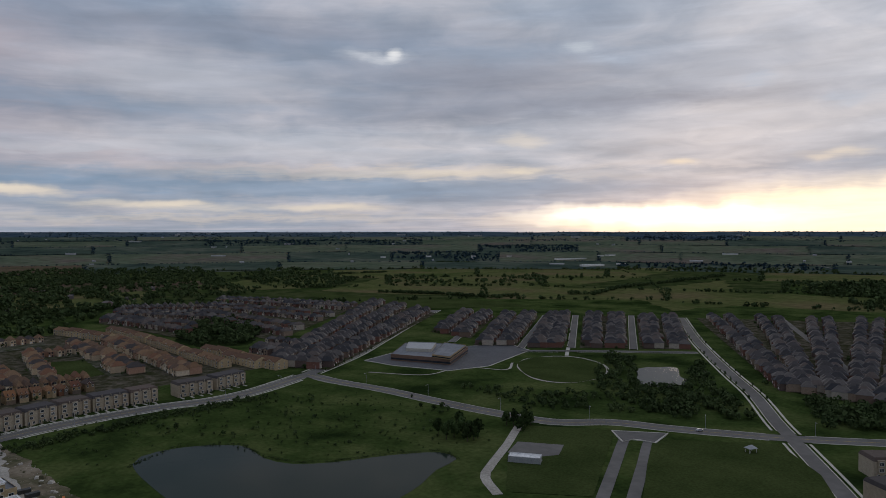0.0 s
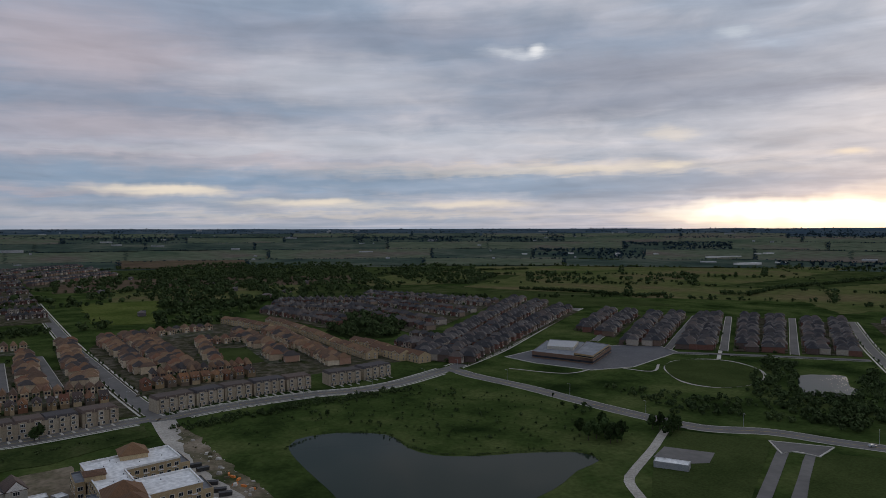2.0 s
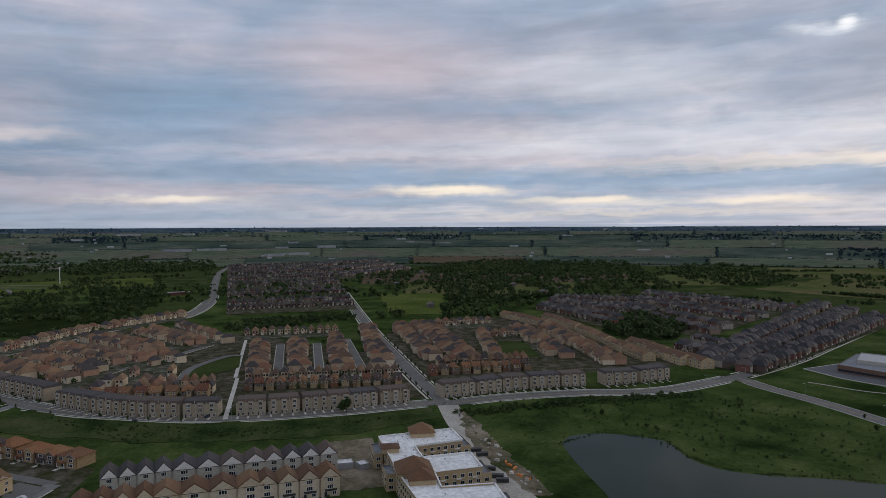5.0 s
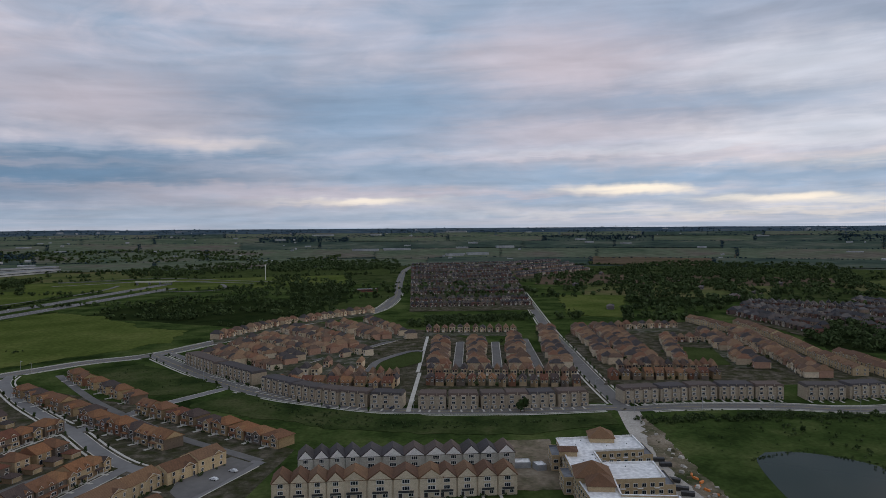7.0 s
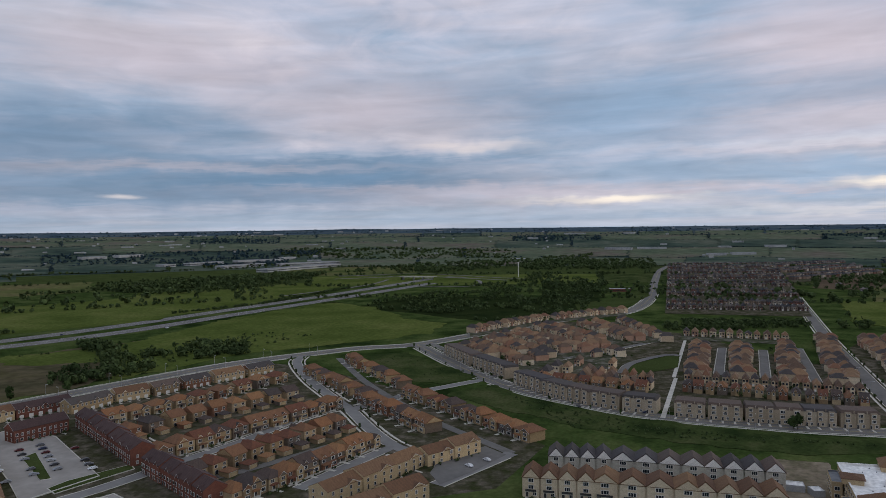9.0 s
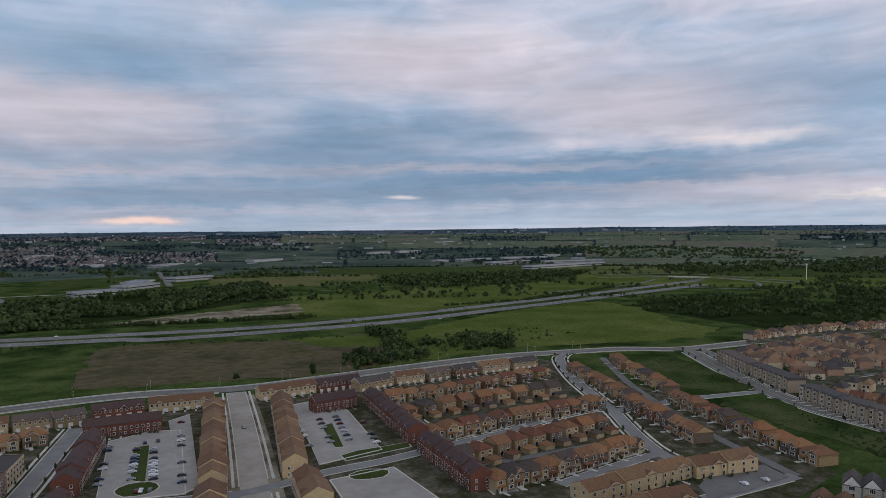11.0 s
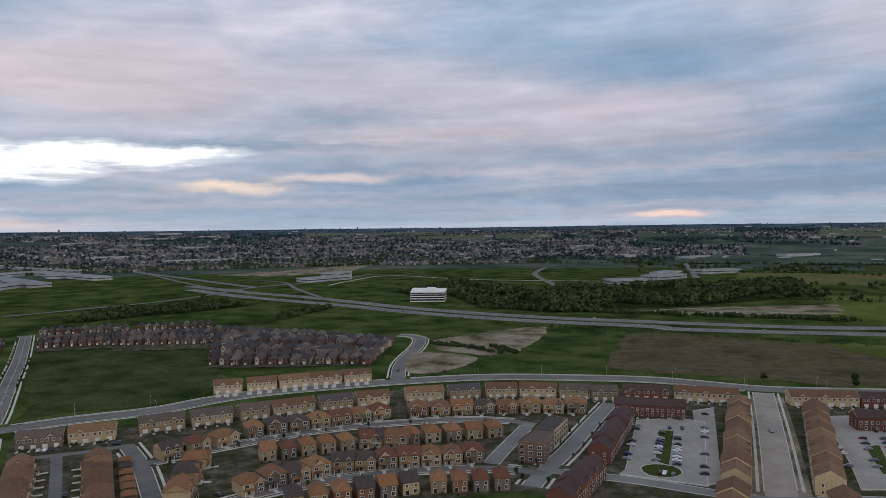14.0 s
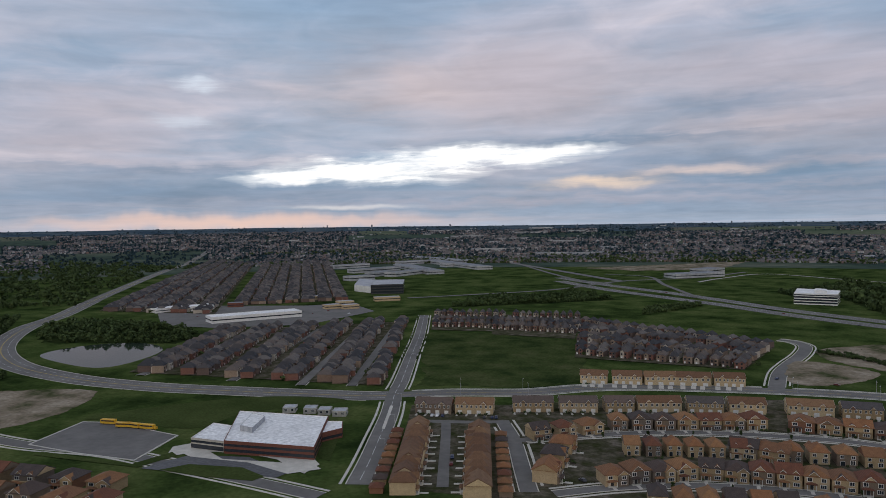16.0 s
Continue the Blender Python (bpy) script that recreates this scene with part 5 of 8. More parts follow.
def block(pts, style, units=None, front="near", centre=False):
    a, b = Vector(pts[0]), Vector(pts[-1])
    ang, nrm = facing(a, b)
    uw, depth, eave, rise, wall, roof, label, st = STYLES[style]
    if style == "mansard":
        e_ = (b - a).normalized() * 1.0
        a, b = a - e_, b + e_
    L = (b - a).length
    n = units or max(2, round(L / uw))
    c = (a + b) / 2 + (Vector((0, 0)) if centre else nrm * (depth / 2))
    for q_ in range(n * 2):
        o_ = c - nrm * (depth / 2 + rng.uniform(1.5, 3.5)) + (b - a) * rng.uniform(-0.5, 0.5)
        if not centre:
            GARDEN.append((o_.x, o_.y))
    if not centre and c.length < 620:
        for i in range(n):
            o_ = c - nrm * (depth / 2 + 1.0) + (b - a) * ((i + 0.28) / n - 0.5)
            PATHS.append((o_, o_ - nrm * (6.0 if style == "mansard" else 4.5), (b - a).normalized() * 0.65))
    put((style, n), lambda: town(n, uw, depth, eave, rise, wall, roof, label, st), place(c.x, c.y, ang + (180 if front == "far" else 0), L / (n * uw)))


flat("yards", [(-89.7, -304.8), (-147.3, -441.8), (-215.3, -411.7), (-297.5, -401.6), (-378.0, -351.5), (-457.0, -262.4), (-538.5, -54.7), (-594.7, 15.8), (-635.1, 96.3), (-597.8, 126.7), (-476.7, 170.5), (-332.3, 193.4), (-286.0, 140.8), (-296.8, -35.8), (-286.1, -93.6), (-260.5, -176.0), (-185.9, -230.9)], "yards", "small yards and driveways between houses", "yard", False, z=0.012)
flat("yards", [(-635.5, 253.1), (-457.7, 244.2), (-379.3, 281.0), (-275.7, 400.3), (-388.0, 512.2), (-622.8, 533.6), (-789.4, 468.3)], "yards", "small yards and driveways between houses", "yard", False, z=0.014)
flat("yards", [(-315.3, 437.0), (-276.0, 471.9), (-215.3, 542.9), (-157.2, 613.2), (-422.9, 850.4), (-520.0, 694.3), (-479.9, 613.2)], "yards", "small yards and driveways between houses", "yard", False, z=0.016)
# terraces along the collector road
block([(-142.5, -421.7), (-162.0, -409.5)], "grey")
block([(-165.2, -410.4), (-185.8, -398.3)], "tan")
block([(-198.6, -398.8), (-224.1, -387.2)], "grey")
block([(-225.2, -386.4), (-249.0, -375.5)], "grey")
block([(-252.5, -374.6), (-268.8, -367.4)], "grey")
block([(-269.9, -366.6), (-296.2, -354.9)], "tan")
block([(-297.2, -354.1), (-317.4, -341.5)], "grey")
block([(-319.9, -341.3), (-338.1, -330.0)], "tan")
block([(-348.3, -325.1), (-369.9, -308.0)], "tan")
block([(-371.5, -306.5), (-389.8, -291.3)], "grey")
block([(-391.4, -289.8), (-406.2, -272.8)], "tan")
block([(-407.8, -271.1), (-419.4, -252.0)], "tan")
block([(-419.7, -249.4), (-431.0, -229.4)], "grey")
block([(-427.6, -228.3), (-439.1, -213.6)], "grey")
block([(-445.4, -213.7), (-459.5, -186.6)], "redlow")
block([(-461.6, -184.7), (-475.6, -146.8)], "tan")
block([(-492.2, -118.3), (-513.2, -85.2)], "tan")
block([(-513.4, -83.3), (-532.2, -53.8)], "redlow")
block([(-513.3, -52.5), (-533.0, -29.0)], "grey")
block([(-534.7, -27.6), (-546.0, -4.8)], "tan")
block([(-545.9, -3.2), (-556.0, 15.5)], "grey")
block([(-557.8, 17.2), (-570.2, 38.5)], "grey")
block([(-572.1, 40.3), (-584.7, 65.3)], "tan")
block([(-584.5, 67.0), (-597.8, 90.7)], "grey")
# red terraces round the parking courts
block([(-402.7, -198.8), (-419.8, -160.4)], "red")
block([(-315.5, -164.4), (-390.4, -186.6)], "redstepped", centre=True)
block([(-454.5, -75.4), (-471.2, -49.8)], "red")
block([(-387.8, -8.1), (-482.8, -42.1)], "redstepped", centre=True)
block([(-315.7, 21.7), (-376.6, -3.3)], "redstepped", centre=True)
block([(-250.7, -148.9), (-299.1, -157.9)], "redstepped", centre=True)
# stepped terraces either side of the boulevard
block([(-316.0, -99.0), (-452.0, -139.5)], "stepped", centre=True)
block([(-337.0, -66.0), (-472.0, -101.5)], "stepped", centre=True)
block([(-276.0, -88.5), (-303.0, -95.5)], "stepped", centre=True)
block([(-290.0, -47.5), (-322.0, -58.5)], "stepped", centre=True)
# gabled terraces by the building site
for q in ([(-293.7, 172.5), (-277.3, 197.3)], [(-276.1, 197.7), (-251.9, 228.5)], [(-251.2, 229.4), (-231.5, 255.3)]):
    block(q, "gabledgrey", 4)
for q in ([(-273.4, 147.4), (-255.2, 173.0)], [(-254.7, 173.8), (-229.9, 205.2)], [(-229.3, 206.0), (-210.1, 231.7)]):
    block(q, "gabledbrown", 4)
block([(-296.2, 65.8), (-327.7, 121.3)], "longbrown")
block([(-325.7, 123.0), (-336.4, 156.3)], "longbrown")
block([(-273.9, 70.8), (-287.9, 108.8)], "longbrown")
# mansard terraces along the ravine road
for q in ([(-611.1, 248.8), (-551.7, 247.5)], [(-545.8, 248.1), (-493.4, 250.6)], [(-472.1, 248.4), (-440.0, 252.5)], [(-436.3, 252.1), (-413.7, 257.2)], [(-412.9, 258.4), (-396.8, 263.2)], [(-395.6, 265.0), (-378.6, 274.4)], [(-375.8, 275.8), (-359.9, 288.8)],
          [(-350.9, 296.5), (-338.7, 308.4)], [(-337.1, 310.6), (-324.8, 324.4)], [(-323.1, 326.6), (-313.6, 338.6)], [(-312.7, 339.7), (-304.2, 350.0)], [(-303.3, 351.0), (-293.5, 364.5)], [(-291.5, 366.7), (-280.4, 383.0)],
          [(-267.7, 405.0), (-254.2, 425.2)], [(-252.9, 427.4), (-243.0, 443.1)], [(-242.3, 445.1), (-230.5, 460.0)], [(-229.1, 462.3), (-213.8, 478.6)], [(-211.6, 479.3), (-199.6, 492.8)], [(-188.2, 502.3), (-169.9, 520.1)], [(-168.7, 526.6), (-153.8, 548.3)]):
    block(q, "mansard")

# detached houses
row([(-180.2, -340.4), (-227.3, -337.5)], 3)
row([(-231.0, -340.2), (-314.0, -304.8)], 7)
row([(-321.5, -298.4), (-362.1, -260.7)], 4)
row([(-362.6, -260.2), (-396.4, -213.7)], 4)
row([(-212.2, -300.3), (-258.1, -276.3)], 5, "far")
row([(-258.1, -276.3), (-324.5, -226.4)], 7, "far")
row([(-179.6, -267.2), (-224.0, -258.1)], 4)
row([(-225.0, -259.3), (-282.2, -209.8)], 7)
row([(-180.4, -239.1), (-231.8, -206.8)], 6, "far")
row([(-233.6, -205.1), (-259.6, -177.4)], 4, "far")
row([(-158.3, -275.3), (-201.6, -325.4)], 3)
row([(-260.1, -278.6), (-277.0, -256.3)], 2)
def column(a, b, n, turn):
    """Houses one behind another along a line away from the eye, with garages on the lane behind them."""
    a, b = Vector(a), Vector(b)
    d = b - a
    ang = math.degrees(math.atan2(d.y, d.x)) + turn
    out = Vector((-d.y, d.x)).normalized() * (1 if turn else -1)
    for i in range(n):
        c = a.lerp(b, (i + 0.5) / n)
        v = rng.randrange(3)
        put(("d", v, 2, "rooftan", "walltan", "front"), lambda: detached(v, 2, "walltan", "rooftan", "front"), place(c.x, c.y, ang, min(1.45, d.length / n / 8.6), 1.0, rng.uniform(0.97, 1.06)))
        g0 = c - out * 12.0
        put("garage", garage, place(g0.x, g0.y, ang + 180, 1.0))


column((-92.7, -293.4), (-131.6, -382.4), 9, 0)
column((-121.6, -276.7), (-160.3, -362.2), 9, 180)
row([(-474.0, -30.6), (-507.3, 22.6)], 4)
row([(-507.3, 22.6), (-557.1, 95.1)], 5)
row([(-436.8, -19.8), (-467.6, 29.4)], 4, "far", back_garage=True)
row([(-467.6, 29.4), (-499.3, 93.1)], 5, "far", back_garage=True)
row([(-387.5, -2.7), (-421.0, 48.6)], 5)
row([(-421.0, 48.6), (-458.8, 113.2)], 5)
row([(-345.7, 12.2), (-377.5, 52.4)], 4, "far", back_garage=True)
row([(-377.5, 52.4), (-410.1, 104.5)], 5, "far", back_garage=True)
row([(-312.2, 27.9), (-334.8, 62.6)], 4)
row([(-334.8, 62.6), (-368.9, 111.3)], 5)
row([(-582.9, 114.8), (-467.1, 135.9)], 6, "near", depth=0)
row([(-618.2, 159.4), (-490.6, 169.0)], 6, "near", depth=0)
row([(-467.9, 131.2), (-379.3, 147.3)], 6, "near", depth=0)
row([(-471.7, 162.9), (-411.7, 177.6)], 4, "near", depth=0)
row([(-409.1, 177.3), (-340.3, 193.8)], 5, "near", depth=0)
row([(89.5, -389.1), (24.1, -343.7)], 4)
row([(85.8, -359.9), (24.6, -319.4)], 4)
row([(97.0, -392.4), (85.7, -375.1)], 1)

fp = Build()
for p, q, w_ in PATHS:
    v = [(*(o + d), z) for z in (0.0, 0.17) for o, d in ((p, -w_), (p, w_), (q, w_), (q, -w_))]
    fp.solid(v, [(4, 5, 6, 7), (0, 1, 5, 4), (1, 2, 6, 5), (2, 3, 7, 6), (3, 0, 4, 7)], M["concrete"])
setting(fp.obj("front_path"), "pale concrete front paths between small lawns", "pavement")

# ---- estates farther off ----
def inside(p, poly):
    c = False
    for i in range(len(poly)):
        (x1, y1), (x2, y2) = poly[i], poly[i - 1]
        if (y1 > p[1]) != (y2 > p[1]) and p[0] < (x2 - x1) * (p[1] - y1) / (y2 - y1) + x1:
            c = not c
    return c


def fill(pts, n):
    xs, ys = [p[0] for p in pts], [p[1] for p in pts]
    out = []
    while len(out) < n:
        p = (rng.uniform(min(xs), max(xs)), rng.uniform(min(ys), max(ys)))
        if inside(p, pts):
            out.append(p)
    return out


def far_house(b, x, y, ang, w, d, e, r, panes=True, tone="far"):
    """A small complete house written into a joined estate mesh: walls, hipped roof, windows."""
    c, s = math.cos(ang), math.sin(ang)

    def T(px, py, pz):
        return (x + px * c - py * s, y + px * s + py * c, pz)
    h, k = w / 2, d / 2
    v = [T(-h, -k, 0), T(h, -k, 0), T(h, k, 0), T(-h, k, 0), T(-h, -k, e), T(h, -k, e), T(h, k, e), T(-h, k, e)]
    b.solid(v, [(0, 1, 5, 4), (1, 2, 6, 5), (2, 3, 7, 6), (3, 0, 4, 7)], M["house_" + tone])
    o = 0.4
    run = min(h, k) * 0.95
    v = [T(-h - o, -k - o, e - 0.1), T(h + o, -k - o, e - 0.1), T(h + o, k + o, e - 0.1), T(-h - o, k + o, e - 0.1)]
    if d >= w:
        v += [T(0, -k + run, e + r), T(0, k - run, e + r)]
        f = [(0, 1, 4), (1, 2, 5, 4), (2, 3, 5), (3, 0, 4, 5)]
    else:
        v += [T(-h + run, 0, e + r), T(h - run, 0, e + r)]
        f = [(0, 1, 5, 4), (1, 2, 5), (2, 3, 4, 5), (3, 0, 4)]
    b.solid(v, f, M["roof_" + tone])
    if panes:
        fr = rng.choice((-1, 1)) * h * 0.42
        g0, g1, gz = h * 0.5, -k - 0.9, e * rng.uniform(0.85, 1.0)
        b.solid([T(fr - g0, -k, 0), T(fr - g0, g1, 0), T(fr + g0, g1, 0), T(fr + g0, -k, 0), T(fr - g0, -k, gz), T(fr - g0, g1, gz), T(fr + g0, g1, gz), T(fr + g0, -k, gz), T(fr, g1, gz + g0 * 0.8)],
                [(0, 1, 5, 4), (1, 2, 6, 8, 5), (2, 3, 7, 6)], M["house_" + tone])
        b.solid([T(fr - g0 - 0.3, g1 - 0.3, gz - 0.2), T(fr, g1 - 0.3, gz + g0 * 0.8 + 0.1), T(fr, -k * 0.3, gz + g0 * 0.8 + 0.1), T(fr - g0 - 0.3, -k * 0.9, gz - 0.2), T(fr + g0 + 0.3, g1 - 0.3, gz - 0.2), T(fr + g0 + 0.3, -k * 0.9, gz - 0.2)],
                [(0, 1, 2, 3), (1, 4, 5, 2)], M["roof_" + tone])
        for sy in (-1, 1):
            yy = sy * (k + 0.04) - (0.95 if sy < 0 else 0)
            for px in (-h * 0.5, h * 0.45):
                for z in (0.8, 3.6):
                    q = [T(px - 0.7, yy, z), T(px + 0.7, yy, z), T(px + 0.7, yy, z + 1.5), T(px - 0.7, yy, z + 1.5)]
                    b.solid(q, [(0, 1, 2, 3)], M["trim" if (z < 1 and px < 0) else "glass"])


def estate(pts, lines, n, across=False, things=False, roof="roof", lane=True, panes=True, width=8.0, tone="far"):
    """Rows of houses filling a four-cornered block (near-left, near-right, far-right, far-left)."""
    A, B, C, D = [Vector(p) for p in pts]
    b = Build()
    flat("estate_ground", pts, "tanyards" if tone == "tan" else "yards", "yards and driveways between houses", "yard", False)
    for i in range(lines):
        # rows pair up back to back with a street between the pairs
        t = (i + 0.5) / lines
        t += (0.14 if i % 2 else -0.14) / lines * (-1 if lane else 1)
        if across:
            p, q = A.lerp(D, t), B.lerp(C, t)
        else:
            p, q = A.lerp(B, t), D.lerp(C, t)
        d = q - p
        ang = math.atan2(d.y, d.x) + (math.pi if i % 2 else 0)
        n = max(n, int(d.length / 11.5))
        for j in range(n):
            c = p + d * ((j + 0.5 + rng.uniform(-0.08, 0.08)) / n) + Vector((-d.y, d.x)).normalized() * rng.uniform(-1.6, 1.6)
            if rng.random() < 0.03 or (c.length < 900 and any((c - k).length < 8.5 for k in KEEP)):
                continue
            pitch = d.length / n
            if c.length < 1300 and rng.random() < 0.55:
                SAPLINGS.append((c.x + rng.uniform(-9, 9), c.y + rng.uniform(-9, 9)))
            if things:
                v = rng.randrange(3)
                put(("d", v, 1, roof, "wall"), lambda: detached(v, 1, "wall", roof), place(c.x, c.y, math.degrees(ang), max(0.6, min(1.3, pitch / 9.2)), 1.0, rng.uniform(0.95, 1.05)))
            else:
                far_house(b, c.x, c.y, ang, min(width * 1.3, pitch * rng.uniform(0.6, 0.78)), rng.uniform(9.0, 13), rng.uniform(5.0, 6.6), rng.uniform(2.8, 4.3), panes, tone)
    if b.f:
        tagged(b.obj("far_houses"), "rows of brown-roofed brick houses in a distant estate", "houses", kind="stuff")


def pave(pts, label="asphalt street between far houses", w=7.0, mat="asphalt"):
    road("far_street", pts, w, label, mat, kerb=False)
    if w <= 8 and mat == "asphalt" and math.hypot(*pts[0]) < 1100:
        line, nr = ROADS[-1][0], ROADS[-1][1]
        for s in (-1, 1):
            strip("kerb", line, nr, s * (w / 2 + 0.35), 0.7, 0, 0.2, "concrete", len(ROADS) - 1, "pale concrete kerb", "kerb")


# winding streets of the neighbourhood beyond the ravine road, kept clear of houses
KEEP = []
for q in ([(-503.5, 245.0), (-520.9, 288.0), (-546.6, 337.4), (-573.5, 426.7), (-596.6, 488.4)], [(-467.4, 283.3), (-496.2, 331.2), (-526.8, 371.8)], [(-670.6, 259.8), (-611.4, 259.4), (-565.0, 272.3), (-516.0, 277.2)]):
    pave(q, "winding asphalt street between houses", 6.5)
    KEEP.extend(ROADS[-1][0])
# neighbourhood beyond the ravine road
estate([(-443.3, 384.7), (-431.3, 397.0), (-535.7, 496.8), (-550.6, 481.7)], 2, 6, tone="tan")
estate([(-420.8, 407.7), (-408.2, 420.4), (-510.3, 522.2), (-523.7, 508.8)], 2, 6, tone="tan")
estate([(-397.3, 431.3), (-382.9, 445.5), (-501.7, 565.8), (-513.4, 554.3)], 2, 6, tone="tan")
estate([(-376.6, 457.9), (-359.2, 474.5), (-513.9, 637.2), (-528.8, 622.8)], 2, 7, tone="tan")
estate([(-388.5, 334.4), (-306.1, 411.7), (-327.2, 436.2), (-413.3, 355.9)], 1, 15, across=True, things=True)
estate([(-419.2, 361.0), (-329.6, 439.2), (-351.1, 463.9), (-437.5, 378.0)], 1, 18, across=True, tone="tan")
estate([(-361.6, 511.3), (-339.3, 515.1), (-493.3, 668.9), (-506.4, 656.4)], 2, 8, tone="tan")
estate([(-326.0, 511.2), (-305.4, 529.1), (-429.9, 660.1), (-460.6, 658.9)], 2, 7, tone="tan")
estate([(-309.5, 442.4), (-248.6, 508.8), (-267.9, 536.3), (-327.2, 474.4)], 1, 10, across=True, things=True)
estate([(-324.1, 477.3), (-269.0, 538.3), (-284.1, 562.1), (-343.0, 508.5)], 1, 14, across=True, tone="tan")
estate([(-467.1, 249.3), (-395.7, 311.4), (-413.7, 327.8), (-482.7, 267.0)], 1, 9, across=True, things=True)
estate([(-303.7, 530.6), (-290.7, 535.4), (-389.5, 670.6), (-404.1, 672.8)], 1, 7, tone="tan")
estate([(-583.8, 499.8), (-516.3, 578.0), (-549.4, 614.9), (-625.5, 539.5)], 1, 12, across=True, tone="tan")
estate([(-451.4, 650.9), (-411.4, 731.7), (-442.1, 778.9), (-491.5, 708.1)], 1, 9, across=True, tone="tan")
estate([(-399.4, 687.3), (-357.9, 722.3), (-341.6, 677.8), (-370.7, 644.3)], 1, 6, across=True, tone="tan")
estate([(-631.5, 270.3), (-501.5, 267.9), (-544.8, 339.0), (-681.3, 340.0)], 4, 6, across=True, tone="tan")
estate([(-479.9, 267.7), (-428.9, 312.5), (-498.8, 360.5), (-528.9, 334.5)], 3, 6, across=True, tone="tan")
estate([(-677.7, 332.1), (-549.3, 341.8), (-588.9, 435.2), (-743.2, 444.4)], 4, 6, across=True, tone="tan")
estate([(-722.0, 449.6), (-588.9, 435.2), (-577.4, 487.7), (-733.6, 545.9)], 3, 6, across=True, tone="tan")
estate([(-695.0, 313.0), (-762.1, 452.1), (-808.5, 470.3), (-744.1, 332.1)], 1, 10, across=True, tone="tan")
estate([(-761.4, 453.1), (-779.9, 580.4), (-825.8, 605.3), (-803.0, 478.0)], 1, 10, across=True, tone="tan")
estate([(-448.7, 283.6), (-400.4, 322.2), (-446.2, 356.0), (-482.1, 319.8)], 2, 9, across=True, tone="tan")
estate([(-546.7, 345.7), (-492.2, 353.0), (-546.8, 405.4), (-604.2, 413.5)], 2, 6, across=True, tone="tan")
estate([(-352.6, 531.8), (-335.9, 548.5), (-482.5, 695.3), (-496.4, 679.8)], 2, 8, tone="tan")
estate([(-395.2, 734.2), (-357.9, 722.3), (-244.4, 591.8), (-270.7, 572.5)], 2, 8, tone="tan")
estate([(-368.3, 756.6), (-336.0, 739.8), (-196.3, 586.7), (-217.5, 572.8)], 2, 10, tone="tan")
for q in ([(-232.4, 609.3), (-347.4, 756.8)], [(-358.2, 764.7), (-444.8, 817.6)], [(-189.4, 613.7), (-246.6, 674.5)], [(-248.9, 680.4), (-309.7, 749.6)], [(-314.0, 756.4), (-387.2, 825.1)], [(-157.2, 613.2), (-199.8, 653.1)]):
    block(q, "longbrown", centre=True)
for q in ([(-139.8, 607.5), (-179.8, 640.5)], [(-182.3, 645.8), (-232.1, 690.3)]):
    block(q, "longbrown", centre=True)
# estates across the farmland side
estate([(30.7, 733.1), (76.5, 732.4), (134.7, 992.2), (79.3, 993.0)], 4, 13)
estate([(85.6, 718.4), (122.6, 717.3), (178.4, 991.3), (146.3, 992.0)], 4, 13)
estate([(138.5, 716.7), (187.0, 714.0), (256.9, 988.6), (196.0, 990.8)], 4, 13)
estate([(199.0, 713.2), (250.2, 708.4), (319.1, 953.0), (264.6, 969.0)], 4, 13)
estate([(-14.5, 836.8), (30.4, 781.4), (74.3, 993.1), (20.6, 1026.7)], 4, 9)
estate([(250.6, 524.7), (312.2, 453.7), (702.1, 881.0), (345.4, 963.4)], 12, 15)
estate([(-158.8, 623.8), (-97.0, 602.0), (-9.6, 1022.8), (-127.0, 1204.1)], 6, 18)
estate([(-332.3, 944.3), (-181.2, 758.5), (-130.4, 1156.9), (-393.2, 1262.2)], 6, 16, across=True)
estate([(-442.8, 908.9), (-287.6, 779.8), (-353.5, 1163.5), (-492.5, 1091.2)], 6, 10, across=True)
estate([(-190.6, 677.1), (-141.7, 643.9), (-138.2, 728.5), (-183.9, 758.0)], 3, 5, across=True)
# far estates either side of the avenue
estate([(-771.6, 635.6), (-662.0, 779.0), (-1631.3, 1759.5), (-1762.0, 1462.0)], 13, 26, across=True)
estate([(-1069.7, 1204.6), (-1126.1, 1568.2), (-1650.6, 2041.6), (-1631.3, 1759.5)], 6, 18, across=True, panes=False)
# estates to the south
estate([(33.3, -639.7), (-145.2, -503.3), (-274.9, -834.0), (-49.5, -860.0)], 11, 12)
estate([(98.5, -1148.8), (-57.0, -1029.3), (-263.9, -2415.5), (-141.2, -2735.3)], 10, 20)
estate([(-87.9, -1128.8), (-269.3, -1120.6), (-539.2, -2544.4), (-328.2, -2648.9)], 14, 22)
estate([(-274.5, -751.6), (-414.3, -658.4), (-490.0, -781.7), (-332.6, -895.3)], 3, 22, across=True)
estate([(-331.5, -539.5), (-424.2, -436.2), (-526.5, -504.7), (-461.2, -732.3)], 7, 14, across=True)
estate([(-323.0, -693.0), (-385.9, -627.2), (-459.6, -735.1), (-384.4, -823.3)], 2, 12, across=True)
for q in ([(-283.3, -451.5), (-297.4, -440.9)], [(-301.6, -440.0), (-320.7, -427.7)], [(-322.5, -426.2), (-340.6, -416.8)], [(-342.5, -415.3), (-360.1, -403.7)], [(-363.2, -403.6), (-381.9, -390.8)]):
    block(q, "tan")
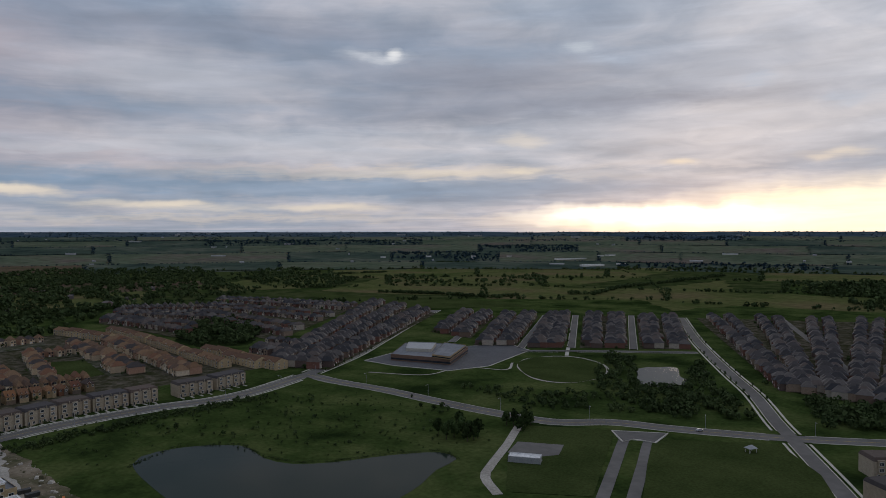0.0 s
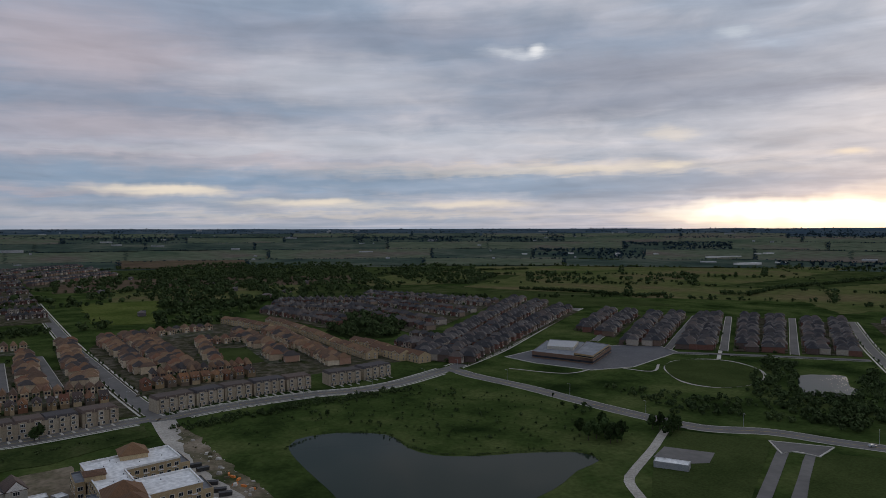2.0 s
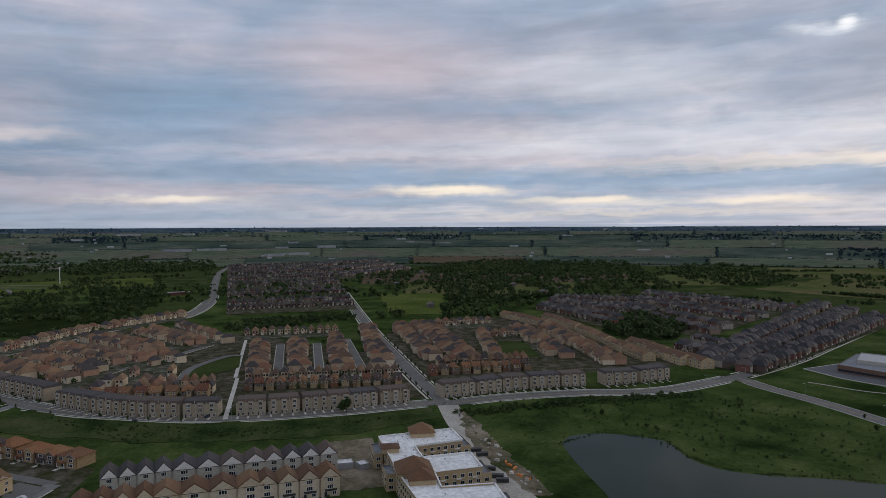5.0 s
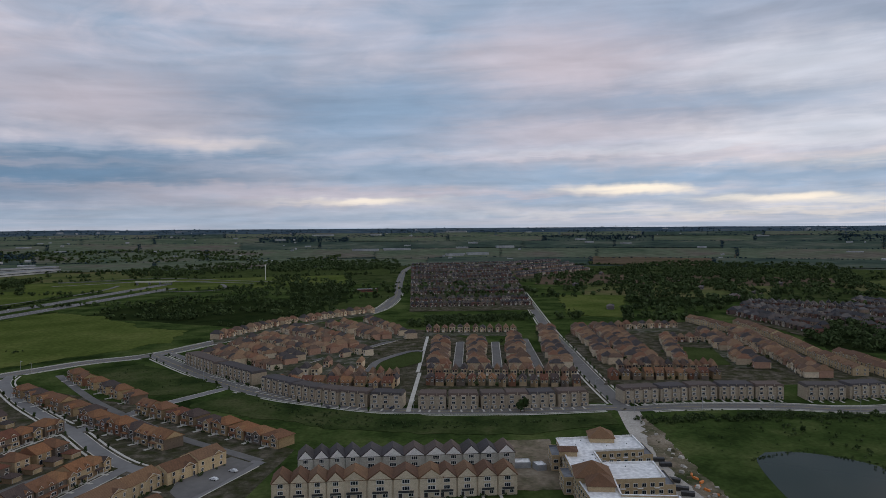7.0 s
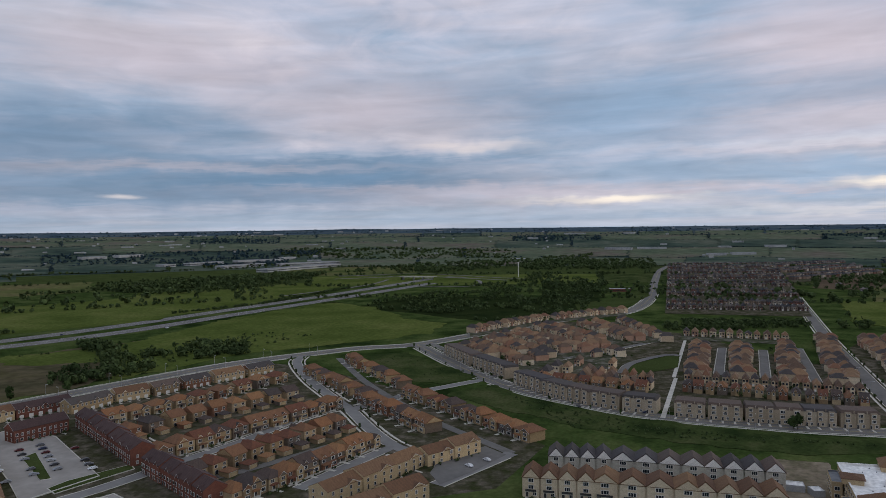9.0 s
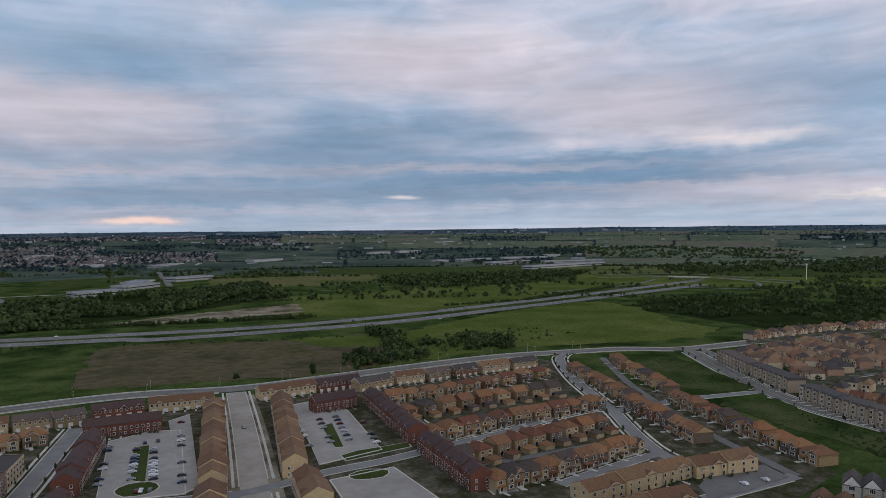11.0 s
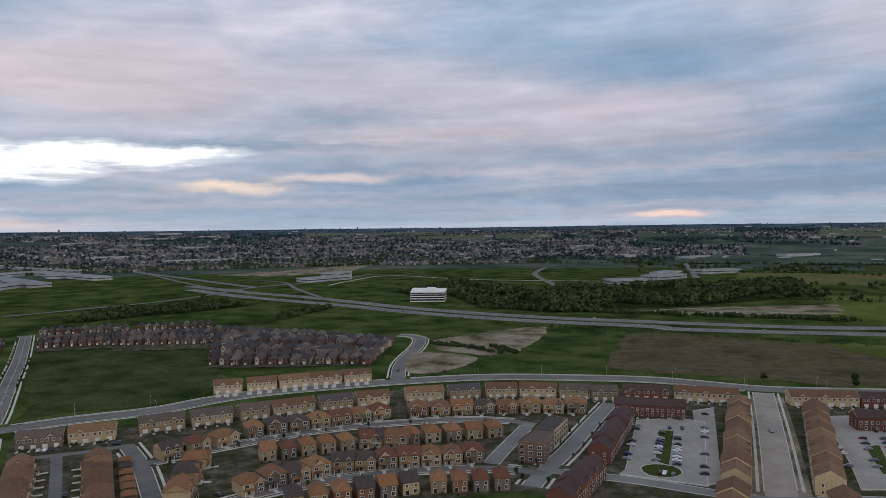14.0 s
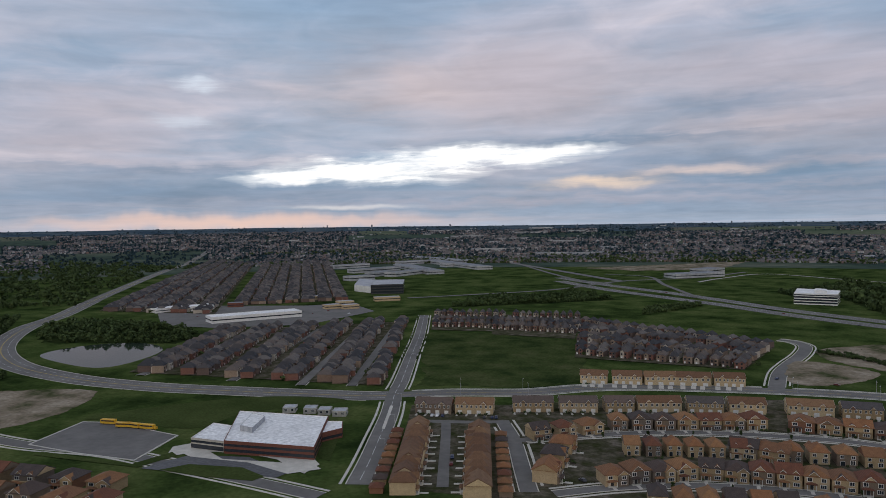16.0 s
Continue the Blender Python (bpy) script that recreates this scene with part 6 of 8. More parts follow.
for q in ([(24.7, -622.5), (-126.0, -886.4)], [(-42.1, -569.2), (-161.5, -818.2)], [(-89.2, -530.8), (-197.5, -782.0)], [(-123.7, -512.6), (-245.9, -796.2)], [(78.8, 718.6), (145.1, 998.5)], [(130.0, 717.0), (186.9, 997.6)], [(190.7, 707.0), (264.6, 994.8)], [(8.7, 754.8), (60.4, 999.7)],
          [(271.4, 519.8), (375.0, 960.6)], [(309.0, 489.7), (456.0, 950.1)], [(-432.8, 408.4), (-529.0, 503.5)], [(-409.0, 432.4), (-503.5, 528.9)], [(-384.2, 456.9), (-496.5, 565.7)], [(-348.0, 523.8), (-483.8, 666.0)], [(-387.9, 416.3), (-420.0, 383.7)],
          [(-470.2, 343.4), (-502.1, 378.3), (-521.0, 429.7), (-512.5, 438.5)], [(-105.1, 662.1), (-67.4, 783.0), (-19.7, 1050.9)]):
    pave(q)
pave([(76.7, 699.0), (162.0, 695.7), (248.0, 688.3)], w=8)
pave([(-364.2, -1105.7), (-486.3, -1106.6), (-652.4, -1120.8), (-857.1, -1214.5), (-1054.6, -1214.7), (-1257.3, -1290.8)], "asphalt ramp road", 12)
pave([(-1158.6, -2457.4), (-839.5, -1438.7), (-799.0, -1167.8)], "asphalt ramp road", 10)
pave([(-949.1, -1407.1), (-979.3, -1286.5), (-878.5, -1104.9), (-771.5, -890.0)], "asphalt slip road", 9)
pave([(-1081.4, -2541.6), (-958.2, -1787.4), (-857.1, -1214.5)], "motorway beyond the interchange", 20)
pave([(-972.8, -1120.9), (-1077.9, -1172.2), (-1252.6, -1214.6), (-1256.6, -952.5), (-1353.7, -699.7)], "rural road beyond the motorway", 8, "gravel")
pave([(-1209.7, -721.5), (-1473.5, -937.0), (-1722.4, -1061.1)], "paved stub road", 14)
pave([(-1531.0, -560.9), (-1919.5, -727.7), (-2496.8, -978.1)], "paved road to the warehouses", 14)
pave([(-1749.6, 426.5), (-1736.0, 640.7), (-1504.6, 749.7), (-1407.4, 791.6)], "overpass road", 10)
pave([(-1356.9, 499.5), (-1311.9, 595.0), (-1416.3, 661.4), (-1531.0, 681.9), (-1605.6, 660.1)], "looping slip road", 8)
pave([(-1273.4, 202.0), (-1441.3, 410.3), (-1627.3, 525.3), (-1697.7, 527.1), (-1769.3, 431.4)], "slip road", 8)
pave([(1249.2, 2253.8), (1267.2, 2614.8), (1277.7, 2715.5)], "far country road", 8)

# ---- special buildings ----
def prism(name, label, category, pts, z0, z1, wall, roofm, parapet=0.5, bands=(), windows=0, wz=(1.2,), parent=None):
    """A flat-roofed volume over a plan outline with parapet, window bands or rows of windows."""
    t = parent or thing(name, label, category)
    p = [Vector(q) for q in pts]
    area = sum(p[i - 1].x * p[i].y - p[i].x * p[i - 1].y for i in range(len(p)))
    if area < 0:
        p.reverse()
    n = len(p)
    c = sum(p, Vector((0, 0))) / n
    b = Build()
    lo, hi = [(*q, z0) for q in p], [(*q, z1 + parapet) for q in p]
    inn = [(*(q + (c - q).normalized() * 0.5), z1 + parapet) for q in p]
    b.solid(lo + hi + inn, [(i, (i + 1) % n, n + (i + 1) % n, n + i) for i in range(n)] + [(n + i, n + (i + 1) % n, 2 * n + (i + 1) % n, 2 * n + i) for i in range(n)], M[wall])
    part("body", b, t)
    b = Build()
    b.face([(*(q + (c - q).normalized() * 0.5), z1) for q in p], M[roofm])
    for i in range(n):
        a, d = p[i] + (c - p[i]).normalized() * 0.5, p[(i + 1) % n] + (c - p[(i + 1) % n]).normalized() * 0.5
        b.face([(*a, z1), (*d, z1), (*d, z1 + parapet), (*a, z1 + parapet)], M[roofm])
    part("roof", b, t)
    for i in range(n):
        a, d = p[i], p[(i + 1) % n]
        e = d - a
        if e.length < 4 or Vector((e.y, -e.x)).dot(-(a + d) / 2) < 0:
            continue
        ang = math.degrees(math.atan2(e.y, e.x))
        for z, h, mat in bands:
            bb = Build()
            bb.box(0.2, e.length - 0.2, -0.12, 0.02, z, z + h, M[mat])
            part("window_band", bb, t, pose(a.x, a.y, 0, 0, 0, ang))
        if windows:
            k = max(1, int(e.length / windows))
            for j in range(k):
                o = a + e * ((j + 0.5) / k)
                for z in wz:
                    window(t, o.x, o.y, z, windows * 0.5, 1.6, ang, cols=2)
    return t


def rooftop_unit(x, y, z, s=2.0):
    t = thing("rooftop_unit", "grey metal ventilation unit on a flat roof", "ventilation unit", "rooftop units", place(x, y, 0) @ Matrix.Translation((0, 0, z)))
    b = Build()
    b.box(-s, s, -s * 0.7, s * 0.7, 0, s * 0.9, M["metal"])
    part("casing", b, t)
    b = Build()
    b.box(-s * 0.7, s * 0.7, -s * 0.5, s * 0.5, s * 0.9, s * 0.9 + 0.2, M["dark"])
    part("grille", b, t)


sch = thing("school", "low brick school with large white flat roofs", "school")
prism("school", "", "", [(-24.3, -386.4), (-66.1, -356.2), (-85.2, -411.7), (-37.8, -446.6)], 0, 6.4, "wallred", "whiteroof", 0.5, bands=[(1.2, 1.5, "glass"), (4.0, 1.3, "glass")], parent=sch)
prism("school", "", "", [(-8.4, -402.5), (-24.4, -388.1), (-35.0, -414.2), (-21.5, -428.4)], 0, 5.6, "wallgrey", "whiteroof", 0.4, bands=[(0.6, 2.2, "glass"), (3.6, 1.3, "glass")], parent=sch)
prism("school", "", "", [(-75.9, -384.5), (-88.2, -388.9), (-91.7, -403.2), (-83.3, -407.7)], 0, 5, "wallred", "whiteroof", 0.4, bands=[(1.2, 1.5, "glass")], parent=sch)
prism("school", "", "", [(-34.2, -404.0), (-39.9, -396.2), (-49.6, -418.5), (-43.5, -428.5)], 6.4, 9, "greyroof", "whiteroof", 0.3, parent=sch)
for q in ([(-64.9, -456.1), (-72.4, -453.3)], [(-76.8, -448.8), (-84.2, -445.9)], [(-84.6, -441.6), (-91.9, -438.7)], [(-92.3, -434.4), (-100.3, -431.2)]):
    a, d = Vector(q[0]), Vector(q[1])
    n = Vector((-(d - a).y, (d - a).x)).normalized() * 9
    if n.dot(a) < 0:
        n = -n
    prism("portable_classroom", "grey portable classroom with flat roof on the grass", "classroom", [a, d, d + n, a + n], 0, 3.4, "wallgrey", "greyroof", 0.15, windows=3.0)
sc2 = thing("school", "single-storey brown brick school with grey flat roof", "school")
prism("school", "", "", [(-47.9, 649.4), (6.4, 624.8), (24.1, 690.8), (-4.8, 713.0), (-38.4, 714.5)], 0, 5.5, "wallbrown", "slateroof", 0.5, bands=[(1.2, 1.6, "glass")], parent=sc2)
prism("school", "", "", [(-9.8, 632.5), (6.2, 621.3), (22.3, 684.8), (1.4, 701.4)], 5.5, 8, "wall", "slateroof", 0.5, bands=[(6.2, 1.0, "glass")], parent=sc2)
prism("school", "", "", [(-35.2, 666.5), (-10.9, 661.2), (-6.7, 700.2), (-34.4, 706.0)], 5.5, 8, "wallgrey", "metal", 0.5, parent=sc2)

apt = thing("apartment_building", "three-storey brick apartment building with white flat roof under construction", "apartment building")
OUT = [(-226.0, 281.8), (-202.6, 314.1), (-187.1, 300.5), (-201.6, 279.4), (-188.3, 267.4), (-173.4, 285.6), (-158.5, 271.2), (-172.1, 253.4), (-160.0, 240.5), (-143.6, 256.0), (-129.4, 241.5), (-150.0, 216.0), (-182.2, 241.9), (-200.7, 259.0)]
prism("apt", "", "", OUT, 0, 10.4, "walltan", "whiteroof", 0.7, windows=3.6, wz=(1.0, 4.2, 7.3), parent=apt)
for i in range(len(OUT)):
    a, d = Vector(OUT[i - 1]), Vector(OUT[i])
    e = d - a
    ang = math.degrees(math.atan2(e.y, e.x))
    b = Build()
    b.box(-0.25, e.length + 0.25, -0.3, 0.35, 0, 0.22, M["whiteroof"])
    part("parapet_cap", b, apt, pose(a.x, a.y, 11.1, 0, 0, ang))
# balconies on the wing sides that look over the yards
for i in (2, 4, 6, 8):
    a, d = Vector(OUT[i]), Vector(OUT[i + 1])
    e = d - a
    ang = math.degrees(math.atan2(e.y, e.x))
    k = max(2, int(e.length / 6))
    for j in range(k):
        for z in (3.6, 6.8):
            b = Build()
            b.box(-1.2, 1.2, -1.1, 1.1, 0, 0.2, M["trim"])
            b.box(-1.2, 1.2, -1.1, -1.02, 0.2, 1.1, M["trim"])
            o = a + e * ((j + 0.5) / k)
            part("balcony", b, apt, pose(o.x, o.y, z, 0, 0, ang))
# lower terraces stepping down at the wing ends
for p, q in ((1, 2), (5, 6), (9, 10)):
    a, d = Vector(OUT[p]), Vector(OUT[q])
    o = (d - a).normalized()
    n_ = Vector((o.y, -o.x))
    if n_.dot(Vector((1, 1))) < 0:
        n_ = -n_
    prism("apt", "", "", [a + o * 1.5, d - o * 0.2, d - o * 0.2 + n_ * 4.5, a + o * 1.5 + n_ * 4.5], 0, 7.0, "walltan", "slateroof", 0.8, windows=4.0, wz=(1.0, 4.2), parent=apt)
for a, d in ((Vector((-226.0, 281.8)), Vector((-214.0, 270.0))), (Vector((-200.7, 259.0)), Vector((-191.0, 250.2)))):
    n_ = Vector((-0.68, -0.73)) * 4.2
    prism("apt", "", "", [a, d, d + n_, a + n_], 0, 7.0, "walltan", "slateroof", 0.8, windows=4.0, wz=(1.0, 4.2), parent=apt)


def pavilion(pts, z, w, rise):
    (x, y), = pts
    b = Build()
    b.box(-w / 2, w / 2, -w / 2, w / 2, 0, 2.4, M["walltan"])
    part("roof_pavilion", b, apt, pose(x, y, z, 0, 0, 43))
    b = Build()
    b.hip(-w / 2, w / 2, -w / 2, w / 2, 2.4, rise, M["rooftan"], 0.6)
    part("pavilion_roof", b, apt, pose(x, y, z, 0, 0, 43))


pavilion([(-211.0, 298.5)], 10.4, 12, 4.2)
pavilion([(-208.0, 268.0)], 10.4, 8, 1.2)
pavilion([(-181.0, 250.0)], 10.4, 15, 5.2)
pavilion([(-172.0, 243.0)], 10.4, 11, 3.6)
for k in range(24):
    q = fill(OUT, 1)[0]
    rooftop_unit(q[0], q[1], 10.43, rng.uniform(0.16, 0.3))

off = prism("office_building", "white banded four-storey office block with dark ribbon windows", "office building", [(-829.0, -760.4), (-863.3, -717.6), (-914.9, -756.1), (-891.7, -811.5)], 0, 15, "trim", "whiteroof", 0.8, bands=[(1.6, 2.5, "glass"), (5.4, 2.5, "glass"), (9.2, 2.5, "glass"), (12.6, 1.6, "glass")])
prism("", "", "", [(-861.6, -754.0), (-865.5, -737.1), (-887.9, -755.8), (-884.2, -772.2)], 15, 19, "trim", "whiteroof", 0.3, parent=off)
off2 = prism("office_building", "dark glass office building with a white warehouse behind", "office building", [(-327.6, -1201.5), (-384.3, -1191.4), (-420.5, -1296.5), (-366.9, -1315.1)], 0, 16, "dark", "greyroof", 0.8, bands=[(2.0, 3.0, "glass"), (7.0, 3.0, "glass"), (11.5, 3.0, "glass")])
prism("warehouse", "white flat-roofed industrial warehouse building", "warehouse", [(-317.6, -1279.0), (-335.5, -1219.9), (-393.2, -1370.9), (-367.3, -1433.8)], 0, 11, "trim", "greyroof", 0.6)
brick = thing("apartment_building", "brown brick low apartment building with dark flat roof", "apartment building")
prism("b", "", "", [(-293.4, -197.6), (-298.0, -185.3), (-321.5, -193.4), (-318.2, -203.3)], 0, 10, "wallbrown", "roofgrey", 0.6, windows=4, wz=(1.2, 4.2, 7.2), parent=brick)
prism("b", "", "", [(-321.1, -205.2), (-324.5, -195.2), (-350.1, -201.8), (-349.1, -212.3)], 0, 9, "walltan", "roofgrey", 0.3, windows=4, wz=(1.2, 4.2, 6.6), parent=brick)


def shed(pts, depth, h, wall="pale", roofm="slateroof", label="white flat-roofed industrial warehouse building", cat="warehouse", name="warehouse", band=True):
    a, d = Vector(pts[0]), Vector(pts[1])
    n = Vector((-(d - a).y, (d - a).x)).normalized() * depth
    if n.dot(a) < 0:
        n = -n
    prism(name, label, cat, [a, d, d + n, a + n], 0, h, wall, roofm, 0.5, bands=[(h * 0.45, h * 0.18, "glass")] if band else ())


shed([(-46.9, -922.8), (-162.6, -944.6)], 30, 8, "trim", "whiteroof", label="long white-roofed shopping plaza", cat="shop", name="plaza_building")
shed([(-20.5, -1074.8), (-59.0, -1086.7)], 25, 7, "trim", "whiteroof", label="white-roofed shop in the plaza", cat="shop", name="plaza_building")
shed([(19.3, -1078.0), (-13.0, -1093.2)], 22, 6, "trim", "whiteroof", label="white-roofed shop in the plaza", cat="shop", name="plaza_building")
shed([(-79.7, -1108.1), (-102.0, -1104.9)], 18, 6, "wallred", label="brick shop in the plaza", cat="shop", name="plaza_building")
for q in ([(-208.4, -1154.5), (-242.9, -1154.8)], [(-236.3, -1050.3), (-261.0, -1053.5)], [(-208.2, -1010.5), (-231.6, -1013.2)], [(-301.9, -1083.7), (-342.8, -1079.4)], [(-231.9, -997.9), (-255.3, -1000.5)]):
    shed(q, 15, 6, "walltan", "greyroof", "tan roadside restaurant or shop", "shop", "shop_building")
for q in ([(-232.0, 255.9), (-226.3, 262.5)], [(-220.9, 261.5), (-219.0, 265.9)]):
    shed(q, 6, 2.6, "metal", "whiteroof", "pale metal site cabin on the building site", "cabin", "site_cabin", False)
for q in ([(-366.4, -1519.5), (-428.6, -1534.3)], [(-452.3, -1618.9), (-516.7, -1663.9)], [(-442.2, -1984.7), (-552.4, -2030.6)], [(-494.0, -1591.0), (-619.3, -1690.5)], [(-665.1, -2087.2), (-815.5, -2130.1)], [(-439.5, -1765.2), (-580.8, -1823.6)], [(-739.7, -1892.1), (-809.8, -1908.7)]):
    shed(q, 32, 10)
for q in ([(-1290.2, -641.3), (-1358.2, -582.7)], [(-1442.8, -613.0), (-1536.2, -584.4)], [(-1547.9, -631.6), (-1633.7, -632.6)], [(-1676.1, -600.5), (-1761.6, -537.6)], [(-2660.0, -1485.7), (-2746.6, -1445.4)], [(-2314.6, -877.8), (-2483.2, -860.1)], [(-2542.1, -632.6), (-2665.3, -554.9)],
          [(-999.0, -1219.5), (-1054.6, -1214.7)], [(-1054.6, -1214.7), (-1127.8, -1217.6)], [(-1160.7, -1308.0), (-1235.4, -1333.4)], [(-1144.3, -2631.5), (-1338.5, -2582.1)], [(-1271.7, -2327.4), (-1407.1, -2289.3)], [(-1397.1, -2236.8), (-1544.2, -2249.8)], [(-1374.9, -3445.1), (-1528.9, -3367.3)], [(-1779.4, -3555.3), (-1956.5, -3451.9)],
          [(-607.7, -1977.2), (-586.8, -1631.3)], [(-809.7, -2487.1), (-859.6, -2068.5)], [(-769.2, -2131.2), (-764.1, -1726.8)], [(-1501.1, -3177.8), (-1623.8, -3073.2)], [(-1638.5, -2844.4), (-1716.6, -2789.8)], [(-1620.8, -2415.8), (-1702.9, -2387.3)], [(-1450.8, -3996.7), (-1565.7, -3920.8)], [(-2103.7, -3472.1), (-2183.7, -3434.2)], [(-2106.9, -3914.0), (-2216.1, -3843.1)]):
    shed(q, 45, 9)
for q in ([(-2286.4, 195.2), (-2404.8, 344.3)], [(-2588.9, 267.6), (-2647.3, 437.0)], [(-2017.6, 288.8), (-2115.5, 395.8)], [(-2115.5, 395.8), (-2220.0, 548.0)], [(-2541.7, 107.8), (-2617.6, 223.5)], [(-2934.1, -126.5), (-3005.6, -43.7)], [(-2896.2, -249.2), (-2939.5, -168.7)], [(-2478.6, 25.4), (-2510.8, 61.6)],
          [(-2331.5, 377.0), (-2390.0, 585.0)], [(-2680.5, 434.6), (-2690.8, 491.3)], [(-2485.0, 1734.7), (-2407.4, 1811.4)], [(-2410.0, 1848.5), (-2350.6, 1945.4)], [(-2019.5, 1861.7), (-1993.4, 1918.2)], [(-1996.2, 1948.5), (-1954.3, 2019.5)], [(-2151.8, 2288.1), (-2122.0, 2355.3)], [(-3461.8, 2152.6), (-3419.6, 2263.8)], [(-3230.7, 2958.3), (-3134.6, 3038.9)], [(-3310.6, 2437.1), (-3266.7, 2477.3)]):
    shed(q, 40, 9)
shed([(-1080.0, 764.0), (-1061.0, 797.0)], 14, 5, "wallred", "greyroof", "low red roadside shop building", "shop", "roadside_building")
shed([(33.2, 360.6), (49.3, 356.4)], 7, 2.8, "metal", "whiteroof", "long low white farm shed", "shed", "farm_shed", False)
shed([(469.3, 2358.8), (549.7, 2413.1)], 20, 8, "trim", "whiteroof", "long white farm barn in fields", "barn", "barn", False)
for q in ([(436.9, 2716.9), (560.5, 2767.6)], [(670.3, 2867.1), (704.0, 2893.1)], [(-249.6, 2840.6), (-229.5, 2843.4)], [(261.1, 2871.4), (277.9, 2872.7)], [(-68.1, 2889.9), (-47.5, 2892.3)], [(117.1, 2884.1), (133.7, 2885.7)], [(1127.1, 2851.9), (1184.3, 2842.3)], [(629.3, 2866.1), (652.0, 2866.7)], [(626.8, 2505.9), (658.5, 2534.1)]):
    shed(q, 18, 6, "trim", "metal", "farm building with reflective metal roof", "barn", "barn", False)
sp = thing("sign_mast", "tall slender white roadside mast by the motorway", "mast", "", place(*[(-1514.6, 809.8)][0], 0))
b = Build()
b.box(-0.7, 0.7, -0.7, 0.7, 0, 33, M["trim"], 0.2)
part("mast", b, sp)
b = Build()
b.box(-1.6, 1.6, -1.0, 1.0, 33, 35, M["trim"])
part("head", b, sp)
# road bridge over the motorway, with grassed ramps
ov = thing("road_bridge", "grey concrete road bridge over the motorway", "bridge")
a, d = Vector((-1568.7, 532.9)), Vector((-1524.6, 596.8))
e = d - a
m_ = pose(a.x, a.y, 0, 0, 0, math.degrees(math.atan2(e.y, e.x)))
b = Build()
b.box(0, e.length, -7, 7, 5.6, 7.0, M["concrete"])
part("deck", b, ov, m_)
for s in (-1, 1):
    b = Build()
    b.box(-4, e.length + 4, s * 7 - 0.3, s * 7 + 0.3, 7.0, 8.1, M["concrete"])
    part("parapet", b, ov, m_)
for k in (0.04, 0.36, 0.64, 0.96):
    b = Build()
    b.box(e.length * k - 0.8, e.length * k + 0.8, -6, 6, 0, 5.6, M["slateroof"])
    part("pier", b, ov, m_)
for o, w_ in ((a, -1), (d, 1)):
    b = Build()
    x0, x1 = (0, -170) if w_ < 0 else (e.length, e.length + 170)
    b.solid([(x0, -7, 6.9), (x0, 7, 6.9), (x1, 7, 0.1), (x1, -7, 0.1), (x0, -18, 0), (x0, 18, 0), (x1, 9, 0), (x1, -9, 0)], [(0, 4, 7, 3), (1, 2, 6, 5), (0, 1, 5, 4)], M["hay"])
    b.solid([(x0, -7, 6.9), (x0, 7, 6.9), (x1, 7, 0.1), (x1, -7, 0.1)], [(0, 1, 2, 3)], M["asphalt"])
    part("ramp", b, ov, m_)
# small gazebo on the grass
gz = thing("gazebo", "small white park gazebo with pitched metal roof", "gazebo", "", place(*[(164.6, 376.4)][0], 20))
for x in (-2.2, 2.2):
    for y in (-1.6, 1.6):
        b = Build()
        b.box(-0.1, 0.1, -0.1, 0.1, 0, 2.6, M["trim"])
        part("post", b, gz, (x, y, 0))
b = Build()
b.hip(-2.5, 2.5, -1.9, 1.9, 2.6, 1.6, M["metal"], 0.3, ridge="x")
part("roof", b, gz)
# townhouses at the crossroads
for q in ([(205.5, 335.1), (231.7, 334.4)], [(188.7, 297.0), (219.2, 301.9)]):
    block(q, "mansard")
# ---- plants ----
def leaf_cloud(r, n, size, lumps, height, base, squash=1.0):
    """Random leaf clumps (quads) over several lumps that make up a crown."""
    cs = []
    for i in range(lumps):
        a, q = r.uniform(0, 6.28), r.uniform(0.15, 0.62)
        cs.append((math.cos(a) * q * height * 0.42 * squash, math.sin(a) * q * height * 0.42 * squash, base + r.uniform(0.15, 0.75) * height, r.uniform(0.2, 0.32) * height))
    cs.append((0, 0, base + height * 0.75, height * 0.28))
    vs = []
    for k in range(n):
        cx, cy, cz, cr = cs[k % len(cs)]
        u = Vector((r.gauss(0, 1), r.gauss(0, 1), r.gauss(0, 1))).normalized()
        p = Vector((cx, cy, cz)) + Vector((u.x * squash, u.y * squash, u.z * 0.85)) * cr * r.uniform(0.55, 1.05)
        e = (u + Vector((r.uniform(-0.7, 0.7), r.uniform(-0.7, 0.7), r.uniform(-0.7, 0.7)))).normalized()
        s = e.cross(Vector((0.3, 0.2, 1))).normalized()
        f = e.cross(s)
        w, h = size * r.uniform(0.6, 1.3), size * r.uniform(0.6, 1.3)
        vs.append((p - s * w - f * h * 0.5, p + s * w * 0.6 - f * h, p + s * w + f * h * 0.4, p - s * w * 0.5 + f * h))
    return vs


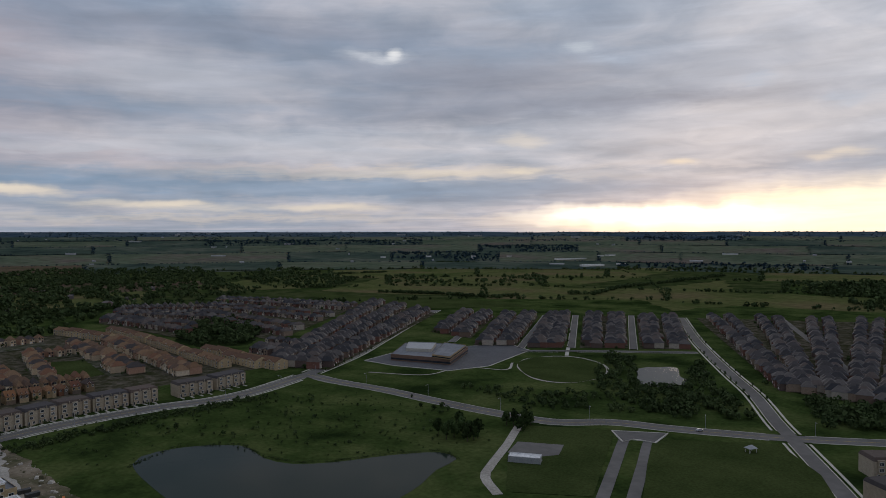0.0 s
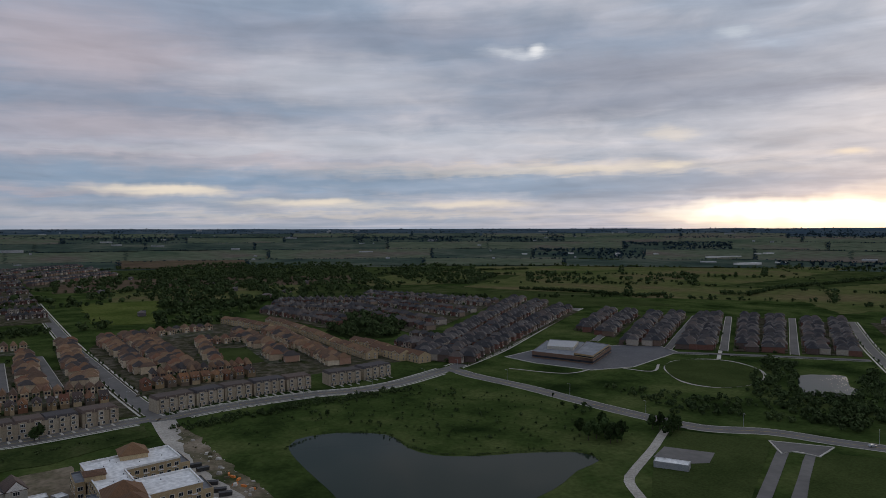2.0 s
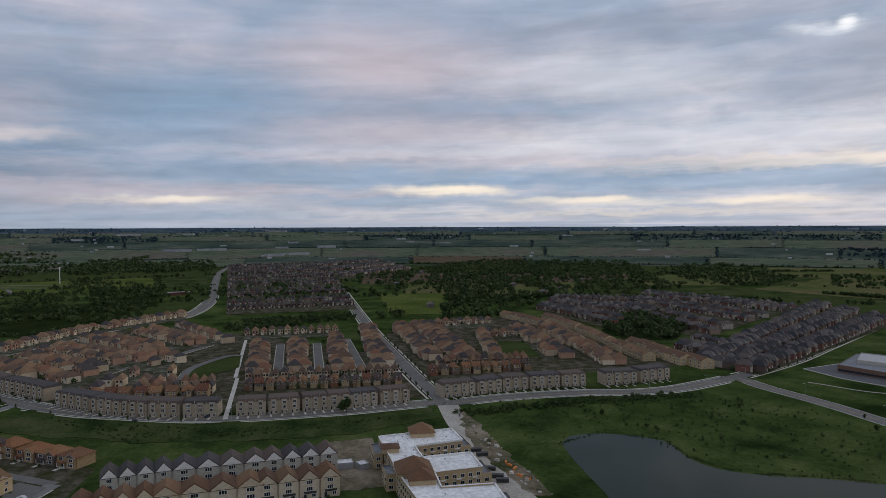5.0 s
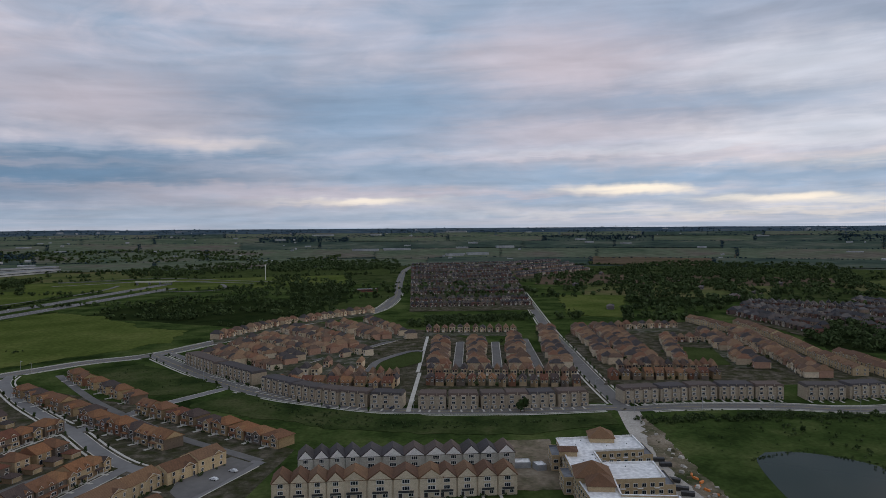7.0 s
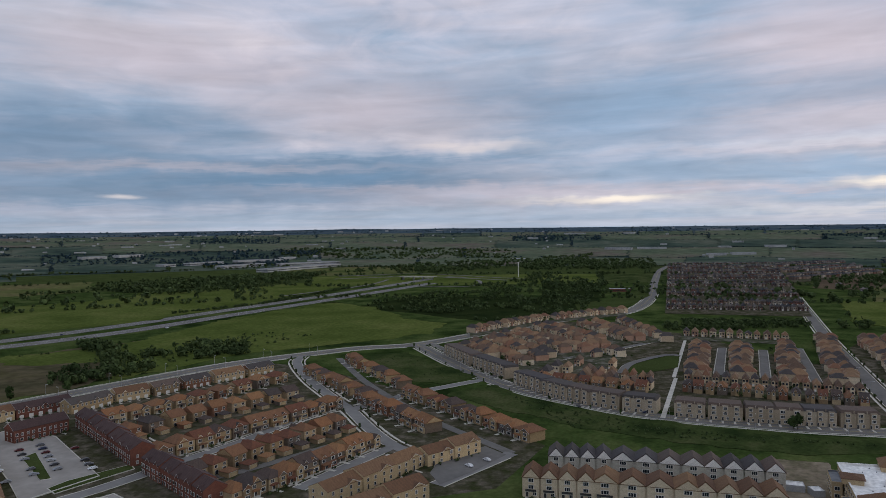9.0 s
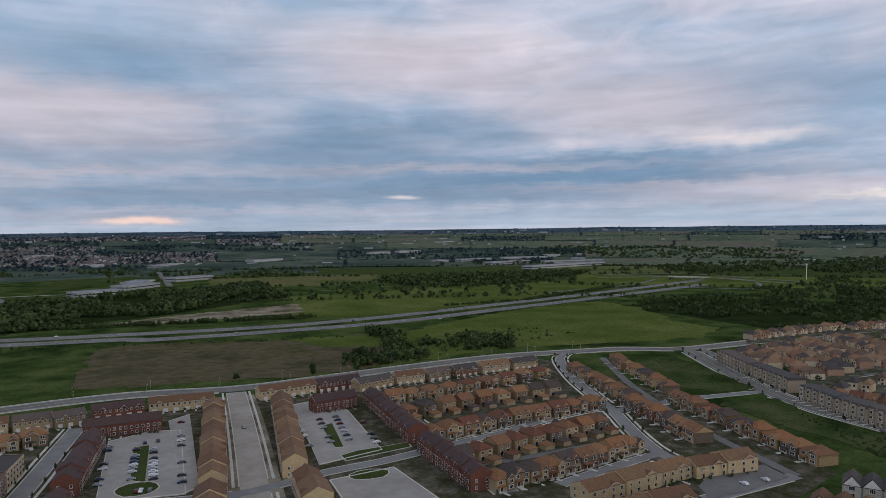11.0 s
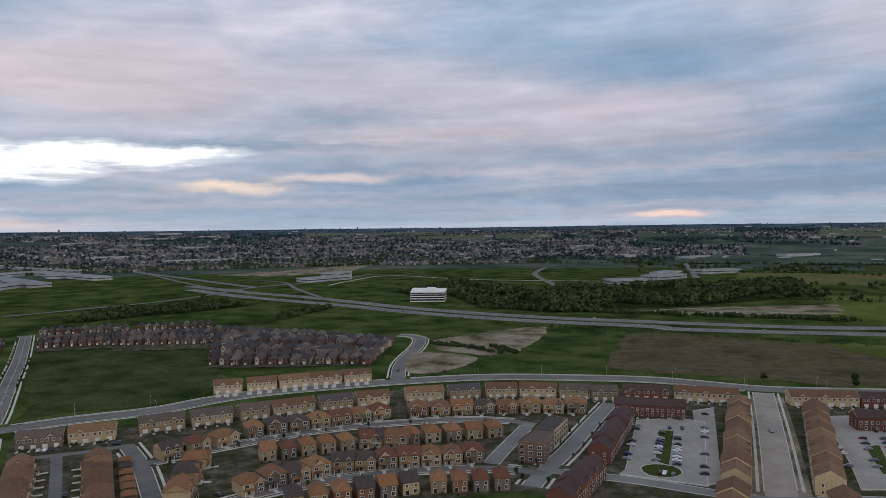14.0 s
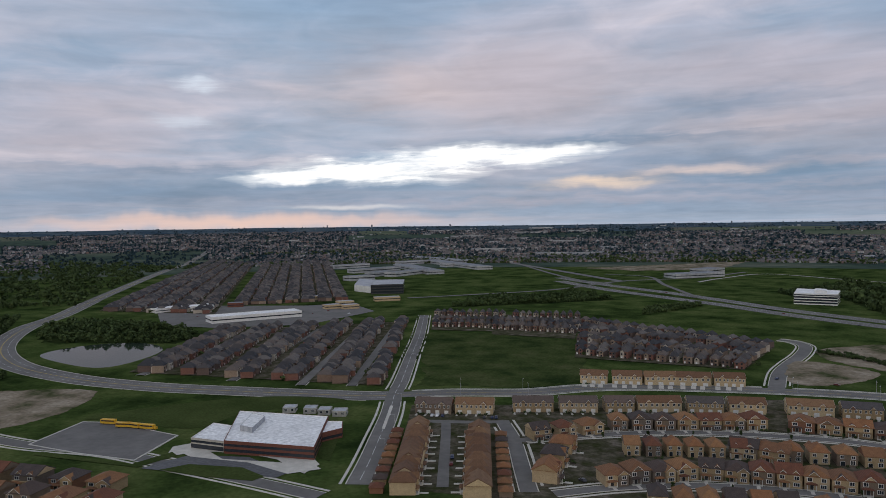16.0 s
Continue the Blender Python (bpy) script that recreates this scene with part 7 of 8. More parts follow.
def tree_proto(kind, seed):
    r = random.Random(seed)
    if kind == "conifer":
        t = thing("tree", "tall dark green conifer tree", "tree", "trees")
    elif kind == "small":
        t = thing("tree", "young street tree with a slender trunk", "tree", "street trees")
    else:
        t = thing("tree", "leafy deciduous tree with dark green crown", "tree", "trees")
    H = {"conifer": 9.0, "small": 5.0, "big": 11.0, "bush": 3.0}[kind]
    b = Build()

    def limb(p, q, r0, r1):
        d = (q - p).normalized()
        s = d.orthogonal().normalized()
        f = d.cross(s)
        ring = [(s * math.cos(a) + f * math.sin(a)) for a in (0, 1.05, 2.09, 3.14, 4.19, 5.24)]
        b.solid([p + c * r0 for c in ring] + [q + c * r1 for c in ring], [(i, (i + 1) % 6, 6 + (i + 1) % 6, 6 + i) for i in range(6)], M["bark"])
    limb(Vector((0, 0, -0.1)), Vector((0, 0, H * 0.55)), H * 0.022 + 0.05, H * 0.012)
    for i in range(4):
        a = i * 1.6 + r.uniform(0, 1)
        limb(Vector((0, 0, H * r.uniform(0.25, 0.45))), Vector((math.cos(a) * H * 0.2, math.sin(a) * H * 0.2, H * r.uniform(0.55, 0.75))), H * 0.011, H * 0.005)
    part("trunk", b, t)
    b = Build()
    if kind == "conifer":
        for k in range(220):
            z = r.uniform(0.08, 1.0)
            a, q = r.uniform(0, 6.28), (1 - z) * H * 0.24 * r.uniform(0.5, 1.05) + 0.1
            p = Vector((math.cos(a) * q, math.sin(a) * q, z * H))
            s = Vector((-math.sin(a), math.cos(a), 0)) * 0.45
            f = Vector((math.cos(a), math.sin(a), -0.6)) * 0.5
            b.face([p - s - f, p + s - f, p + s * 0.5 + f, p - s * 0.5 + f], M["leaf"])
    else:
        n, size = {"small": (120, 0.42), "big": (420, 0.62), "bush": (110, 0.32)}[kind]
        for q in leaf_cloud(r, n, size, 7, H * 0.75, H * 0.22, {"small": 0.75, "big": 1.0, "bush": 1.5}[kind]):
            b.face(q, M["leaf"])
    part("crown", b, t)
    return t


def tree(x, y, kind="big", s=1.0):
    v = rng.randrange(3)
    put((kind, v), lambda: tree_proto(kind, v * 7 + len(kind)), place(x, y, rng.uniform(0, 360), s * rng.uniform(0.9, 1.1), s * rng.uniform(0.9, 1.1), s * rng.uniform(0.85, 1.15)))


def quad_stuff(name, label, category, blocks, mat):
    V = np.concatenate(blocks).reshape(-1, 3)
    n = len(V) // 4
    me = bpy.data.meshes.new(name)
    me.vertices.add(len(V))
    me.vertices.foreach_set("co", V.astype(np.float32).ravel())
    me.loops.add(4 * n)
    me.loops.foreach_set("vertex_index", np.arange(4 * n, dtype=np.int32))
    me.polygons.add(n)
    me.polygons.foreach_set("loop_start", np.arange(0, 4 * n, 4, dtype=np.int32))
    me.polygons.foreach_set("loop_total", np.full(n, 4, dtype=np.int32))
    me.materials.append(M[mat])
    me.update(calc_edges=True)
    return tagged(new(name, me), label, category, kind="stuff")


nr_ = np.random.RandomState(5)


def crowns(xy, height, n, spread=0.52):
    """Leaf clumps for many trees at once: arrays of quads."""
    xy = np.asarray(xy, dtype=float)
    k = len(xy)
    H = height * nr_.uniform(0.45, 1.1, k)
    P0 = np.repeat(np.column_stack([xy, H * 0.5]), n, axis=0)
    HH = np.repeat(H, n)[:, None]
    u = nr_.normal(size=(k * n, 3))
    u /= np.linalg.norm(u, axis=1)[:, None]
    lump = 1 + 0.35 * np.sin(u[:, :1] * 5 + P0[:, :1]) * np.cos(u[:, 1:2] * 4 + P0[:, 1:2])
    c = P0 + u * HH * np.array([spread, spread, 0.42]) * lump * nr_.uniform(0.6, 1.0, (k * n, 1))
    e = u + nr_.uniform(-0.6, 0.6, (k * n, 3))
    s = np.cross(e, np.array([0.3, 0.2, 1.0]))
    s /= np.linalg.norm(s, axis=1)[:, None]
    f = np.cross(e / np.linalg.norm(e, axis=1)[:, None], s)
    w = HH * nr_.uniform(0.7, 1.3, (k * n, 1)) * 0.62 / math.sqrt(n) * 1.35
    return np.stack([c - s * w - f * w * 0.6, c + s * w * 0.7 - f * w, c + s * w + f * w * 0.5, c - s * w * 0.6 + f * w], axis=1).reshape(-1, 3)


def along(pts, n, jit=3.0):
    line = [Vector(p) for p in pts]
    seg = [(line[i + 1] - line[i]).length for i in range(len(line) - 1)]
    tot = sum(seg)
    out = []
    for k in range(n):
        d = rng.uniform(0, tot)
        for i, q in enumerate(seg):
            if d <= q:
                p = line[i].lerp(line[i + 1], d / max(q, 1e-6))
                break
            d -= q
        out.append((p.x + rng.uniform(-jit, jit), p.y + rng.uniform(-jit, jit)))
    return out


def clear(pts, pad=2.0):
    """Keeps plants off the carriageways."""
    r = road_points()
    return [p for p in pts if not np.any((np.abs(r[:, 0] - p[0]) < r[:, 2] / 2 + pad) & (np.abs(r[:, 1] - p[1]) < r[:, 2] / 2 + pad))]


COTTAGES = [(-880.0, 1159.1), (-589.6, 858.1), (-762.6, 1348.0), (-661.6, 1255.9), (-1044.1, 1480.8), (-627.2, 1023.6), (-538.6, 1134.8), (-963.5, 1203.8), (-547.0, 1237.7), (-594.0, 1445.7)]
CLEARING = [(-785.1, 980.9), (-689.0, 1044.4), (-527.4, 792.9), (-590.1, 764.8)]


def wood(pts, n, h=11, leaves=40, label="dense dark green woodland"):
    xy = [p for p in clear(fill(pts, int(n * 1.9))) if not inside(p, CLEARING) and not any(math.hypot(p[0] - q[0], p[1] - q[1]) < 26 for q in COTTAGES)]
    if h >= 9 and n > 200:
        xy = [p for p in xy if noise.noise((p[0] * 0.011, p[1] * 0.011, 4)) > -0.22]
    leaves = max(10, int(leaves * 0.7))
    # darker ground sheet below the crowns, so that the wood reads as dense
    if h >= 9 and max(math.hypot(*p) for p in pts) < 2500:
        flat("forest_floor", pts, "woodfloor", "flat dark undergrowth sheet filling gaps beneath the trees", "undergrowth", False, z=0.009)
    quad_stuff("woodland", label, "woodland", [crowns(xy, h, leaves)], "leafstuff")


def hedge(pts, n, h=8, leaves=36, jit=4, label="dark hedgerow trees along a field edge"):
    quad_stuff("hedgerow", label, "hedgerow", [crowns(along(pts, int(n * 1.8), jit), h * 0.9, leaves)], "leafstuff")


flat("lawn", CLEARING, "hay", "mown sports lawn among the trees", "lawn", False)
for q in COTTAGES:
    b = Build()
    w_ = rng.uniform(7, 12)
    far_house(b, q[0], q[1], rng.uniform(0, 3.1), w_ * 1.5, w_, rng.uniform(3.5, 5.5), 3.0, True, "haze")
    tagged(b.obj("house"), "pale house among trees at the edge of the wood", "house", "houses in the wood")
wood([(-1105.8, 1332.5), (-1256.0, 2177.6), (-785.4, 2292.3), (-563.7, 1811.3), (-362.0, 1366.0), (-393.2, 1262.2), (-431.9, 1149.6), (-491.1, 1047.4), (-464.9, 904.1), (-445.9, 766.7), (-566.4, 703.5), (-733.4, 946.0)], 1300, 11, 30)
wood([(-601.1, 1931.9), (-455.9, 2262.4), (-205.0, 1759.2), (-238.1, 1486.5), (-384.7, 1540.8)], 250, 11, 24)
wood([(-293.4, 769.7), (-313.1, 910.3), (-282.6, 953.8), (-215.6, 841.3), (-202.0, 738.7), (-248.8, 721.6)], 90, 10, 60)
wood([(-1049.1, 278.5), (-788.3, 390.1), (-728.4, 421.2), (-930.5, 642.9), (-1253.1, 866.8), (-1598.3, 914.6), (-1400.4, 735.6), (-1187.7, 446.4)], 420, 9)
wood([(-2089.7, 1128.3), (-2045.6, 1620.2), (-1688.2, 1356.5), (-1566.0, 1239.9), (-1713.3, 932.4)], 400, 12, 24)
wood([(-640.3, 524.7), (-589.0, 698.5), (-628.3, 723.5), (-706.4, 583.4)], 140, 7)
wood([(-602.9, -82.1), (-670.4, -79.0), (-670.0, -34.9), (-673.3, -5.7), (-637.5, -5.2), (-614.5, -49.8)], 40, 9, 80)
wood([(-814.4, -78.4), (-840.0, -50.4), (-692.6, -21.1), (-670.0, -34.9)], 40, 9, 60)
wood([(-704.7, 4.1), (-785.9, 44.0), (-769.9, 88.5), (-692.1, 80.3), (-683.3, 39.0)], 60, 8, 60)
wood([(-1215.5, -991.7), (-1099.3, -738.3), (-1237.7, -628.4), (-1396.2, -493.9), (-1550.5, -371.8), (-1262.8, -260.3), (-1004.7, -379.3), (-828.9, -498.1), (-840.4, -637.3), (-981.3, -824.6)], 900, 13, 36)
wood([(-937.2, -896.6), (-1117.5, -952.5), (-991.0, -808.8), (-887.0, -789.9)], 60, 9)
wood([(-373.3, -953.7), (-496.9, -934.0), (-651.3, -925.0), (-664.5, -1086.3), (-468.1, -1044.4)], 220, 9)
wood([(-557.8, -747.2), (-696.4, -792.4), (-716.6, -827.1), (-609.4, -803.5)], 60, 7)
wood([(150.9, -968.3), (112.8, -1020.6), (7.5, -945.9), (-35.2, -829.1), (-6.6, -782.5), (127.2, -849.3)], 170, 9, 60)
wood([(594.8, -2826.4), (137.2, -2673.5), (16.1, -2274.3), (133.7, -1230.7), (266.1, -1238.1)], 700, 12, 24)
wood([(244.8, -1134.1), (194.9, -1115.8), (177.4, -913.9), (196.4, -896.4)], 40, 9, 50)
wood([(154.7, -688.3), (128.1, -681.0), (125.3, -646.4), (145.6, -642.3)], 16, 7, 80)
wood([(-231.3, -2866.7), (-703.8, -2906.7), (-1010.6, -2530.2), (-1036.7, -2139.2), (-621.7, -2284.1), (-571.8, -2696.7)], 300, 12, 16)
wood([(-1264.8, -2397.7), (-2044.4, -1924.7), (-1938.5, -1580.6), (-1431.5, -1647.3), (-1143.6, -1956.2)], 420, 12, 16)
wood([(-1620.0, -140.4), (-1825.5, -1.1), (-1905.7, 328.6), (-1986.2, 475.4), (-1552.5, 267.7), (-1372.9, 38.1)], 420, 12, 24)
wood([(-1883.8, 465.2), (-2182.6, 796.0), (-2314.5, 1382.9), (-2339.0, 1575.0), (-2038.1, 1373.4), (-1753.1, 713.2)], 420, 12, 16)
wood([(-3181.2, 517.8), (-3063.9, 1007.4), (-2639.9, 1414.4), (-2326.8, 1203.4), (-2528.5, 829.9), (-2790.0, 452.9)], 420, 12, 16)
wood([(161.8, 683.0), (179.0, 657.8), (148.4, 540.2), (181.0, 532.7), (236.5, 652.1), (208.2, 532.8), (194.5, 440.0), (142.1, 444.6), (122.8, 502.0), (111.2, 543.0)], 165, 6.5, 70, "dense bushes and small trees round a pond")
wood([(6.4, 546.1), (121.5, 514.3), (145.3, 455.6), (54.4, 469.7)], 70, 4.5, 60, "scattered bushes on rough grass")
wood([(249.5, 492.9), (311.6, 461.8), (279.5, 410.6), (228.7, 421.4)], 90, 7, 70)
wood([(741.8, 1467.2), (958.9, 1664.2), (1165.9, 1494.4), (685.7, 875.9), (635.5, 1057.6)], 380, 12, 24)
wood([(-1086.1, 1669.0), (-959.1, 1907.9), (-681.1, 1689.4), (-529.1, 1254.9), (-499.8, 1026.5), (-592.4, 903.1)], 300, 12, 30)
hedge([(-130.9, 1381.1), (-1.9, 1332.3), (80.4, 1270.8), (139.0, 1301.3)], 130, 8)
hedge([(227.0, 1336.3), (280.3, 1321.2), (375.3, 1492.4), (499.5, 1612.2), (752.1, 1894.3)], 120, 10)
hedge([(-385.4, 1912.1), (-288.5, 1981.1), (-166.0, 2059.5)], 60, 8)
hedge([(-24.8, 2678.5), (125.9, 2629.3)], 40, 8, 20)
hedge([(560.3, 2313.3), (496.3, 1697.0), (378.7, 1182.0)], 30, 6)
hedge([(-823.4, -624.4), (-855.6, -514.2), (-878.3, -421.6), (-913.9, -306.5), (-959.8, -155.9)], 170, 8, 40)
hedge([(-1081.7, 20.1), (-1146.7, 146.2), (-1386.8, 358.6)], 110, 6, 30)
hedge([(-561.7, -409.2), (-546.2, -367.6)], 40, 5, 60)
hedge([(-541.5, -470.9), (-544.6, -426.3), (-536.4, -376.0)], 60, 5, 60)
hedge([(-701.9, -24.8), (-733.6, 9.9)], 14, 9, 80)
hedge([(-721.3, -450.9), (-743.6, -264.2), (-778.6, -97.6)], 40, 3, 40)
# meadow shrubs round the pond
wood([(-241.5, 403.0), (-203.0, 453.8), (-121.1, 518.9), (-61.7, 516.7), (15.4, 449.6), (41.0, 400.6), (0.6, 383.3), (-56.5, 371.1), (-92.2, 373.3), (-155.7, 392.9), (-158.6, 352.0), (-185.2, 353.1)], 160, 1.3, 40, "patches of tall weeds over the meadow")
wood([(-700.3, -87.8), (-780.5, -12.8), (-831.5, 107.5), (-791.6, 163.4), (-697.3, 65.3), (-626.7, -32.5)], 90, 3.0, 40, "scattered bushes in the hay meadow")
wood([(-221.8, 425.9), (-160.5, 488.5), (-102.2, 524.3), (-2.3, 466.7), (25.1, 409.5), (-29.6, 389.3), (-89.0, 384.7), (-157.9, 398.5)], 70, 2.4, 60, "low shrubs scattered over the meadow")
wood([(-458.3, 227.4), (-369.7, 253.3), (-324.4, 280.4), (-253.9, 359.3), (-310.3, 268.5), (-357.9, 226.1)], 120, 1.6, 40, "rough weeds along the ravine")
wood([(-620.0, 183.2), (-625.6, 215.3), (-513.0, 227.5), (-512.0, 191.8)], 40, 1.2, 40, "rough weeds in the ravine")
hedge([(-236.1, 374.3), (-226.6, 390.8), (-203.6, 420.3), (-178.8, 451.3), (-150.8, 481.0), (-126.5, 505.7)], 170, 3.0, 40, 7, "low bushes along the roadside bank")
hedge([(-158.6, 352.0), (-146.9, 387.3), (-112.8, 392.2), (-93.7, 369.8), (-75.9, 360.2), (-55.1, 362.9), (-28.1, 374.9), (-0.7, 380.2), (8.8, 366.0)], 200, 0.9, 24, 1.5, "reeds along the pond edge")
quad_stuff("garden_shrubs", "small dark shrubs in front gardens", "shrubs", [crowns(clear(GARDEN, 0.5), 1.9, 40)], "leafstuff")
wood([(-576.9, -480.3), (-709.5, -438.8), (-540.0, -372.5), (-521.9, -446.8)], 40, 1.0, 30, "grass tufts on bare earth")
quad_stuff("garden_trees", "small green trees between the estate houses", "trees", [crowns(clear(SAPLINGS, 0.5), 4.6, 26)], "leafstuff")
# single trees
for q in [(38.8, 430.1), (42.7, 426.3), (49.7, 426.1), (46.3, 417.9), (53.4, 429.6)]:
    tree(*q, "big", 0.95)
for q in [(-2.8, 407.5), (4.9, 413.0), (9.7, 418.7), (15.5, 407.3), (19.9, 401.8), (13.7, 396.6), (1.8, 399.9), (6.3, 404.2), (11.0, 408.5), (17.4, 399.7)]:
    tree(*q, "big", rng.uniform(0.8, 1.1))
for q in [(287.5, 1782.5), (349.3, 1783.1), (248.1, 1761.5), (305.0, 1683.4)]:
    tree(*q, "big", 1.3)
for q in [(-300.9, 339.2), (-299.4, 341.1)]:
    tree(*q, "big", 0.85)
for q in [(-582.3, -62.0), (-621.7, -32.2), (-570.8, -96.9), (-700.8, 70.8)]:
    tree(*q, "big", 0.9)
for q in [(-778.1, -35.3), (-771.0, -29.4), (-764.2, 15.2), (-785.4, 38.3), (-557.3, -154.5), (-698.1, -422.7), (-708.3, 71.8), (138.8, -1232.7)]:
    tree(*q, "big", rng.uniform(0.5, 0.8))
for q in [(-170.3, 421.3), (-158.4, 418.2), (-215.2, 412.9), (-127.4, 408.2), (-91.2, 488.2), (-22.1, 500.5), (-14.9, 471.4), (-5.8, 466.1), (-0.8, 474.2), (3.0, 464.9), (-2.0, 455.8)]:
    tree(*q, "bush", rng.uniform(0.9, 1.6))


def street_trees(i, spacing, off, n_max=60):
    line, nr, w = ROADS[i][0], ROADS[i][1], ROADS[i][2]
    acc, cnt = 0.0, 0
    for k in range(1, len(line)):
        acc += (line[k] - line[k - 1]).length
        if acc > spacing and cnt < n_max and line[k].length < 900:
            acc = 0
            for s in (-1, 1):
                p = line[k] + nr[k] * s * (w / 2 + off)
                if not near_road(p, i) and rng.random() < 0.8:
                    tree(p.x, p.y, "small", rng.uniform(0.55, 0.95))
                    cnt += 1


for i, sp in ((2, 16), (22, 14), (23, 14), (25, 16), (26, 18), (14, 18), (16, 18), (7, 22), (10, 24), (8, 18)):
    street_trees(i, sp, 1.7, 28)


# ---- cars ----
def car():
    t = thing("car", "passenger car on grey asphalt", "car", "parked cars")
    b = Build()
    prof = [(-2.2, 0.35), (2.2, 0.35), (2.25, 0.75), (1.3, 0.9), (0.6, 1.42), (-1.2, 1.45), (-2.0, 0.95), (-2.25, 0.8)]
    n = len(prof)
    v = [(-0.88 + (0.12 if z > 1 else 0), x, z) for x, z in prof] + [(0.88 - (0.12 if z > 1 else 0), x, z) for x, z in prof]
    b.solid(v, [tuple(range(n)), tuple(range(2 * n - 1, n - 1, -1))] + [(i, n + i, n + (i + 1) % n, (i + 1) % n) for i in range(n)], M["paint"])
    part("body", b, t)
    b = Build()
    b.box(-0.84, 0.84, -1.45, 0.85, 0.93, 1.3, M["glass"], 0.03)
    part("glasshouse", b, t)
    for x in (-0.8, 0.8):
        for y in (-1.35, 1.4):
            w = Build()
            ring = [(math.cos(a * math.pi / 4) * 0.32, math.sin(a * math.pi / 4) * 0.32) for a in range(8)]
            w.solid([(-0.11, p, q) for p, q in ring] + [(0.11, p, q) for p, q in ring], [tuple(range(7, -1, -1)), tuple(range(8, 16))] + [(i, (i + 1) % 8, 8 + (i + 1) % 8, 8 + i) for i in range(8)], M["black"])
            part("wheel", w, t, (x, y, 0.32))
    return t


def park(x, y, ang):
    put("car", car, Matrix.Translation((0, 0, 0.2)) @ place(x, y, ang))


def park_line(pts, n, turn=90, skip=0.3):
    a, b = Vector(pts[0]), Vector(pts[1])
    ang = math.degrees(math.atan2((b - a).y, (b - a).x))
    for i in range(n):
        if rng.random() > skip:
            p = a.lerp(b, (i + 0.5) / n)
            park(p.x, p.y, ang + (0 if turn == 90 else 90) + rng.choice((0, 180)) + rng.uniform(-3, 3))


park_line([(-333.9, -143.0), (-384.8, -161.0)], 10, skip=0.15)
park_line([(-333.9, -132.3), (-384.6, -151.9)], 10, skip=0.2)
park_line([(-326.5, -116.3), (-441.4, -156.8)], 12)
park_line([(-325.4, -154.8), (-392.4, -179.0)], 9)
park_line([(-394.2, -161.3), (-398.3, -153.7)], 5)
park_line([(-320.1, -135.8), (-322.0, -128.0)], 4)
park_line([(-442.7, -71.8), (-377.0, -52.8)], 7)
park_line([(-448.2, -62.4), (-383.3, -43.8)], 8)
park_line([(-442.4, -46.6), (-385.2, -29.9)], 7)
park_line([(-379.9, -65.9), (-453.4, -90.9)], 8)
park_line([(-315.3, 135.6), (-322.8, 155.5)], 5)
park_line([(-145.5, -412.6), (-159.6, -403.8)], 5)
park_line([(-120.8, -307.9), (-137.9, -345.5)], 4, 0)
park_line([(-176.1, -393.0), (-184.7, -388.7)], 4)
for t_ in [(-364.3, 284.9), (-427.3, 265.7), (-197.7, -266.6), (-183.3, -268.1), (-174.2, -277.3), (-422.7, -113.0), (151.7, 416.7), (-394.8, 255.0), (-420.5, -400.9), (-442.5, -368.1)]:
    park(t_[0], t_[1], rng.uniform(0, 360))
for q in [(-19.8, -1046.5), (-33.5, -1006.7), (-78.7, -1019.0), (-108.4, -1018.3), (-120.7, -998.4), (-145.0, -1014.1), (-156.7, -994.0), (-172.5, -1000.0), (-181.1, -967.8), (-123.4, -964.1), (-207.4, -989.0), (-226.4, -944.4)]:
    park(q[0], q[1], rng.uniform(0, 360))
for q in [(-779.2, -976.1), (-726.9, -681.9), (-770.0, -578.9), (-780.6, -500.4), (-717.0, -568.0), (-921.3, 10.9), (-914.8, -101.5), (-1212.3, 227.4), (-818.2, -225.6), (-807.3, -425.4)]:
    park(q[0], q[1], math.degrees(math.atan2(q[1], q[0])) + rng.choice((0, 180)))


def bus():
    t = thing("school_bus", "yellow school bus parked in the bus loop", "bus", "school buses")
    b = Build()
    b.box(-1.25, 1.25, -5.6, 4.2, 0.6, 3.1, M["yellow"], 0.08)
    b.box(-1.1, 1.1, 4.1, 5.8, 0.6, 1.7, M["yellow"], 0.1)
    part("body", b, t)
    for s in (-1, 1):
        b = Build()
        b.box(s * 1.25 - 0.03, s * 1.25 + 0.03, -5.2, 3.8, 1.9, 2.6, M["glass"])
        part("window_strip", b, t)
        for y in (-3.4, 4.4):
            w = Build()
            w.box(s * 1.1 - 0.15, s * 1.1 + 0.15, y - 0.5, y + 0.5, 0, 1.0, M["black"], 0.08)
            part("wheel", w, t)
    return t


for q in ([(39.8, -475.2), (32.8, -470.9)], [(31.1, -463.7), (23.0, -459.2)], [(17.9, -454.1), (10.2, -448.3)], [(25.6, -461.1), (18.3, -454.1)]):
    a, b_ = Vector(q[0]), Vector(q[1])
    put("bus", bus, Matrix.Translation((0, 0, 0.2)) @ place((a.x + b_.x) / 2, (a.y + b_.y) / 2, math.degrees(math.atan2((b_ - a).y, (b_ - a).x)) - 90))


def lamp_post():
    t = thing("street_lamp", "tall grey street lamp with curved arm", "street lamp", "street lamps")
    b = Build()
    b.box(-0.09, 0.09, -0.09, 0.09, 0, 8.5, M["metal"], 0.03)
    part("pole", b, t)
    b = Build()
    b.box(-0.05, 0.05, -2.0, 0.0, 8.3, 8.42, M["metal"])
    part("arm", b, t)
    b = Build()
    b.box(-0.15, 0.15, -2.6, -1.9, 8.24, 8.42, M["trim"])
    part("lamp_head", b, t)
    return t


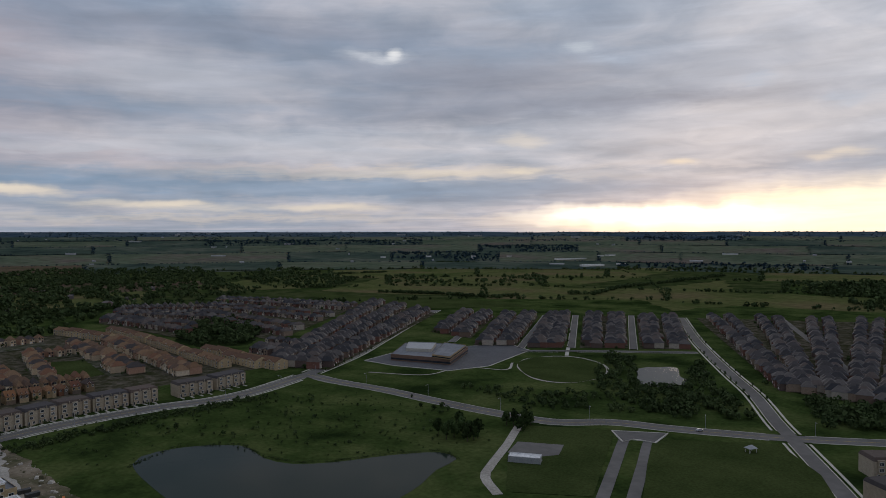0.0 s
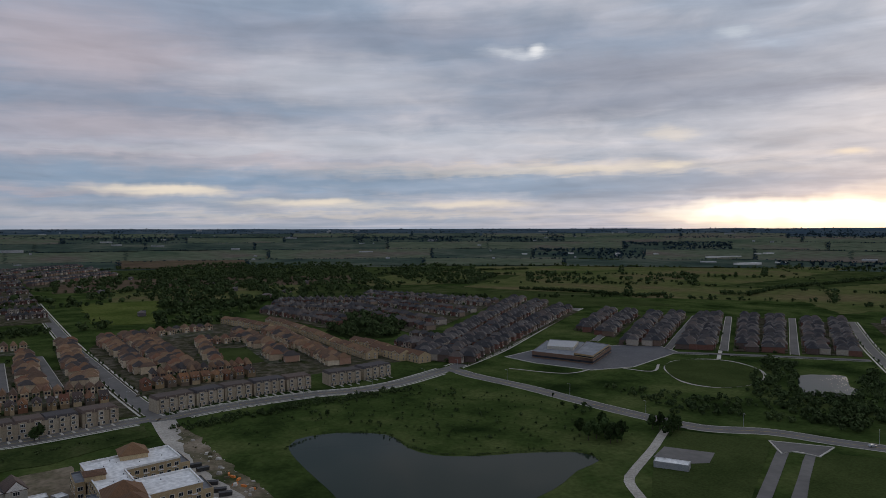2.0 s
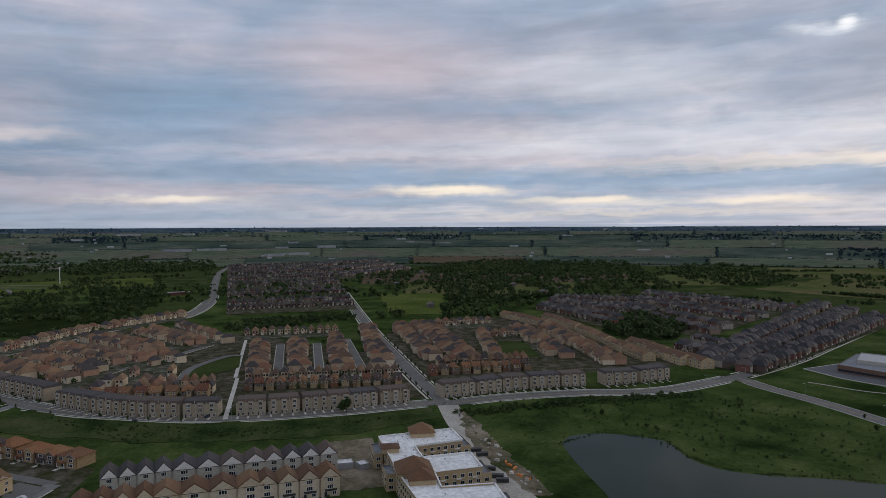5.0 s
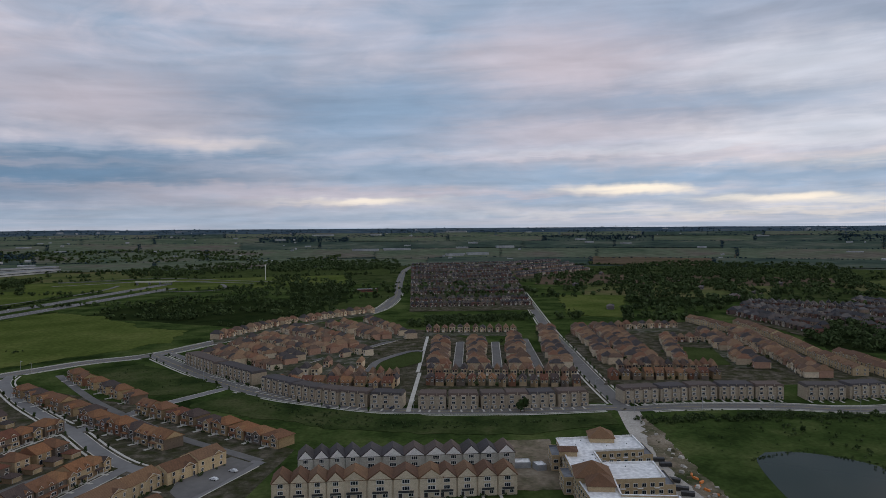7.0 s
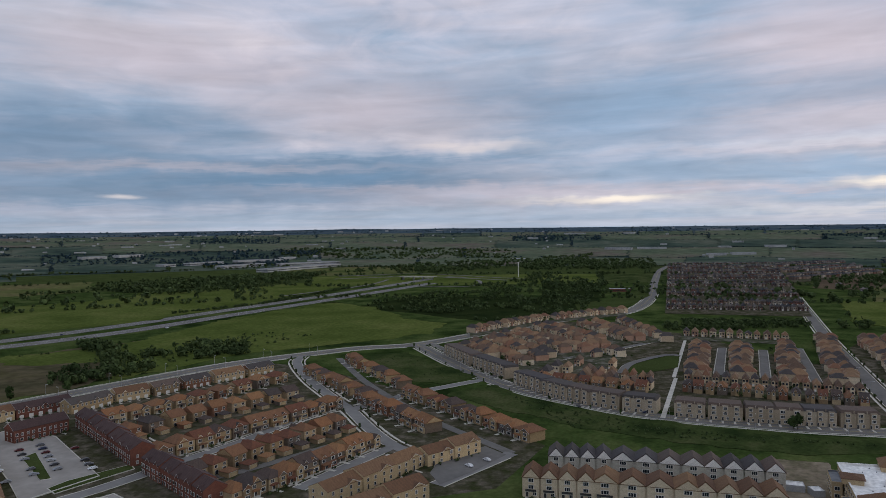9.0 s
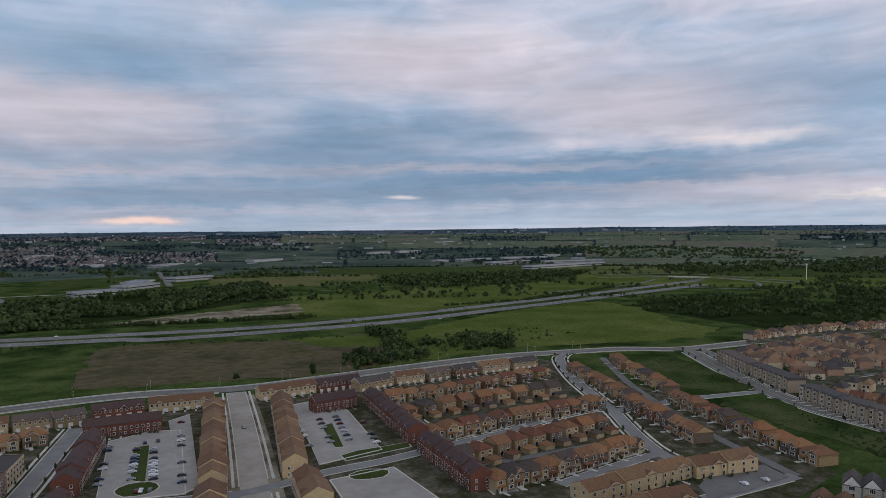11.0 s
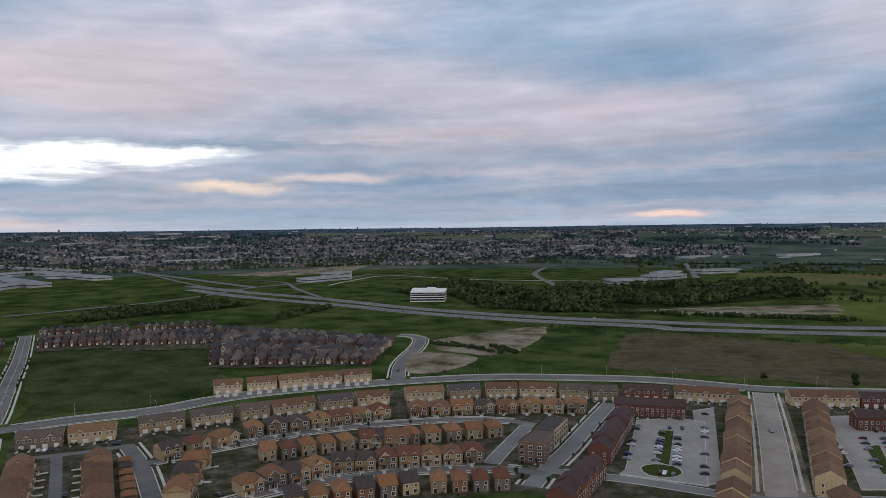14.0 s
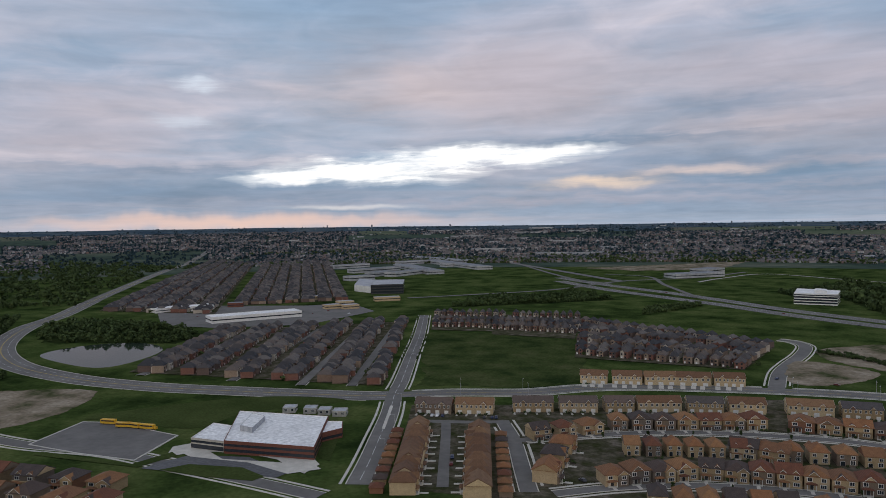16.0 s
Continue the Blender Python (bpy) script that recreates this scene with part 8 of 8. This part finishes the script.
def lamps(i, spacing, side, r_max=700):
    line, nr, w = ROADS[i][0], ROADS[i][1], ROADS[i][2]
    acc = 0.0
    for k in range(1, len(line)):
        acc += (line[k] - line[k - 1]).length
        if acc > spacing and line[k].length < r_max:
            acc = 0
            p = line[k] + nr[k] * side * (w / 2 + 1.2)
            ang = math.degrees(math.atan2(-nr[k].y * side, -nr[k].x * side)) + 90
            put("lamp", lamp_post, place(p.x, p.y, ang))


lamps(1, 45, 1)
lamps(1, 45, -1)
lamps(22, 45, -1)
lamps(24, 60, 1)
lamps(23, 50, 1)
lamps(2, 45, 1)
# construction clutter
for k in range(26):
    q = fill([(-237.3, 369.2), (-178.5, 314.8), (-138.5, 280.9), (-129.4, 284.3), (-168.2, 318.9), (-231.2, 378.4)], 1)[0]
    b = Build()
    s = rng.uniform(0.5, 1.6)
    b.box(-s, s, -s * 0.7, s * 0.7, 0, s * rng.uniform(0.5, 1.2), M[rng.choice(["sand", "gravel", "concrete"])], s * 0.25)
    tagged(b.obj("rock", at=place(q[0], q[1], rng.uniform(0, 360))), "pale rubble boulder on the bare bank", "rock", "rubble rocks")
RB = Build()
for q in fill([(-242.7, 387.8), (-216.0, 364.9), (-168.2, 318.9), (-129.4, 284.3), (-137.1, 277.9), (-174.5, 307.2), (-212.2, 342.5)], 420):
    z_ = rng.uniform(0.12, 0.5)
    a_ = rng.uniform(0, 3)
    c_, s_ = math.cos(a_) * z_, math.sin(a_) * z_
    RB.solid([(q[0] + c_, q[1] + s_, 0.02), (q[0] - s_, q[1] + c_, 0.02), (q[0] - c_, q[1] - s_, 0.02), (q[0] + s_, q[1] - c_, 0.02), (q[0], q[1], z_)], [(0, 1, 4), (1, 2, 4), (2, 3, 4), (3, 0, 4)], M[rng.choice(["sand", "gravel", "concrete", "stubble"])])
tagged(RB.obj("rubble"), "loose stones and rubble on the bank", "rubble", kind="stuff")
for q in [(-163.8, 307.0), (-159.5, 304.4), (-167.4, 310.0), (-153.0, 296.9), (-147.4, 294.2), (-158.0, 298.2)]:
    b = Build()
    b.box(-1.6, 1.6, -0.6, 0.6, 0, 1.1, M["orange"], 0.15)
    tagged(b.obj("barrier", at=place(q[0], q[1], rng.uniform(0, 180))), "orange plastic construction barrier", "barrier", "barriers")
for q in [(-189.3, 317.1), (-182.9, 313.0), (-168.8, 296.4), (-160.6, 289.1), (-155.9, 285.4)]:
    tt = thing("dumpster", "dark steel waste container on the building site", "container", "containers", place(q[0], q[1], rng.uniform(20, 60)))
    b = Build()
    b.box(-2.8, 2.8, -1.2, 1.2, 0.3, 2.0, M["dark"], -0.1)
    part("bin", b, tt)
    b = Build()
    b.box(-2.6, 2.6, -0.9, 0.9, 0, 0.3, M["metal"])
    part("skid", b, tt)

# ---- far country in patches ----
B = Build()
WOODS, HEDGES = [], []
rings = [1250, 1520, 1850, 2250, 2700, 3150, 3600, 4000, 4350]
for ri in range(len(rings) - 1):
    r0, r1 = rings[ri], rings[ri + 1]
    a = -42.0
    while a < 205:
        da = math.degrees(rng.uniform(280, 620) / r0)
        town_side = a > 100
        if not (town_side and r0 < 2200):
            t0, t1 = radians(a), radians(a + da - 0.15)
            j0, j1 = rng.uniform(-40, 40), rng.uniform(-40, 40)
            pts = [(-math.sin(t) * r, math.cos(t) * r) for t, r in ((t0, r0 + j0), (t1, r0 + j1), (t1, r1 + j1), (t0, r1 + j0))]
            pick = rng.random()
            mid = ((pts[0][0] + pts[2][0]) / 2, (pts[0][1] + pts[2][1]) / 2)
            if town_side and pick < 0.66:
                A_, B_, C_, D_ = [Vector(p) for p in pts]
                nl, nn = max(3, int((r1 - r0) / 45)), max(6, int((B_ - A_).length / 13))
                for i in range(nl):
                    p, q = A_.lerp(D_, (i + 0.5) / nl), B_.lerp(C_, (i + 0.5) / nl)
                    ang = math.atan2((q - p).y, (q - p).x)
                    for k in range(nn):
                        if rng.random() < 0.82:
                            c = p.lerp(q, (k + 0.5) / nn)
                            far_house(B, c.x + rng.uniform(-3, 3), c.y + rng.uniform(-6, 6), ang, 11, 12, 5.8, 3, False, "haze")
                WOODS.extend(q for q in fill(pts, int(nl * nn * 1.5)) if noise.noise((q[0] * 0.008, q[1] * 0.008, 8)) > -0.1)
            elif pick < (0.86 if town_side else 0.22):
                WOODS.extend(q for q in fill(pts, int((r1 - r0) * 0.6)) if noise.noise((q[0] * 0.006, q[1] * 0.006, 5)) > -0.12)
            else:
                mat = rng.choice(["lawn", "crop", "scrub", "ground", "scrub", "lawn", "crop", "hay", "crop", "stubble"] if not town_side else ["lawn", "scrub", "stubble", "crop", "lawn"])
                # from here on the field colours have the haze of distance mixed in
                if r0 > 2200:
                    mat = "stubble" if mat == "stubble" and r0 < 3000 and rng.random() < 0.5 else rng.choice(["hazecrop", "hazecrop", "hazeland"])
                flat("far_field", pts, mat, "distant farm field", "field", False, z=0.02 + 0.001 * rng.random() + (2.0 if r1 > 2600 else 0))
            HEDGES.extend(along([pts[0], pts[1]], int(da * r0 / 57 / 9), 6))
            if rng.random() < 0.7:
                HEDGES.extend(along([pts[1], pts[2]], int((r1 - r0) / 10), 6))
        a += da
tagged(B.obj("far_houses"), "distant suburb of small brown-roofed houses", "houses", kind="stuff")
quad_stuff("far_woodland", "distant dark woods and garden trees", "woodland", [crowns([p for p in WOODS if math.hypot(*p) > 2400], 12, 10)], "hazeleaf")
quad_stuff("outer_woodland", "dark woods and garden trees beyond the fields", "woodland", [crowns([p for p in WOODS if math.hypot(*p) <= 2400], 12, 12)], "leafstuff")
quad_stuff("far_hedgerows", "distant hedgerow trees between fields", "hedgerow", [crowns([p for p in HEDGES if math.hypot(*p) > 2400], 6, 10)], "hazeleaf")
quad_stuff("outer_hedgerows", "hedgerow trees between farm fields", "hedgerow", [crowns([p for p in HEDGES if math.hypot(*p) <= 2400], 8, 12)], "leafstuff")
# woods over the ridge
ridge_pts = []
while len(ridge_pts) < 6000:
    a = radians(rng.uniform(-45, 205))
    r = rng.uniform(3900, 4870)
    q = (-math.sin(a) * r, math.cos(a) * r)
    if noise.noise((q[0] * 0.004, q[1] * 0.004, 2)) > -0.05:
        ridge_pts.append(q)
quad_stuff("ridge_woods", "dark woods over the far ridge", "woodland", [crowns(ridge_pts, 8, 8)], "hazeleaf")
# far towers on the skyline
for k in range(40):
    a = radians(rng.gauss(141, 4) if k % 2 else rng.uniform(118, 172))
    r = rng.uniform(4500, 4820)
    h = rng.uniform(6, 14) if k % 6 else rng.uniform(15, 22)
    w = rng.uniform(2.5, 6)
    tw = thing("tower_block", "distant hazy tower block on the skyline", "tower", "skyline towers", place(-math.sin(a) * r, math.cos(a) * r, math.degrees(a)))
    b = Build()
    b.box(-w, w, -w * 0.7, w * 0.7, -4, h, M["tower"])
    part("body", b, tw)
FB = Build()
for k in range(340):
    a = radians(rng.uniform(-30, 75) if k % 4 == 0 else rng.uniform(75, 172))
    r = rng.uniform(2500, 4650)
    w = rng.uniform(3, 9) if k % 3 else rng.uniform(8, 30)
    ang = math.degrees(a)
    c = Vector((-math.sin(a) * r, math.cos(a) * r))
    u = Vector((math.cos(a), math.sin(a))) * w
    hh = rng.uniform(5, 9)
    dv = Vector((-math.sin(a), math.cos(a))) * 25
    q4 = [c - u, c + u, c + u + dv, c - u + dv]
    zz_ = rise(c.x, c.y)
    FB.solid([(q.x, q.y, zz_ - 3) for q in q4] + [(q.x, q.y, zz_ + hh) for q in q4], [(0, 1, 5, 4), (1, 2, 6, 5), (2, 3, 7, 6), (3, 0, 4, 7)], M["pale"])
    FB.solid([(q.x, q.y, zz_ + hh) for q in q4], [(0, 1, 2, 3)], M["greyroof"])
FBO = tagged(FB.obj("far_buildings", at=Matrix.Translation((0, 0, 0.02))), "distant pale commercial buildings and barns", "buildings", kind="stuff")

# everything beyond the flat land is lifted onto the slope
for ob in [o for o in scene.objects if o.parent is None and o.type in {"MESH", "EMPTY"}]:
    loc = ob.matrix_basis.translation
    if loc.length > 0.01 or ob.name == "far_buildings":
        if math.hypot(loc.x, loc.y) > 2600:
            ob.location.z += rise(loc.x, loc.y)
        continue
    for m_ in [ob] if ob.type == "MESH" else ob.children_recursive:
        me = m_.data
        co = np.empty(len(me.vertices) * 3, dtype=np.float32)
        me.vertices.foreach_get("co", co)
        co = co.reshape(-1, 3)
        rr = np.hypot(co[:, 0], co[:, 1])
        if not len(rr) or rr.max() < 2600:
            continue
        if ob.type == "EMPTY":
            co[:, 2] += rise(co[:, 0].mean(), co[:, 1].mean())
        elif "woods" in ob.name or "wood" in ob.name or "hedge" in ob.name:
            c4 = co.reshape(-1, 4, 3)
            for k in np.where(rr.reshape(-1, 4).max(1) > 2600)[0]:
                c4[k, :, 2] += rise(float(c4[k, 0, 0]), float(c4[k, 0, 1]))
        else:
            for k in np.where(rr > 2600)[0]:
                co[k, 2] += rise(float(co[k, 0]), float(co[k, 1]))
        me.vertices.foreach_set("co", co.ravel())
        me.update()
